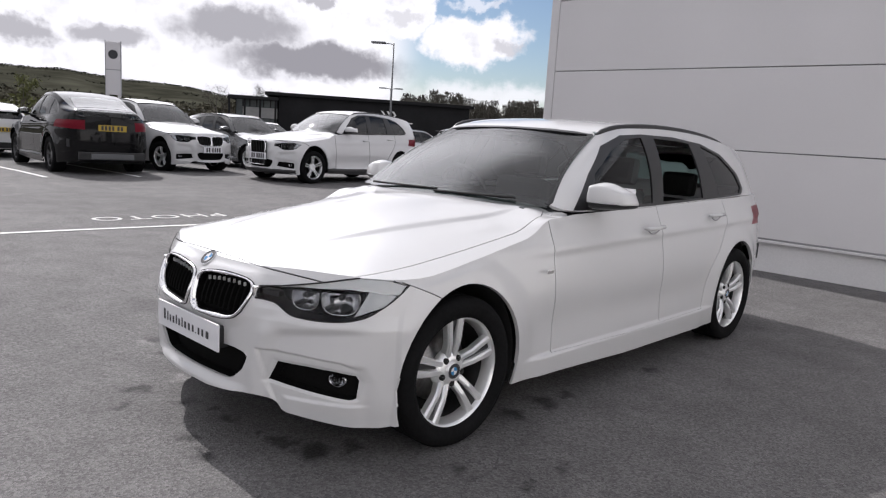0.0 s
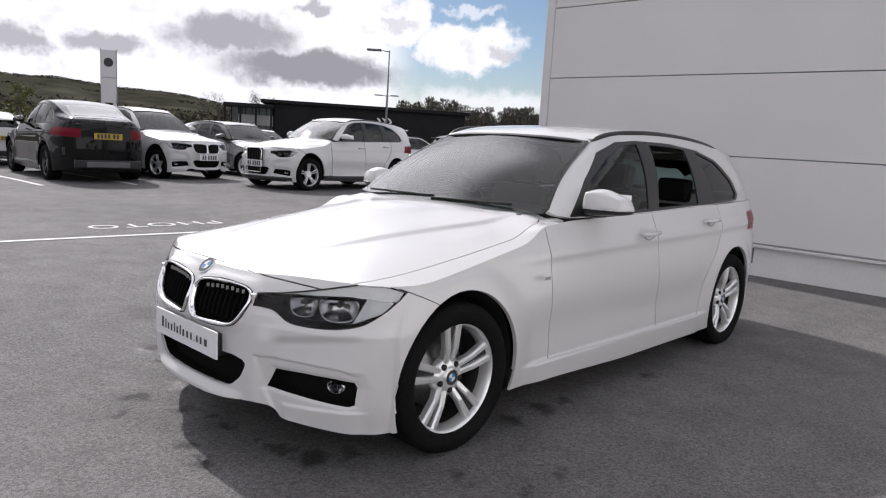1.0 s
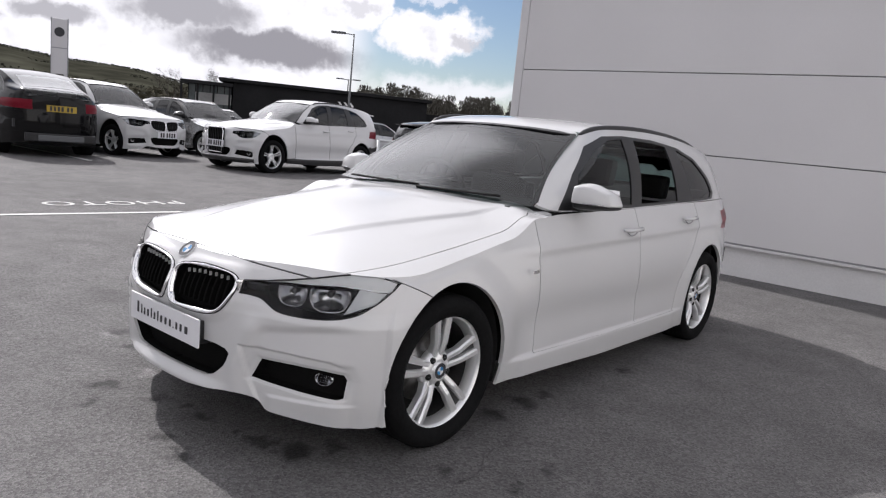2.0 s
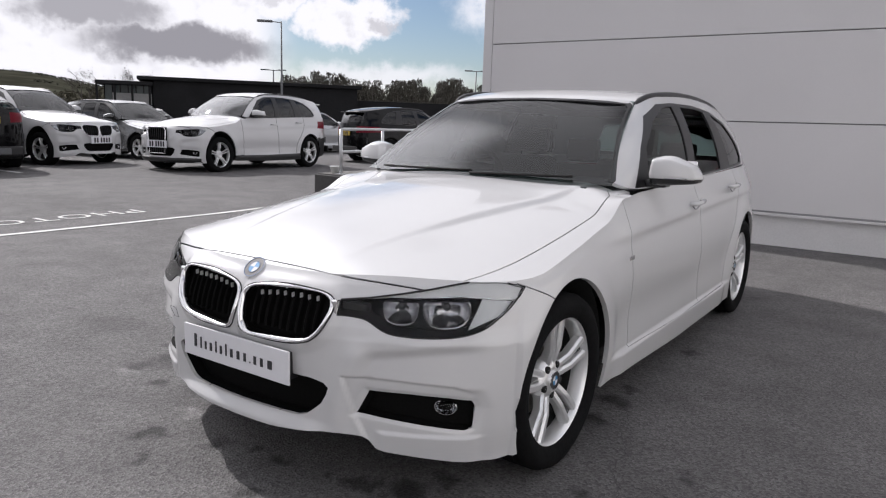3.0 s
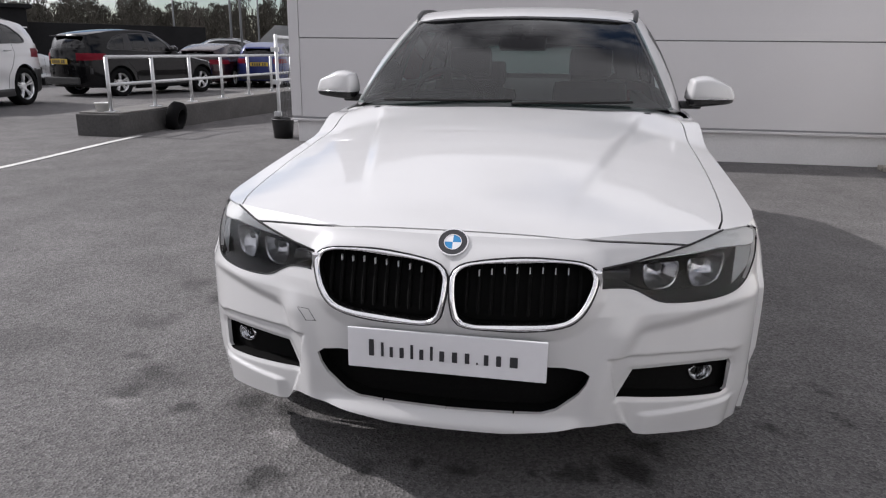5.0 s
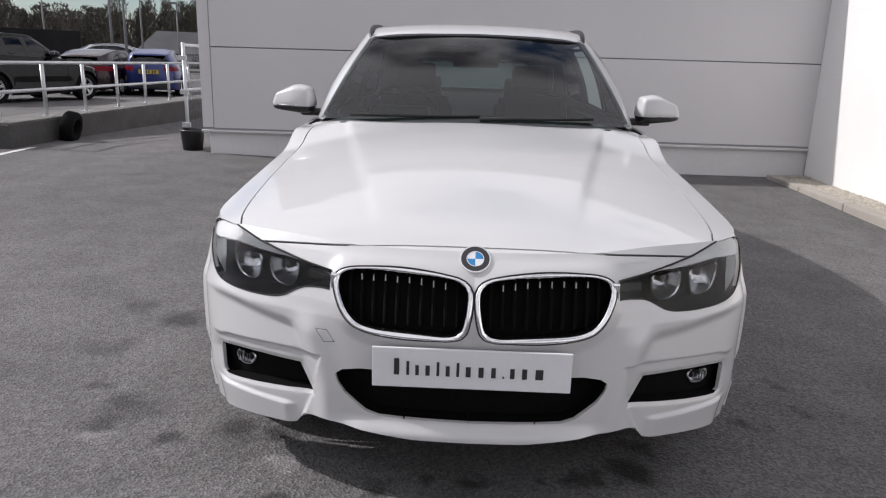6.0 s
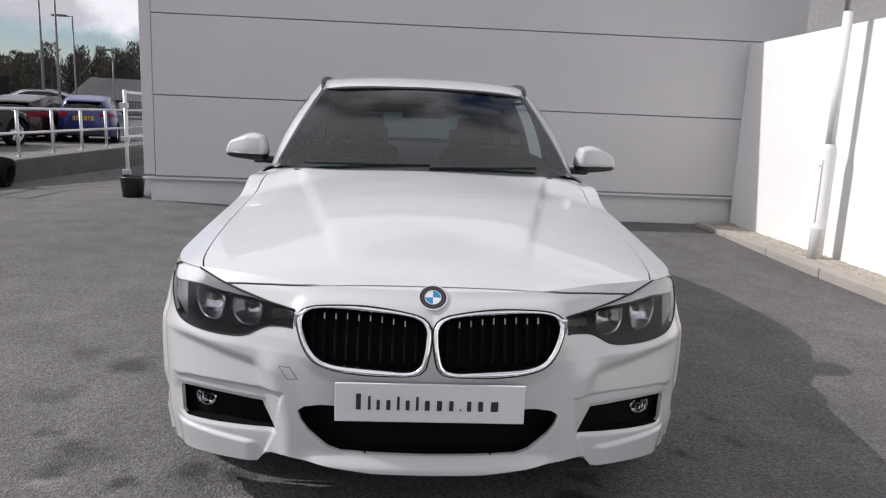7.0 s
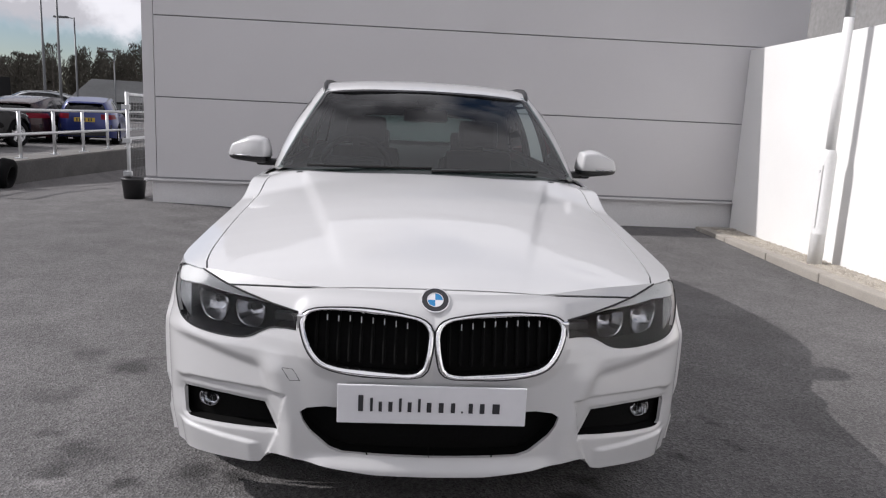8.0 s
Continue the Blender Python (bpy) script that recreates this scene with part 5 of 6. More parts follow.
        fr.transform(fit)
        part("surround", fr, "chrome", gr, "bright frame")
        skirt = bmesh.new()
        cols = []
        for k in range(25):
            x = -0.82 + 1.64 * k / 24
            yy = nose(abs(x))
            cols.append([skirt.verts.new(q) for q in ((x, yy - 0.010, 0.262), (x, yy - 0.024, 0.255), (x, yy - 0.028, 0.215), (x, yy + 0.02, 0.175))])
        for a, b in zip(cols, cols[1:]):
            for j in range(3):
                skirt.faces.new((a[j], a[j + 1], b[j + 1], b[j])).smooth = True
        bmesh.ops.recalc_face_normals(skirt, faces=skirt.faces[:])
        skirt.transform(fit)
        part("skirt", skirt, "trim", car, "dark lower bumper skirt")
    bm.free()
    # --- bonnet
    bm = grid_mesh(hood)
    bmesh.ops.recalc_face_normals(bm, faces=bm.faces[:])
    bm.normal_update()
    if sum(f.normal.z for f in bm.faces) < 0:
        bmesh.ops.reverse_faces(bm, faces=bm.faces[:])
    layer = bm.faces.layers.int.new("region")
    fy = [(p.x, p.y) for p in tops if p.y < 0.50]
    edge_y = lambda x: table(x, fy)
    panel = [(-0.01, 1.395), (0.3, 1.42), (0.55, 1.468), (0.66, 1.50)]
    side = curve2([(0.70, 1.50), (0.738, 1.44), (0.752, 1.3), (0.765, 1.0), (0.768, 0.75), (0.758, 0.5), (0.735, 0.36), (0.72, edge_y(0.72) - 0.004)], 16)
    line = [(-0.01, 0.1305), (0.06, 0.131), (0.13, 0.132), (0.20, 0.1335), (0.27, 0.135), (0.34, 0.1365)]
    cut(bm, strip(line, 0.0055 if hero else 0.01), (0, 1), lambda c: True, 5, layer)
    cut(bm, strip(side, 0.0055 if hero else 0.01), (0, 1), lambda c: True, 5, layer)
    outer = lambda c: c.x > table(c.y, sorted([(y, x) for x, y in side])) and c.y > 0.3
    def hk(f):
        if f[layer]:
            return 5
        c = f.calc_center_median()
        if outer(c):
            return 2
        return 3 if c.y < table(c.x, line) and c.x < 0.32 else 1
    kinds = {f: hk(f) for f in bm.faces}
    put("bonnet", take(bm, layer, lambda f: kinds[f] == 1), paint, "creased painted bonnet", hemmed=0.01)
    put("wing_top", take(bm, layer, lambda f: kinds[f] == 2), paint, "", 1, hemmed=0.006)
    put("nose_edge", take(bm, layer, lambda f: kinds[f] == 3), paint, hemmed=0.006)
    g = take(bm, layer, lambda f: kinds[f] == 5)
    for v in g.verts:
        v.co.z -= 0.008
    put("bonnet_gap", g, "gap", hemmed=0)
    bm.free()
    # --- cabin
    bm = grid_mesh(crow)
    bmesh.ops.recalc_face_normals(bm, faces=bm.faces[:])
    bm.normal_update()
    if sum(f.normal.x * f.calc_center_median().x for f in bm.faces) < 0:
        bmesh.ops.reverse_faces(bm, faces=bm.faces[:])
    layer = bm.faces.layers.int.new("region")
    ahead = lambda c: c.y < 1.4 + (c.z - 1.0) * 1.72 + 0.16 * c.x + 0.16 and c.x < 0.74
    squash = lambda poly: [(y, z - coupe * sstep(2.9, 4.4, y) * max(0, min(1, (z - 0.98) / 0.36))) for y, z in poly]
    cut(bm, SCREEN, (0, 2), ahead, 1, layer)
    cut(bm, SCREEN_FRAME, (0, 2), ahead, 2, layer)
    glassy_side = lambda c: c.x > 0.5 and c.y > 1.5 and c.y < 4.3
    for k, pn in enumerate((PANE_1, PANE_2, PANE_3)):
        cut(bm, squash(pn), (1, 2), glassy_side, 3 + k, layer)
    cut(bm, squash(SIDE_GLASS), (1, 2), glassy_side, 2, layer)
    bgl = [(x, z - coupe * 0.9 * max(0, min(1, (z - 0.98) / 0.36))) for x, z in BACK_GLASS]
    cut(bm, bgl, (0, 2), lambda c: c.y > 3.7, 6, layer)
    kinds = {f: f[layer] for f in bm.faces}
    kk = lambda k: take(bm, layer, lambda f: kinds[f] == k)
    put("cabin_frame", kk(0), paint, "", 0, hemmed=0.02)
    t2 = kk(2)
    put("window_trim", t2, "trim", "black window surround", 0, hemmed=0.012)
    def inner(b, d):
        b.normal_update()
        for v in b.verts:
            v.co -= v.normal * d
        return b
    screen = bmesh.new()
    sheet = []
    for a in range(25):
        v = -0.06 + 1.10 * a / 24
        line = []
        for b in range(33):
            u = -1 + b / 16
            x = u * (0.712 - 0.139 * v)
            base, top = 1.40 + 0.25 * x * x, 2.03 + 0.21 * x * x
            z = 1.0 + (0.375 - 0.07 * x * x) * v
            bow = math.sin(math.pi * min(1, max(0, v)))
            line.append(screen.verts.new((x, base + (top - base) * v - 0.03 * bow + 0.006, z + 0.012 * bow - 0.004)))
        sheet.append(line)
    for p, q in zip(sheet, sheet[1:]):
        for b in range(32):
            screen.faces.new((p[b], p[b + 1], q[b + 1], q[b])).smooth = True
    bmesh.ops.recalc_face_normals(screen, faces=screen.faces[:])
    screen.transform(fit)
    part("windscreen", screen, "screen_glass" if hero else "far_screen", car, "tinted windscreen")
    put("front_window", inner(kk(3), 0.006), "glass" if hero else glass, "", 1, hemmed=0)
    rear_pane = kk(4)
    if not hero:
        put("rear_window", inner(rear_pane, 0.006), glass, "", 1, hemmed=0)
    else:
        # the rear window on the near flank is wound down
        far = mirrored(inner(rear_pane, 0.006), False)
        rear_pane.free()
        far.transform(fit)
        part("rear_window", far, "glass_dark", car)
    put("quarter_window", inner(kk(5), 0.006), "glass_dark", "dark privacy glass", 1, hemmed=0)
    put("back_window", inner(kk(6), 0.005), "glass" if hero else glass, hemmed=0)
    bm.free()
    bm = grid_mesh(roof)
    bmesh.ops.recalc_face_normals(bm, faces=bm.faces[:])
    bm.normal_update()
    if sum(f.normal.z for f in bm.faces) < 0:
        bmesh.ops.reverse_faces(bm, faces=bm.faces[:])
    for f in bm.faces:
        f.smooth = True
    if coupe > 0.08 and front == "coupe":
        # a long sloping back window lies in the tail of the roof
        skin = mathutils_bvh(bm)
        pane_bm = bmesh.new()
        grid = []
        for a in range(13):
            line = []
            for b in range(13):
                y = 3.50 + 0.62 * b / 12
                x = (-0.46 - 0.04 * b / 12) + (0.92 + 0.08 * b / 12) * a / 12
                h = skin.ray_cast(Vector((abs(x), y, 3)), Vector((0, 0, -1)))[0]
                line.append(pane_bm.verts.new((x, y, (h.z if h else 1.1) + 0.004)))
            grid.append(line)
        for p, q in zip(grid, grid[1:]):
            for b in range(12):
                pane_bm.faces.new((p[b], q[b], q[b + 1], p[b + 1])).smooth = True
        bmesh.ops.recalc_face_normals(pane_bm, faces=pane_bm.faces[:])
        pane_bm.transform(fit)
        part("back_window", pane_bm, "far_screen", car, "sloping dark back window")
    put("roof", bm, paint, hemmed=0.01)
    # --- underside and arches
    under = box(-0.70, 0.70, 0.62, 4.30, 0.21, 0.42, 0.02)
    add_box(under, -0.46, 0.46, 0.22, 4.40, 0.275, 0.62)
    under.transform(fit)
    part("underbody", under, "liner", car)
    plan_x = lambda y: table(y, [(0.2, 0.62), (0.3, 0.72), (0.4, 0.79), (0.53, 0.872), (0.66, 0.90), (3.6, 0.89), (3.92, 0.84), (4.15, 0.79), (4.3, 0.72)])
    for s in (1, -1):
        for hub in (HUB_F, HUB_R):
            w = bmesh.new()
            ra, rb = ARCH * ash[0] * 0.95, ARCH * ash[1] * 1.02
            cols = []
            for k in range(21):
                a = -0.3 + (math.pi + 0.6) * k / 20
                y, z = max(hub + ra * math.cos(a), 0.425), hub_z + rb * math.sin(a)
                cols.append([w.verts.new((s * x, y, z)) for x in (plan_x(y) - 0.035, 0.50)])
            for a, b in zip(cols, cols[1:]):
                w.faces.new((a[0], a[1], b[1], b[0])).smooth = True
            w.faces.new([c[1] for c in cols])
            w.transform(fit)
            part("arch_liner", w, "liner", car)
    for s in (1, -1):
        for hub in (HUB_F, HUB_R):
            steer = -2.0 if hero and hub == HUB_F else 0.0
            make_wheel(car, wheel[0], wheel[1], wheel[2], pose(s * ((0.876 if s < 0 else 0.884) * sx - wheel[2] / 2), hub * sy, tr, 0, 0, steer + (0 if s > 0 else 180)), wheel[3])
    # --- mirrors
    for s in (1, -1):
        m = bmesh.new()
        bmesh.ops.create_cube(m, size=2)
        bmesh.ops.subdivide_edges(m, edges=m.edges[:], cuts=9 if hero else 4, use_grid_fill=True)
        for v in m.verts:
            sp = lambda c, p: math.copysign(abs(c) ** p, c)
            # a box drawn well toward a ball
            x, y, z = v.co * 0.36 + v.co.normalized() * 0.64
            taper = 1 - 0.22 * (x * 0.5 + 0.5)
            crown = 1 - 0.42 * max(0.0, (x * 0.5 + 0.5 - 0.25) / 0.75) ** 1.4
            tuck = 0.022 * z * (1 if x > 0 else 0.4)
            v.co = (s * (0.918 + 0.118 * x - max(tuck, 0) * 0.5), 1.80 + 0.025 * x + 0.105 * y * taper - 0.015 * max(z, 0), 1.010 + (0.106 * z * crown if z > 0 else 0.006 * z))
        for f in m.faces:
            f.smooth = True
        m.transform(fit)
        mir = part("door_mirror", m, paint, car, "painted mirror housing")
        tray = bmesh.new()
        bmesh.ops.create_uvsphere(tray, u_segments=20 if hero else 12, v_segments=10 if hero else 6, radius=1)
        for v in tray.verts:
            x, y, z = sp(v.co.x, 0.50), sp(v.co.y, 0.62), sp(v.co.z, 0.6)
            v.co = (0.918 + 0.108 * x, 1.80 + 0.025 * x + 0.097 * y * (1 - 0.11 * (x + 1)), 1.004 + (0.004 * z if z > 0 else 0.026 * z * (1 - 0.35 * x)))
        add_box(tray, 0.775, 0.88, 1.765, 1.85, 0.962, 0.995, 0.012)
        tray.transform(fit @ Matrix.Diagonal((s, 1, 1, 1)))
        part("mirror_foot", tray, "trim", mir, "black mirror foot")
        mg = box(0.85, 0.985, 1.888, 1.894, 1.020, 1.085, 0.002)
        mg.transform(fit @ Matrix.Diagonal((s, 1, 1, 1)))
        part("mirror_glass", mg, "chrome", mir, "mirror glass")
        if hero:
            ind = tube([(s * 0.86 * sx, 1.700, 1.012), (s * 0.92 * sx, 1.704, 1.012), (s * 0.99 * sx, 1.728, 1.012)], 0.003, 6)
            part("indicator", ind, "reflector", mir, "thin clear indicator strip")
    # --- handles
    for d, yy, zz, xx in ((doors[0], 2.33, 0.850, 1), (doors[1], 2.33, 0.850, -1), (doors[2], 3.17, 0.892, 1), (doors[3], 3.17, 0.892, -1)):
        x = 0.876 if yy < 3 else 0.868
        h = tube([(xx * (x - 0.004), yy - 0.10, zz + 0.004), (xx * (x + 0.022), yy - 0.085, zz + 0.004), (xx * (x + 0.030), yy, zz + 0.006), (xx * (x + 0.022), yy + 0.085, zz + 0.008), (xx * (x - 0.004), yy + 0.10, zz + 0.008)], [0.008, 0.012, 0.012, 0.012, 0.008], 8)
        h.transform(fit)
        part("handle", h, paint, d, "painted pull handle")
        if hero:
            # a thin grey arc on the door draws the shade of the handle's cup
            arc = [(xx * (x + 0.004), yy - 0.075 + 0.15 * k / 10, zz - 0.004 - 0.026 * math.sin(math.pi * k / 10)) for k in range(11)]
            arc = [(ax * sx, ay, az) for ax, ay, az in arc]
            part("handle_cup", tube(arc, [0.001] + [0.0035] * 9 + [0.001], 6), "clad_joint", d, "grey arc drawn as the shade in the handle's cup")
    # --- roof rails
    if front != "coupe":
        for s in (1, -1):
            r = bmesh.new()
            pts = [(0.565, 2.10, 1.353), (0.574, 2.16, 1.390), (0.584, 2.28, 1.418), (0.594, 2.5, 1.437), (0.598, 2.8, 1.445), (0.593, 3.2, 1.436), (0.578, 3.6, 1.406), (0.556, 3.92, 1.356)]
            pts = [(s * x, y, z - 0.010 - coupe * sstep(2.9, 4.4, y)) for x, y, z in pts]
            sm = spline(pts, 28)
            # a low blade: flat flanks, rounded crest
            secs = [[r.verts.new(p + Vector((dx, 0, dz))) for dx, dz in ((-0.013, -0.036), (-0.013, -0.006), (-0.006, 0.002), (0.006, 0.002), (0.013, -0.006), (0.013, -0.036))] for p in sm]
            for a, b in zip(secs, secs[1:]):
                for j in range(5):
                    r.faces.new((a[j], a[j + 1], b[j + 1], b[j])).smooth = True
            r.faces.new(secs[0])
            r.faces.new(secs[-1][::-1])
            bmesh.ops.recalc_face_normals(r, faces=r.faces[:])
            r.transform(fit)
            part("roof_rail", r, "trim", car, "black roof rail")
    # --- plates
    if rear_plate:
        pz = 0.765 if front == "coupe" else 0.70
        bm2 = box(-0.26 / sx, 0.26 / sx, 4.615, 4.632, pz, pz + 0.111 / sz, 0.002)
        bm2.transform(fit)
        pl = part("number_plate", bm2, "plate_yellow", car, "yellow rear plate")
        for k in range(6):
            bb = box(-0.02, 0.02, 4.634, 4.637, pz + 0.015, pz + 0.096 / sz)
            bb.transform(fit @ Matrix.Translation(((-0.17 + 0.066 * k + (0.03 if k > 1 else 0)) / sx, 0, 0)))
            part("character_bar", bb, "ink", pl)
    if not hero:
        bm2 = box(-0.26 / sx, 0.26 / sx, -0.03, -0.014, 0.42, 0.42 + 0.111 / sz, 0.002)
        bm2.transform(fit)
        pl = part("number_plate", bm2, "plate_white", car, "white front plate")
        for k in range(6):
            bb = box(-0.02, 0.02, -0.034, -0.031, 0.435, 0.42 + 0.096 / sz)
            bb.transform(fit @ Matrix.Translation(((-0.17 + 0.066 * k + (0.03 if k > 1 else 0)) / sx, 0, 0)))
            part("character_bar", bb, "ink", pl)
    if not hero:
        # dark insert and lower edge at the back
        ins = box(-0.62, 0.62, 4.585, 4.632, 0.285, 0.43, 0.02)
        ins.transform(fit)
        part("rear_insert", ins, "trim", car, "dark lower rear insert")
        sp2 = None if front == "coupe" else box(-0.50, 0.50, 4.28, 4.42, 1.268 - coupe, 1.292 - coupe, 0.01)
        if front == "coupe":
            lip = box(-0.56, 0.56, 4.40, 4.50, 0.985, 1.003, 0.008)
            lip.transform(fit)
            part("boot_lip", lip, paint, car, "gloss boot lip")
            low = box(-0.40, 0.40, 4.60, 4.648, 0.30, 0.40, 0.012)
            low.transform(fit)
            part("skid_plate", low, "lamp_grey", car, "grey lower skid plate")
        if sp2:
            sp2.transform(fit)
            part("roof_spoiler", sp2, paint, car)
    # --- a plain dark cabin floor and seats
    tub = box(-0.74, 0.74, 1.3, 4.35, 0.5, 0.62)
    tub.transform(fit)
    part("cabin_floor", tub, "dash", car)
    for k, (x, y, top) in enumerate(((-0.37, 2.55, 1.07), (0.37, 2.55, 1.07), (-0.37, 3.42, 0.98), (0.37, 3.42, 0.98))):
        st = box(x - 0.23, x + 0.23, y - 0.45, y + 0.08, 0.6, 0.78, 0.05)
        bk = box(-0.22, 0.22, -0.06, 0.06, 0.0, top - 0.74, 0.05)
        bk.transform(Matrix.Translation((x, y + 0.05, 0.72)) @ Matrix.Rotation(radians(-14), 4, "X"))
        hr = box(-0.13, 0.13, -0.04, 0.05, 0.02, 0.19, 0.035)
        hr.transform(Matrix.Translation((x, y + 0.16, top - 0.03)) @ Matrix.Rotation(radians(-10), 4, "X"))
        for b in (st, bk, hr):
            b.transform(fit)
        so = part("seat", st, "seat", car, "dark car seat")
        part("backrest", bk, "seat", so)
        part("headrest", hr, "seat", so)
    return car

# ---- the white estate car ----
def build_hero():
    car = make_car("estate_car", "clean white estate car with black twin grille and silver alloys", "paint_white", (0.962, 1, 1), (0.322, 0.246, 0.225, "twin"), hero=True, rear_plate=False)
    # dealer plate on the nose
    bm = box(-0.261, 0.261, 0.000, 0.008, 0.398, 0.509, 0.003)
    pl = part("dealer_plate", bm, "plate_white", car, "white dealer plate with dark lettering bars")
    # one plain bar for each letter of the name
    widths = [0.024, 0.013, 0.016, 0.020, 0.013, 0.019, 0.013, 0.023, 0.024, 0.021, 0.008, 0.021, 0.023, 0.036]
    tall = [1, 0.85, 0.62, 0.62, 0.85, 0.62, 0.85, 0.62, 0.62, 0.62, 0.12, 0.62, 0.62, 0.62]
    x = -0.206
    for w, h in zip(widths, tall):
        base = 0.434
        top = base + 0.046 * h
        b = box(x + w * 0.14, x + w * 0.70, -0.0025, -0.0005, base, top, 0.0008)
        part("letter_bar", b, "ink", pl)
        x += w + 0.0100
    part("plate_backing", box(-0.24, 0.24, 0.008, 0.06, 0.405, 0.497, 0.004), "trim", car)
    make_roundel(car, 0.041, Matrix.Translation((0, 0.0985, 0.7255)) @ Matrix.Rotation(radians(-46), 4, "X"))
    # bright links between the grille surrounds and the lamps
    for k in (1, -1):
        y = nose(0.39) + lean(0.66) - 0.016
        link = box(0.362, 0.384, y + 0.002, y + 0.03, 0.630, 0.680, 0.006)
        link.transform(Matrix.Diagonal((k, 1, 1, 1)))
        bmesh.ops.recalc_face_normals(link, faces=link.faces[:])
        part("lamp_link", link, "chrome", car, "bright link beside the grille")
    # towing eye cover outline
    for a, b, c, d in ((-0.42, 0.530, -0.392, 0.528), (-0.392, 0.528, -0.37, 0.494), (-0.37, 0.494, -0.40, 0.494), (-0.40, 0.494, -0.42, 0.530)):
        y = nose(0.41) - 0.014
        part("tow_cover_line", tube([(a, y, b), (c, y - 0.004, d)], 0.0007, 5), "gap", car)
    # dark block under the bumper lip, standing in for the shade there
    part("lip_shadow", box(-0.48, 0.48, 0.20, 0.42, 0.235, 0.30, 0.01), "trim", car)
    # wing badges
    for s in (1, -1):
        part("wing_badge", box(s * 0.868 - 0.004, s * 0.868 + 0.004, 1.30, 1.35, 0.694, 0.712, 0.002), "chrome", car, "small bright wing badge")
    # wipers
    for x0, x1 in ((-0.55, 0.02), (0.02, 0.52)):
        pts = [(x0 + (x1 - x0) * k / 8, 1.40 + 0.19 * ((x0 + (x1 - x0) * k / 8)) ** 2 - 0.005 + 0.02 * k / 8, 0.996 + 0.010 * k / 8) for k in range(9)]
        part("wiper", tube(pts, 0.006, 6), "liner", car, "black wiper blade")
    for k in (1, -1):
        part("pillar_foot", box(min(k * 0.652, k * 0.742), max(k * 0.652, k * 0.742), 1.48, 1.63, 0.88, 0.953, 0.03), "paint_white", car, "painted foot of the windscreen pillar")
    part("cowl", box(-0.60, 0.60, 1.44, 1.62, 0.93, 0.965, 0.01), "trim", car)
    # cabin
    dash = box(-0.70, 0.70, 1.56, 1.98, 0.80, 0.975, 0.05)
    part("dashboard", dash, "dash", car, "dark dashboard")
    part("cowling", box(-0.52, -0.22, 1.80, 2.0, 0.93, 1.015, 0.03), "dash", car)
    wheel = bmesh.new()
    ring = [(0.185 * math.cos(a), 0.185 * math.sin(a), 0) for a in (2 * math.pi * k / 32 for k in range(33))]
    add_tube(wheel, ring, 0.015, 8, False)
    for a in (0.2, math.pi - 0.2, -math.pi / 2):
        add_beam(wheel, (0.04 * math.cos(a), 0.04 * math.sin(a), 0), (0.18 * math.cos(a), 0.18 * math.sin(a), 0), 0.05, 0.035, (0, 0, 1), 0.015, 0.015)
    add_lathe(wheel, [(0.07, -0.02), (0.07, 0.01), (0.05, 0.02), (0.001, 0.022)], 20, "z")
    wheel.transform(Matrix.Translation((-0.37, 2.08, 0.945)) @ Matrix.Rotation(radians(-66), 4, "X"))
    part("steering_wheel", wheel, "dash", car, "dark steering wheel")
    mir = box(-0.12, 0.12, 0, 0.03, -0.035, 0.035, 0.014)
    mir.transform(Matrix.Translation((0, 2.10, 1.245)))
    part("interior_mirror", mir, "trim", car, "interior mirror on the windscreen")
    part("mirror_stem", tube([(0, 2.02, 1.325), (0, 2.10, 1.27)], 0.012, 8), "trim", car)
    part("sensor_housing", box(-0.05, 0.05, 2.0, 2.06, 1.29, 1.33, 0.012), "trim", car)
    part("headliner", box(-0.575, 0.575, 2.16, 3.9, 1.310, 1.318), "dash", car)
    for x in (-0.68, 0.68):
        part("door_card", box(x - 0.03, x + 0.03, 1.6, 3.6, 0.6, 0.955, 0.02), "dash", car)
    return car


build_hero()

# ---- parked cars ----
def park(car, x, y, heading):
    a = radians(heading)
    mx, my = x - 2.3 * math.sin(a), y + 2.3 * math.cos(a)
    car.matrix_basis = pose(x, y, ground_height(mx, my) - 0.01, 0, 0, heading)
    return car


def reshape(car, move):
    """Push every part of a car's body, wheels aside, through one smooth bend."""
    todo = [c for c in car.children if not c.name.startswith("wheel")]
    while todo:
        ob = todo.pop()
        todo += list(ob.children)
        if ob.type == "MESH":
            for v in ob.data.vertices:
                v.co = move(v.co)
    return car


def tall_nose(lift, belly):
    """A higher bonnet, fuller flanks and a deeper chin than the estate has."""
    def move(p):
        front = 1 - sstep(0.2, 1.9, p.y)
        z = p.z + lift * front * sstep(0.35, 0.8, p.z) + 0.03 * sstep(0.8, 1.1, p.z) * (1 - front)
        side = sstep(0.9, 1.15, p.z) * (1 - sstep(1.15, 1.6, p.z))
        return Vector((p.x * (1 + belly * side * sstep(1.2, 2.0, p.y)), p.y, z))
    return move


def fastback(p):
    """The roof runs down to a high tail."""
    back = sstep(2.6, 4.5, p.y)
    z = p.z + 0.05 * sstep(0.5, 1.0, p.z) - 0.10 * back * sstep(1.15, 1.45, p.z)
    haunch = sstep(2.9, 3.6, p.y) * sstep(0.7, 0.95, p.z) * (1 - sstep(1.0, 1.25, p.z))
    return Vector((p.x * (1 + 0.03 * haunch), p.y, z))


SUV = (1.08, 1.06, 1.22)
def sized(k, dims, wheel):
    return tuple(round(v * k, 3) for v in dims), (wheel[0] * k, wheel[1] * k, wheel[2] * k, wheel[3])


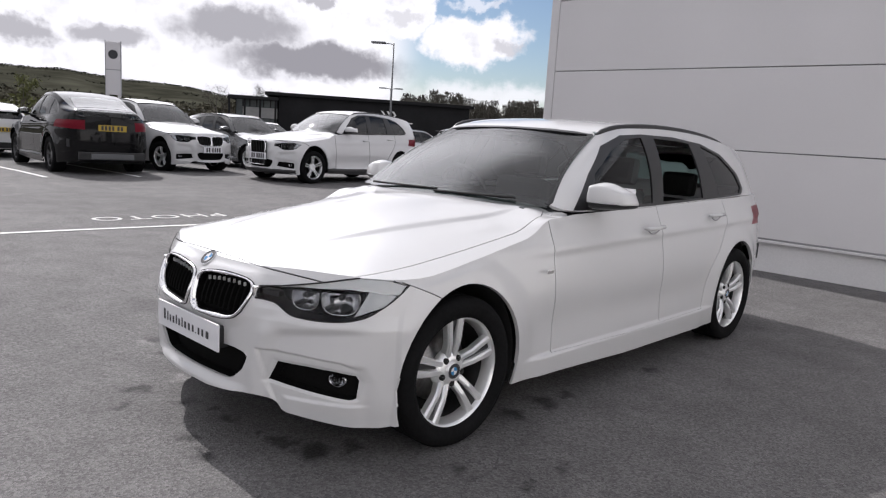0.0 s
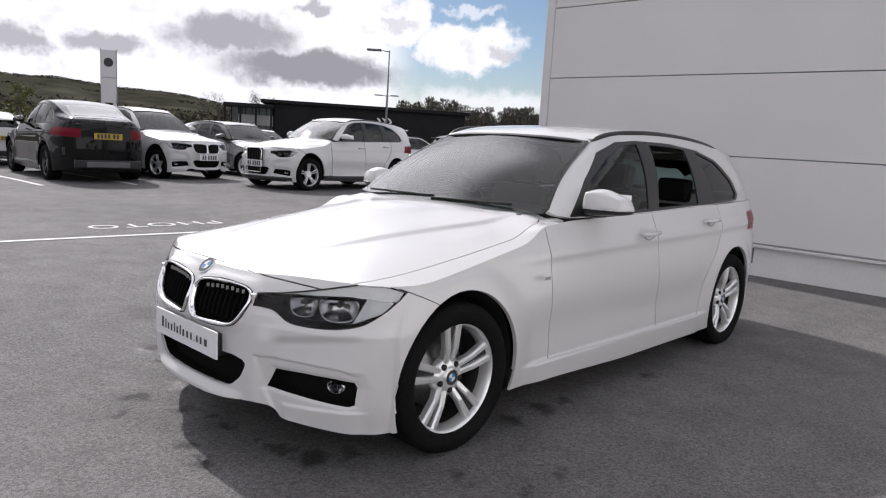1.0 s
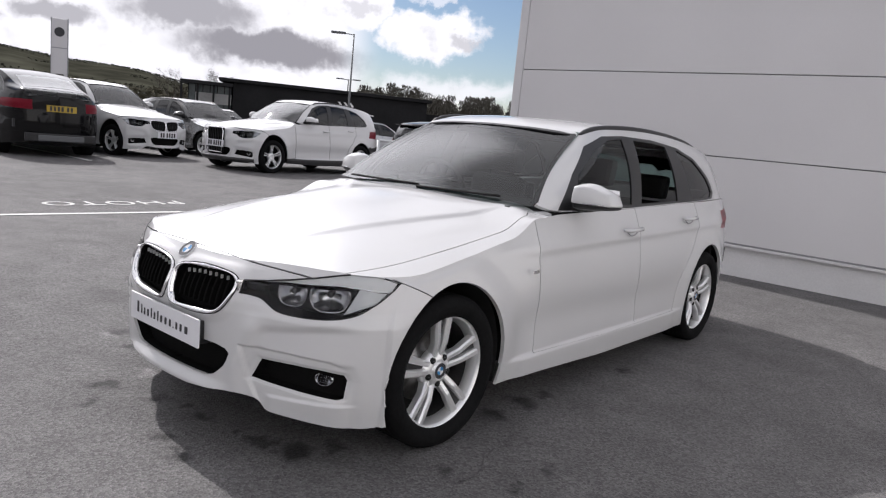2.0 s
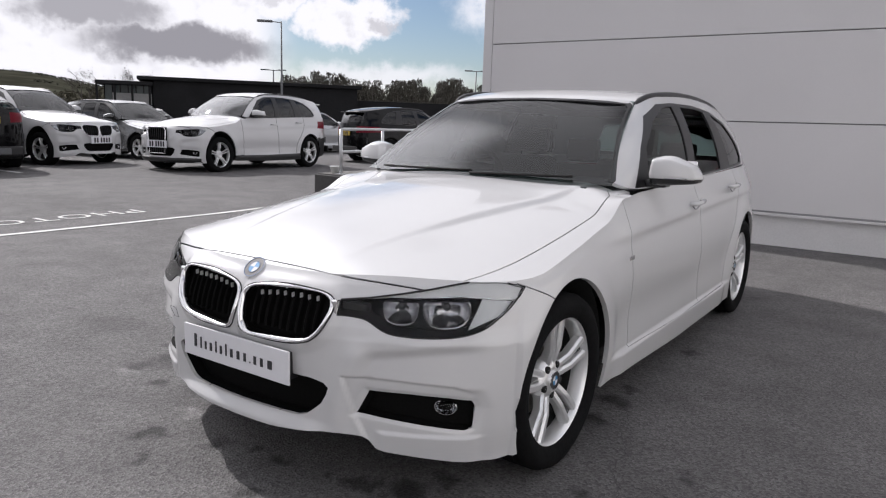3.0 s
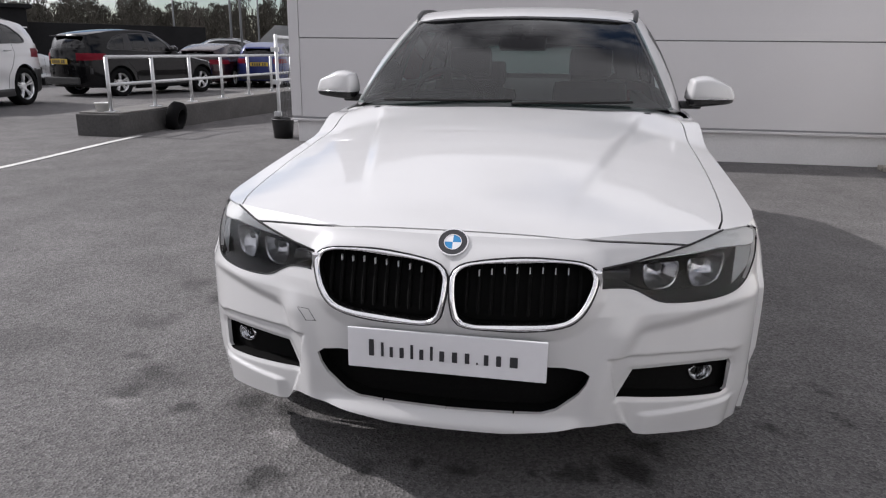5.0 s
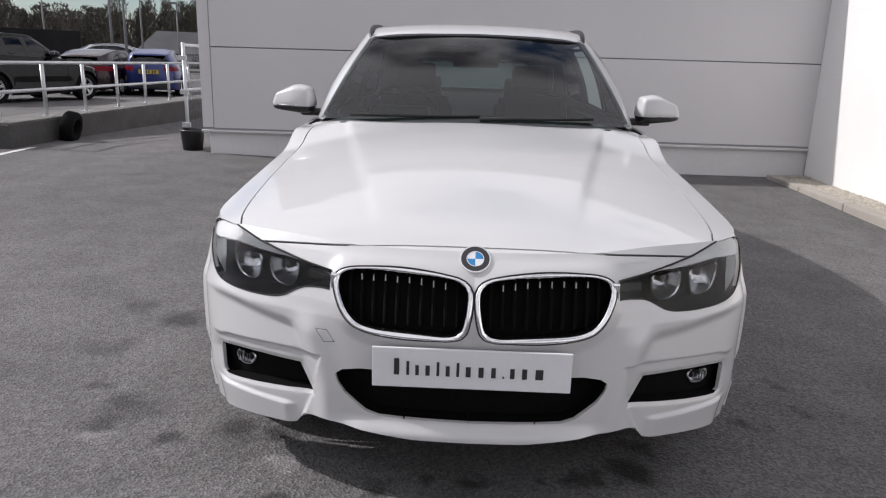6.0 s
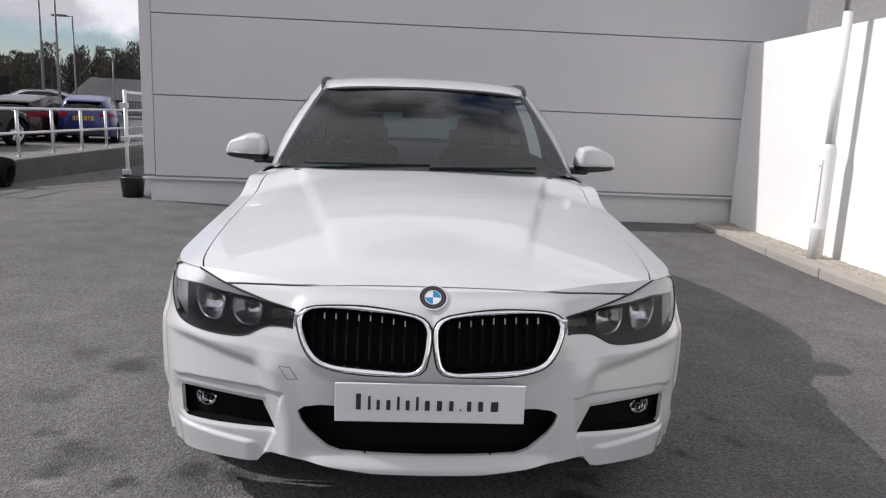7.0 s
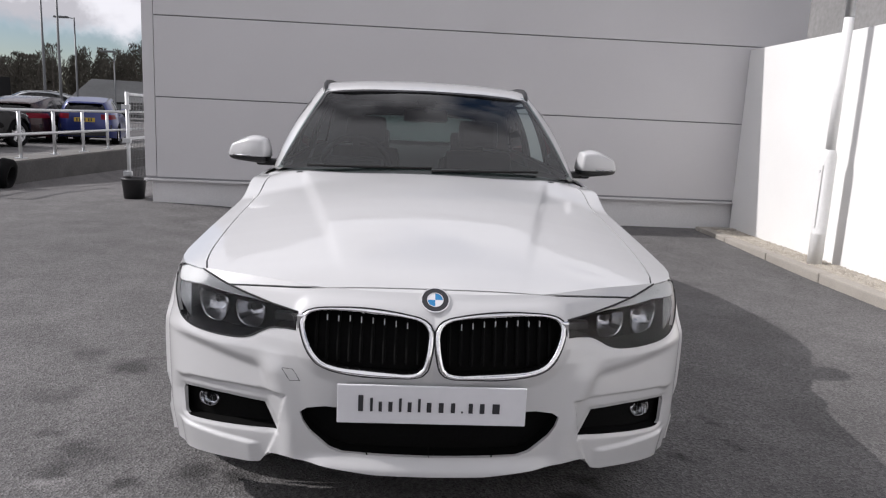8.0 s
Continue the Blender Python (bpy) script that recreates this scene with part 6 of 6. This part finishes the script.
ROW = "cars in the car park"
PLAIN = (0.32, 0.22, 0.21, "plain")
park(reshape(make_car("parked_suv", "large white seven-seat car with tall barred grille and dark windows", "paint_white", *sized(0.9, (1.095, 1.10, 1.215), (0.385, 0.285, 0.27, "plain")), 0.6, front="bars", plinth="trim", group=ROW), tall_nose(0.07, 0.04)), -10.38, 6.69, 7)
park(reshape(make_car("parked_suv", "white off-road car with black twin grille facing out", "paint_white", *sized(0.9, SUV, (0.38, 0.27, 0.26, "plain")), 0.6, group=ROW), tall_nose(0.08, 0.03)), -12.48, 6.77, 102)
park(reshape(make_car("parked_suv", "black coupe-shaped off-road car on dark wheels, seen from behind", "paint_black", *sized(0.943, (1.09, 1.055, 1.18), (0.38, 0.27, 0.28, "dark")), 0.6, coupe=0.15, front="coupe", glass="glass", group=ROW), fastback), -16.56, 4.59, -93)
park(make_car("parked_hatchback", "dark grey compact hatchback parked between two large cars", "paint_grey", (0.97, 0.93, 1.0), (0.31, 0.215, 0.2, "plain"), 0.45, group=ROW), -13.31, 9.44, 96)
park(make_car("parked_suv", "black off-road car with yellow rear plate behind white railings", "paint_black", *sized(0.9, (1.04, 1.0, 1.16), (0.36, 0.25, 0.24, "plain")), 0.5, group=ROW), -10.02, 16.73, 165)
park(make_car("parked_hatchback", "bright blue hatchback with red tail lamps behind railings", "paint_blue", *sized(0.9, (0.98, 0.93, 1.02), PLAIN), 0.5, coupe=0.03, group=ROW), -10.05, 22.11, 196)
park(make_car("parked_saloon", "dark maroon car parked behind railings", "paint_red", (0.98, 0.95, 0.88), (0.30, 0.21, 0.21, "plain"), 0.42, coupe=0.08, group=ROW), -11.11, 22.01, 186)
park(make_car("parked_saloon", "white car with red tail lamps at the end of the row", "paint_white", (0.99, 1.0, 1.0), PLAIN, 0.42, coupe=0.06, group=ROW), -22.76, 4.16, -92)
park(make_car("parked_saloon", "white car far back between other cars", "paint_white", (0.98, 1.0, 0.98), PLAIN, 0.36, group=ROW), -19.51, 13.84, 88)
park(make_car("parked_saloon", "pale silver car in a far row", "paint_silver", (0.98, 1.0, 1.0), PLAIN, 0.36, group=ROW), -16.42, 19.35, 175)
pick_up = park(make_car("parked_pickup", "silver open-backed car with bright roll bars behind", "paint_silver", (0.98, 1.1, 1.08), PLAIN, 0.36, coupe=0.30, group=ROW), -16.13, 24.0, -64)
for k in (0.5, -0.5):
    part("roll_bar", tube([(k, 2.55, 1.30), (k, 2.62, 1.42), (k, 3.0, 1.36), (k, 3.7, 1.0)], 0.035, 8), "chrome", pick_up, "bright roll bar")
part("roll_bar", tube([(-0.5, 2.62, 1.42), (0.5, 2.62, 1.42)], 0.035, 8), "chrome", pick_up, "bright roll bar")


# ---- parapet with railing, gate, tyre ----
def build_parapet():
    wall = thing("parapet_wall", "low dark block wall with pale top beside a sloping lane", "wall", kind="structure")
    x0, x1 = -5.98, -5.37
    part("stretch", box(x0, x1, 6.43, 14.5, -0.9, 0.385, 0.012), "dark_block", wall)
    part("coping", box(x0 + 0.02, x1 - 0.02, 6.48, 14.5, 0.387, 0.405, 0.004), "coping", wall, "worn concrete top")
    rail = thing("railing", "galvanised steel two-bar railing on a low wall", "railing")
    ys = [6.58 + 0.99 * k for k in range(8)]
    for y in ys:
        part("post", tube([(-5.57, y, 0.405), (-5.57, y, 1.085)], 0.025, 10), "steel", rail)
        part("foot_plate", box(-5.63, -5.51, y - 0.06, y + 0.06, 0.405, 0.417), "steel", rail)
    for z in (0.745, 1.085):
        part("bar", tube([(-5.57, ys[0], z), (-5.57, ys[-1] + 0.6, z)], 0.022, 10), "steel", rail)
    # tyre leaning on the wall
    t = thing("old_tyre", "worn black tyre leaning on a low wall", "tyre", at=pose(-5.25, 7.55, 0.275, 0, 12, 8))
    part("carcass", lathe([(0.11, -0.07), (0.13, -0.08), (0.18, -0.08), (0.205, -0.055), (0.205, 0.055), (0.18, 0.08), (0.13, 0.08), (0.11, 0.07)], 32, "x", True), "tyre", t)
    # white bucket on the wall end
    b = thing("white_tub", "small white plastic tub on a wall top", "tub", at=pose(-5.76, 6.67, 0.405))
    part("shell", lathe([(0.001, 0.0), (0.07, 0.0), (0.09, 0.10), (0.095, 0.10), (0.095, 0.11), (0.085, 0.105), (0.066, 0.01), (0.001, 0.01)], 16, "z"), "plastic_white", b)
    # mesh gate by the building corner
    g = thing("mesh_gate", "galvanised mesh gate folded against the building corner", "gate")
    gx, gy = -3.49, 7.05
    for y in (gy, gy + 0.9):
        part("gate_post", tube([(gx, y, -0.05), (gx, y, 1.38)], 0.022, 10), "steel", g)
    for z in (0.26, 0.82, 1.35):
        part("gate_rail", tube([(gx, gy, z), (gx, gy + 0.9, z)], 0.02, 8), "steel", g)
    for k in range(17):
        part("wire", tube([(gx, gy + 0.05 * (k + 1), 0.26), (gx, gy + 0.05 * (k + 1), 1.35)], 0.003, 4), "lamp_grey", g)
    for k in range(9):
        part("wire", tube([(gx, gy, 0.34 + 0.11 * k), (gx, gy + 0.9, 0.34 + 0.11 * k)], 0.003, 4), "lamp_grey", g)
    for z in (0.4, 0.8, 1.2):
        part("hinge", box(gx - 0.05, gx + 0.05, gy - 0.06, gy - 0.02, z - 0.03, z + 0.03, 0.006), "steel", g)
    pot = thing("black_pot", "black plastic drum beside the building corner", "drum", at=pose(-3.39, 6.92, 0.09))
    part("shell", lathe([(0.001, 0.0), (0.115, 0.0), (0.14, 0.24), (0.15, 0.25), (0.145, 0.27), (0.13, 0.26), (0.105, 0.02), (0.001, 0.02)], 24, "z"), "trim", pot)


build_parapet()


# ---- lamp posts, pylon ----
def lamp_post(x, y, top, arm, label, r=0.06, both=False, mat="lamp_grey"):
    lp = thing("street_lamp", label, "street lamp", "lamp columns", at=pose(x, y, ground_height(x, y) - 0.02))
    top -= ground_height(x, y)
    part("column", tube([(0, 0, 0), (0, 0, top * 0.25), (0, 0, top)], [r * 1.3, r, r * 0.6], 10), mat, lp)
    ax, ay = arm
    for s in ((1, -1) if both else (1,)):
        part("arm", tube([(0, 0, top - 0.05), (ax * 0.6 * s, ay * 0.6 * s, top)], r * 0.4, 6), mat, lp)
        hd = box(-0.32, 0.32, -0.11, 0.11, -0.05, 0.04, 0.02)
        hd.transform(Matrix.Translation((ax * 0.75 * s, ay * 0.75 * s, top)) @ Matrix.Rotation(math.atan2(ay, ax), 4, "Z"))
        part("lamp_head", hd, mat, lp, "flat grey lamp head")
    return lp


lamp_post(-21.85, 20.5, 5.31, (-0.7, -0.6), "tall grey lamp column in the car park", 0.05)
lamp_post(-42.87, 39.11, 5.05, (-0.7, -0.6), "grey twin-head lamp column far off", 0.08, True)
lamp_post(-30.71, 50.58, 5.64, (-0.7, -0.5), "grey twin-head lamp column far off", 0.08, True)
lamp_post(-12.15, 23.87, 5.64, (-0.8, -0.3), "tall grey lamp column near the building", 0.05)
lamp_post(-17.09, 32.88, 6.69, (-0.8, 0.2), "tall grey lamp column in the car park", 0.065)
lamp_post(-16.03, 33.8, 5.17, (-0.8, 0.0), "slender grey lamp column in the car park", 0.05)
lamp_post(-14.57, 34.61, 3.75, (-0.4, 0.0), "short grey lamp column in the car park", 0.045)


def build_wall_column():
    lp = thing("lamp_column", "white lamp column with thick sleeved base by the wall", "lamp column", at=pose(3.735, 4.45, 0.062))
    part("base", lathe([(0.001, 0.0), (0.064, 0.0), (0.064, 0.28), (0.066, 0.285), (0.066, 0.30), (0.064, 0.305), (0.064, 1.0), (0.05, 1.05), (0.045, 1.06)], 28, "z"), "post_white", lp, "thick white base")
    part("shaft", tube([(0, 0, 1.0), (0, 0, 2.21)], 0.041, 20), "post_white", lp)
    part("upper_shaft", tube([(0, 0, 2.212), (0, 0, 5.6)], [0.042, 0.034], 20), "steel", lp, "bare grey upper shaft")
    part("access_door", box(-0.0675, -0.062, -0.03, 0.03, 0.35, 0.92, 0.002), "post_white", lp)
    part("lock", lathe([(0.009, -0.071), (0.009, -0.066), (0.001, -0.065)], 10, "x", False, (0, 0, 0.86)), "gap", lp)


build_wall_column()


def build_pylon():
    s = thing("sign_pylon", "tall pale sign pylon on two white legs", "sign")
    m = pose(-42.72, 16.35, -0.27, 0, 0, 62)
    def piece(nm, bm, mat, lab=""):
        bm.transform(m)
        part(nm, bm, mat, s, lab)
    piece("panel", box(-0.42, 0.42, -0.12, 0.12, 2.85, 6.0, 0.02), "clad", "pale panel")
    piece("divider", box(-0.42, 0.42, -0.125, 0.125, 4.32, 4.37), "ink_grey")
    piece("edge", box(-0.45, -0.42, -0.13, 0.13, 2.8, 6.05), "ink_grey")
    piece("edge", box(0.42, 0.45, -0.13, 0.13, 2.8, 6.05), "ink_grey")
    for x in (-0.33, 0.33):
        piece("leg", box(x - 0.09, x + 0.09, -0.1, 0.1, -0.1, 2.85), "clad")
    for sgn in (1, -1):
        disc = lathe([(0.27, 0.0), (0.001, 0.0)], 24, "y", False, (0, -0.127 * sgn, 5.25))
        piece("emblem", disc, "ink", "round dark emblem")


build_pylon()


# ---- far buildings, trees, hills ----
def build_far_buildings():
    b = thing("dark_showroom", "long low dark-clad showroom with glazed corner", "building")
    m = Matrix.Translation((-45.2, 26.15, -0.36)) @ Matrix.Rotation(math.atan2(12.6, 9.2), 4, "Z")
    def piece(nm, bm, mat, lab="", parent=b):
        bm.transform(m)
        return part(nm, bm, mat, parent, lab)
    piece("wall", box(3.0, 17.5, 0, 14, -0.2, 3.9, 0.03), "bldg_dark")
    piece("roof_edge", box(2.0, 17.8, -0.3, 14.3, 3.9, 4.15, 0.04), "bldg_dark")
    piece("lower_wing", box(17.5, 30, 1, 13, -0.2, 3.1, 0.03), "bldg_dark")
    piece("canopy", box(-0.6, 3.0, -0.6, 10, 3.5, 3.75, 0.03), "bldg_dark")
    piece("glazing", box(-0.1, 2.9, 0.3, 9.4, 0.1, 3.5), "shop_glass")
    for x in (-0.5, 0.6, 1.7, 2.8):
        piece("canopy_post", box(x - 0.07, x + 0.07, -0.5, -0.36, -0.2, 3.55), "bldg_dark")
    for k in range(7):
        piece("mullion", box(-0.1 + 0.5 * k - 0.03, -0.1 + 0.5 * k + 0.03, 0.22, 0.3, 0.1, 3.5), "bldg_dark")
    piece("fascia_panel", box(0.4, 2.9, 0.18, 0.22, 2.2, 2.95), "bldg_light", "pale poster panel")
    for k in range(3):
        ch = bmesh.new()
        x = 10.6 + 0.42 * k
        for sgn in (1, -1):
            vs = [ch.verts.new(p) for p in ((x, -0.06, 3.05 + 0.26 * sgn), (x + 0.16, -0.06, 3.05 + 0.26 * sgn), (x + 0.36, -0.06, 3.05), (x + 0.2, -0.06, 3.05))]
            ch.faces.new(vs)
        piece("chevron", ch, "post_white", "white chevron")
    piece("window_band", box(12.5, 16.5, -0.04, 0.0, 0.4, 1.3), "shop_glass")
    low = thing("pale_unit", "long pale industrial unit far off below the hill", "building")
    m2 = Matrix.Translation((-106.15, 38.8, 0.27)) @ Matrix.Rotation(1.10, 4, "Z")
    for nm, bm, mat in (("wall", box(0, 40, 0, 20, 0, 2.2, 0.05), "bldg_light"), ("roof", box(-0.5, 40.5, -0.5, 20, 2.2, 2.75, 0.1), "bldg_grey")):
        bm.transform(m2)
        part(nm, bm, mat, low)
    g = thing("grey_shed", "low shed with dark grey pitched roof before the trees", "building")
    m3 = Matrix.Translation((-25.0, 53.5, 0.22)) @ Matrix.Rotation(0.42, 4, "Z")
    rf = bmesh.new()
    a = [rf.verts.new(p) for p in ((-0.6, -0.6, 1.15), (14.6, -0.6, 1.15), (14.6, 4, 2.9), (1.2, 4, 2.9), (14.6, 9, 1.15), (-0.6, 9, 1.15))]
    rf.faces.new((a[0], a[1], a[2], a[3]))
    rf.faces.new((a[3], a[2], a[4], a[5]))
    rf.faces.new((a[0], a[3], a[5]))
    bmesh.ops.solidify(rf, geom=rf.faces[:], thickness=0.12)
    for nm, bm, mat in (("wall", box(0, 14, 0, 8.4, 0, 1.2), "bldg_dark"), ("roof", rf, "bldg_grey")):
        bm.transform(m3)
        part(nm, bm, mat, g)
    for k in range(4):
        w = box(2 + 3 * k, 3.6 + 3 * k, -0.03, 0.0, 0.5, 1.0)
        w.transform(m3)
        part("window", w, "shop_glass", g)


build_far_buildings()


def build_tree(name, label, x, y, height, spread, leafy, seed, mat, group="", clumps=260):
    rng = random.Random(seed)
    t = thing(name, label, "tree", group, at=pose(x, y, ground_height(x, y) - 0.05))
    height -= ground_height(x, y)
    trunk = bmesh.new()
    tips = []
    def limb(p, d, length, r, depth):
        q = p + d * length
        mid = p + d * length * 0.5 + Vector((rng.uniform(-1, 1), rng.uniform(-1, 1), 0)) * length * 0.06
        add_tube(trunk, [p, mid, q], [r, r * 0.8, r * 0.6], 5, False)
        if depth == 0:
            tips.append((mid, q))
            return
        for _ in range(rng.choice((2, 3, 3))):
            e = (d + Vector((rng.uniform(-1, 1), rng.uniform(-1, 1), rng.uniform(-0.15, 0.6))) * spread).normalized()
            limb(q if rng.random() < 0.7 else mid, e, length * rng.uniform(0.6, 0.85), r * 0.58, depth - 1)
    limb(Vector((0, 0, -0.1)), Vector((rng.uniform(-0.05, 0.05), rng.uniform(-0.05, 0.05), 1)), height * 0.34, height * 0.022, 4)
    top = max(q.z for _, q in tips)
    trunk.transform(Matrix.Scale(height / top, 4))
    part("trunk", trunk, "bark", t)
    crown = bmesh.new()
    k = height / top
    for i in range(clumps):
        a, b = rng.choice(tips)
        c = (a.lerp(b, rng.random()) + Vector((rng.gauss(0, 1), rng.gauss(0, 1), rng.gauss(0, 1))) * height * 0.018) * k
        for _ in range(5 if leafy else 4):
            o = c + Vector((rng.gauss(0, 1), rng.gauss(0, 1), rng.gauss(0, 1))) * height * 0.025
            if leafy:
                u = Vector((rng.uniform(-1, 1), rng.uniform(-1, 1), rng.uniform(-1, 1))).normalized() * height * rng.uniform(0.010, 0.022)
                v = u.orthogonal() * 0.6
                crown.faces.new([crown.verts.new(o + d) for d in (u, v, -u, -v)])
            else:
                u = Vector((rng.uniform(-1, 1), rng.uniform(-1, 1), rng.uniform(-0.2, 1))).normalized() * height * rng.uniform(0.03, 0.06)
                v = u.orthogonal().normalized() * height * 0.0016
                crown.faces.new([crown.verts.new(o + d) for d in (v, u, -v)])
    part("crown", crown, mat, t)
    return t


build_tree("bare_tree", "bare tree with fine twigs beyond the parked cars", -48.86, 26.9, 4.2, 0.8, False, 5, "twig", "trees")
build_tree("bare_tree", "bare tree with fine twigs beyond the showroom", -86.25, 53.74, 6.54, 0.8, False, 11, "twig", "trees")
build_tree("bare_tree", "bare round tree above a dark showroom roof", -56.18, 36.44, 5.08, 0.8, False, 17, "twig", "trees", 420)
build_tree("young_tree", "small tree with yellow-green spring leaves", -45.61, 11.91, 3.41, 0.35, True, 8, "leaf_young", "trees", 200)
build_tree("bare_tree", "bare round tree at the edge of the wood", -44.0, 75.67, 5.9, 0.8, False, 21, "twig", "trees")


def build_woods():
    """A belt of mixed spring trees along the back of the site."""
    rng = random.Random(12)
    trunk, crown = bmesh.new(), bmesh.new()
    for i in range(150):
        f = i / 149
        ang = math.radians(47 - 31 * f + rng.uniform(-0.6, 0.6))
        d = rng.uniform(104, 124)
        x, y = 2 - d * math.sin(ang), -1.5 + d * math.cos(ang)
        h = (6.75 + 2.0 * sstep(0.5, 1.0, f)) * rng.uniform(0.78, 1.16)
        add_tube(trunk, [(x, y, -1.2), (x + rng.uniform(-0.3, 0.3), y, h * 0.5), (x + rng.uniform(-0.4, 0.4), y, h * 0.95)], [0.16, 0.1, 0.03], 5, False)
        w = rng.uniform(1.1, 2.0)
        tone = rng.random()
        for k in range(760):
            z = h * (0.02 + 0.98 * rng.random() ** 1.1)
            rr = w * (1.1 - 0.75 * (z / h)) * math.sqrt(rng.random()) * 1.4
            a = rng.uniform(0, 6.283)
            o = Vector((x + rr * math.cos(a), y + rr * math.sin(a), z))
            u = Vector((rng.uniform(-0.6, 0.6), rng.uniform(-0.6, 0.6), rng.uniform(0.2, 1))).normalized() * rng.uniform(0.16, 0.46)
            v = u.orthogonal().normalized() * rng.uniform(0.02, 0.075)
            crown.faces.new([crown.verts.new(o + q) for q in (u, v, -u, -v)])
    t = thing("woodland", "belt of bare and budding spring trees behind the site", "woodland", kind="stuff")
    part("trunks", trunk, "bark", t)
    part("crowns", crown, "leaf", t)


build_woods()


def build_scrub():
    """Rough bushes along the far edge of the car park."""
    rng = random.Random(29)
    for nm, lab, mat, a0, a1, d0, d1, h0, h1, num in (("boundary_scrub", "tangled brown and green scrub along the site boundary", "scrub", 57, 84, 66, 84, 1.0, 3.2, 9000), ("spring_bushes", "patches of yellow-green bushes in the scrub", "leaf_young", 66, 84, 62, 66, 0.8, 2.2, 1500)):
        bm = bmesh.new()
        for i in range(num):
            ang = math.radians(rng.uniform(a0, a1))
            d = rng.uniform(d0, d1)
            lump = 0.5 + 0.5 * noise.noise(Vector((math.degrees(ang) * 0.7, d * 0.1, 3)))
            z = -0.3 + (1.0 + h0 + (h1 - h0) * lump) * rng.random() ** 0.8
            o = Vector((2.8 - d * math.sin(ang), -1.5 + d * math.cos(ang), z))
            u = Vector((rng.uniform(-1, 1), rng.uniform(-1, 1), rng.uniform(-0.4, 1))).normalized() * rng.uniform(0.12, 0.38)
            v = u.orthogonal().normalized() * rng.uniform(0.03, 0.16)
            bm.faces.new([bm.verts.new(o + q) for q in (u, v, -u, -v)])
        tagged(link_mesh(nm, bm, mat), lab, "bushes", kind="stuff")


build_scrub()


def build_hills():
    bm = bmesh.new()
    rng = random.Random(3)
    prof = [(-30, 8), (0, 6), (40, 6), (52, 9), (57, 16), (59.7, 23.8), (61.5, 29), (63.4, 33.5), (65.8, 35.7), (68, 36.5), (70, 39), (72, 42), (74, 41), (78, 42), (86, 38), (100, 26)]
    cols = []
    for k in range(140):
        ang = -20 + 130 * k / 139
        h = table(ang, prof)
        a = math.radians(ang)
        col = []
        for d, f in ((420, 0.0), (520, 0.16), (640, 0.42), (760, 0.7), (860, 0.92), (900, 1.0), (1000, 1.0), (1300, 0.4)):
            z = 3 + (h * 1.09) * f + (noise.noise(Vector((ang * 0.3, d * 0.01, 0))) * 2.4 if f > 0.1 else 0)
            col.append(bm.verts.new((2 - d * math.sin(a), -1.5 + d * math.cos(a), z)))
        cols.append(col)
    for a, b in zip(cols, cols[1:]):
        for j in range(7):
            bm.faces.new((a[j], b[j], b[j + 1], a[j + 1])).smooth = True
    bmesh.ops.recalc_face_normals(bm, faces=bm.faces[:])
    tagged(link_mesh("backdrop", bm, "hill"), "distant green wooded hillside", "hill", kind="structure")
    # hedges and copses on the slope
    cop = bmesh.new()
    for i in range(6000):
        ang = rng.uniform(40, 100)
        h = table(ang, prof)
        row = rng.choice((0.3, 0.62, 0.92, 1.0, 1.0, 1.0)) + rng.gauss(0, 0.022)
        d = table(row, [(0.0, 420), (0.16, 520), (0.42, 640), (0.7, 760), (0.92, 860), (1.0, 905)])
        a = math.radians(ang)
        if noise.noise(Vector((ang * 0.5, row * 4, 7))) < -0.15 and row < 0.95:
            continue
        z = 3 + h * 1.09 * min(row, 1)
        o = Vector((2 - d * math.sin(a), -1.5 + d * math.cos(a), z))
        s = rng.uniform(0.5, 1.5)
        vs = [cop.verts.new(o + Vector((rng.uniform(-1, 1) * s * 1.6, rng.uniform(-1, 1) * s, rng.uniform(-0.3, 1.6) * s))) for _ in range(5)]
        for q in ((0, 1, 2), (0, 2, 3), (0, 3, 4), (1, 2, 4)):
            cop.faces.new([vs[j] for j in q])
    tagged(link_mesh("hedgerows", cop, "hedge"), "dark hedgerows and copses on the hillside", "hedge", kind="stuff")


build_hills()
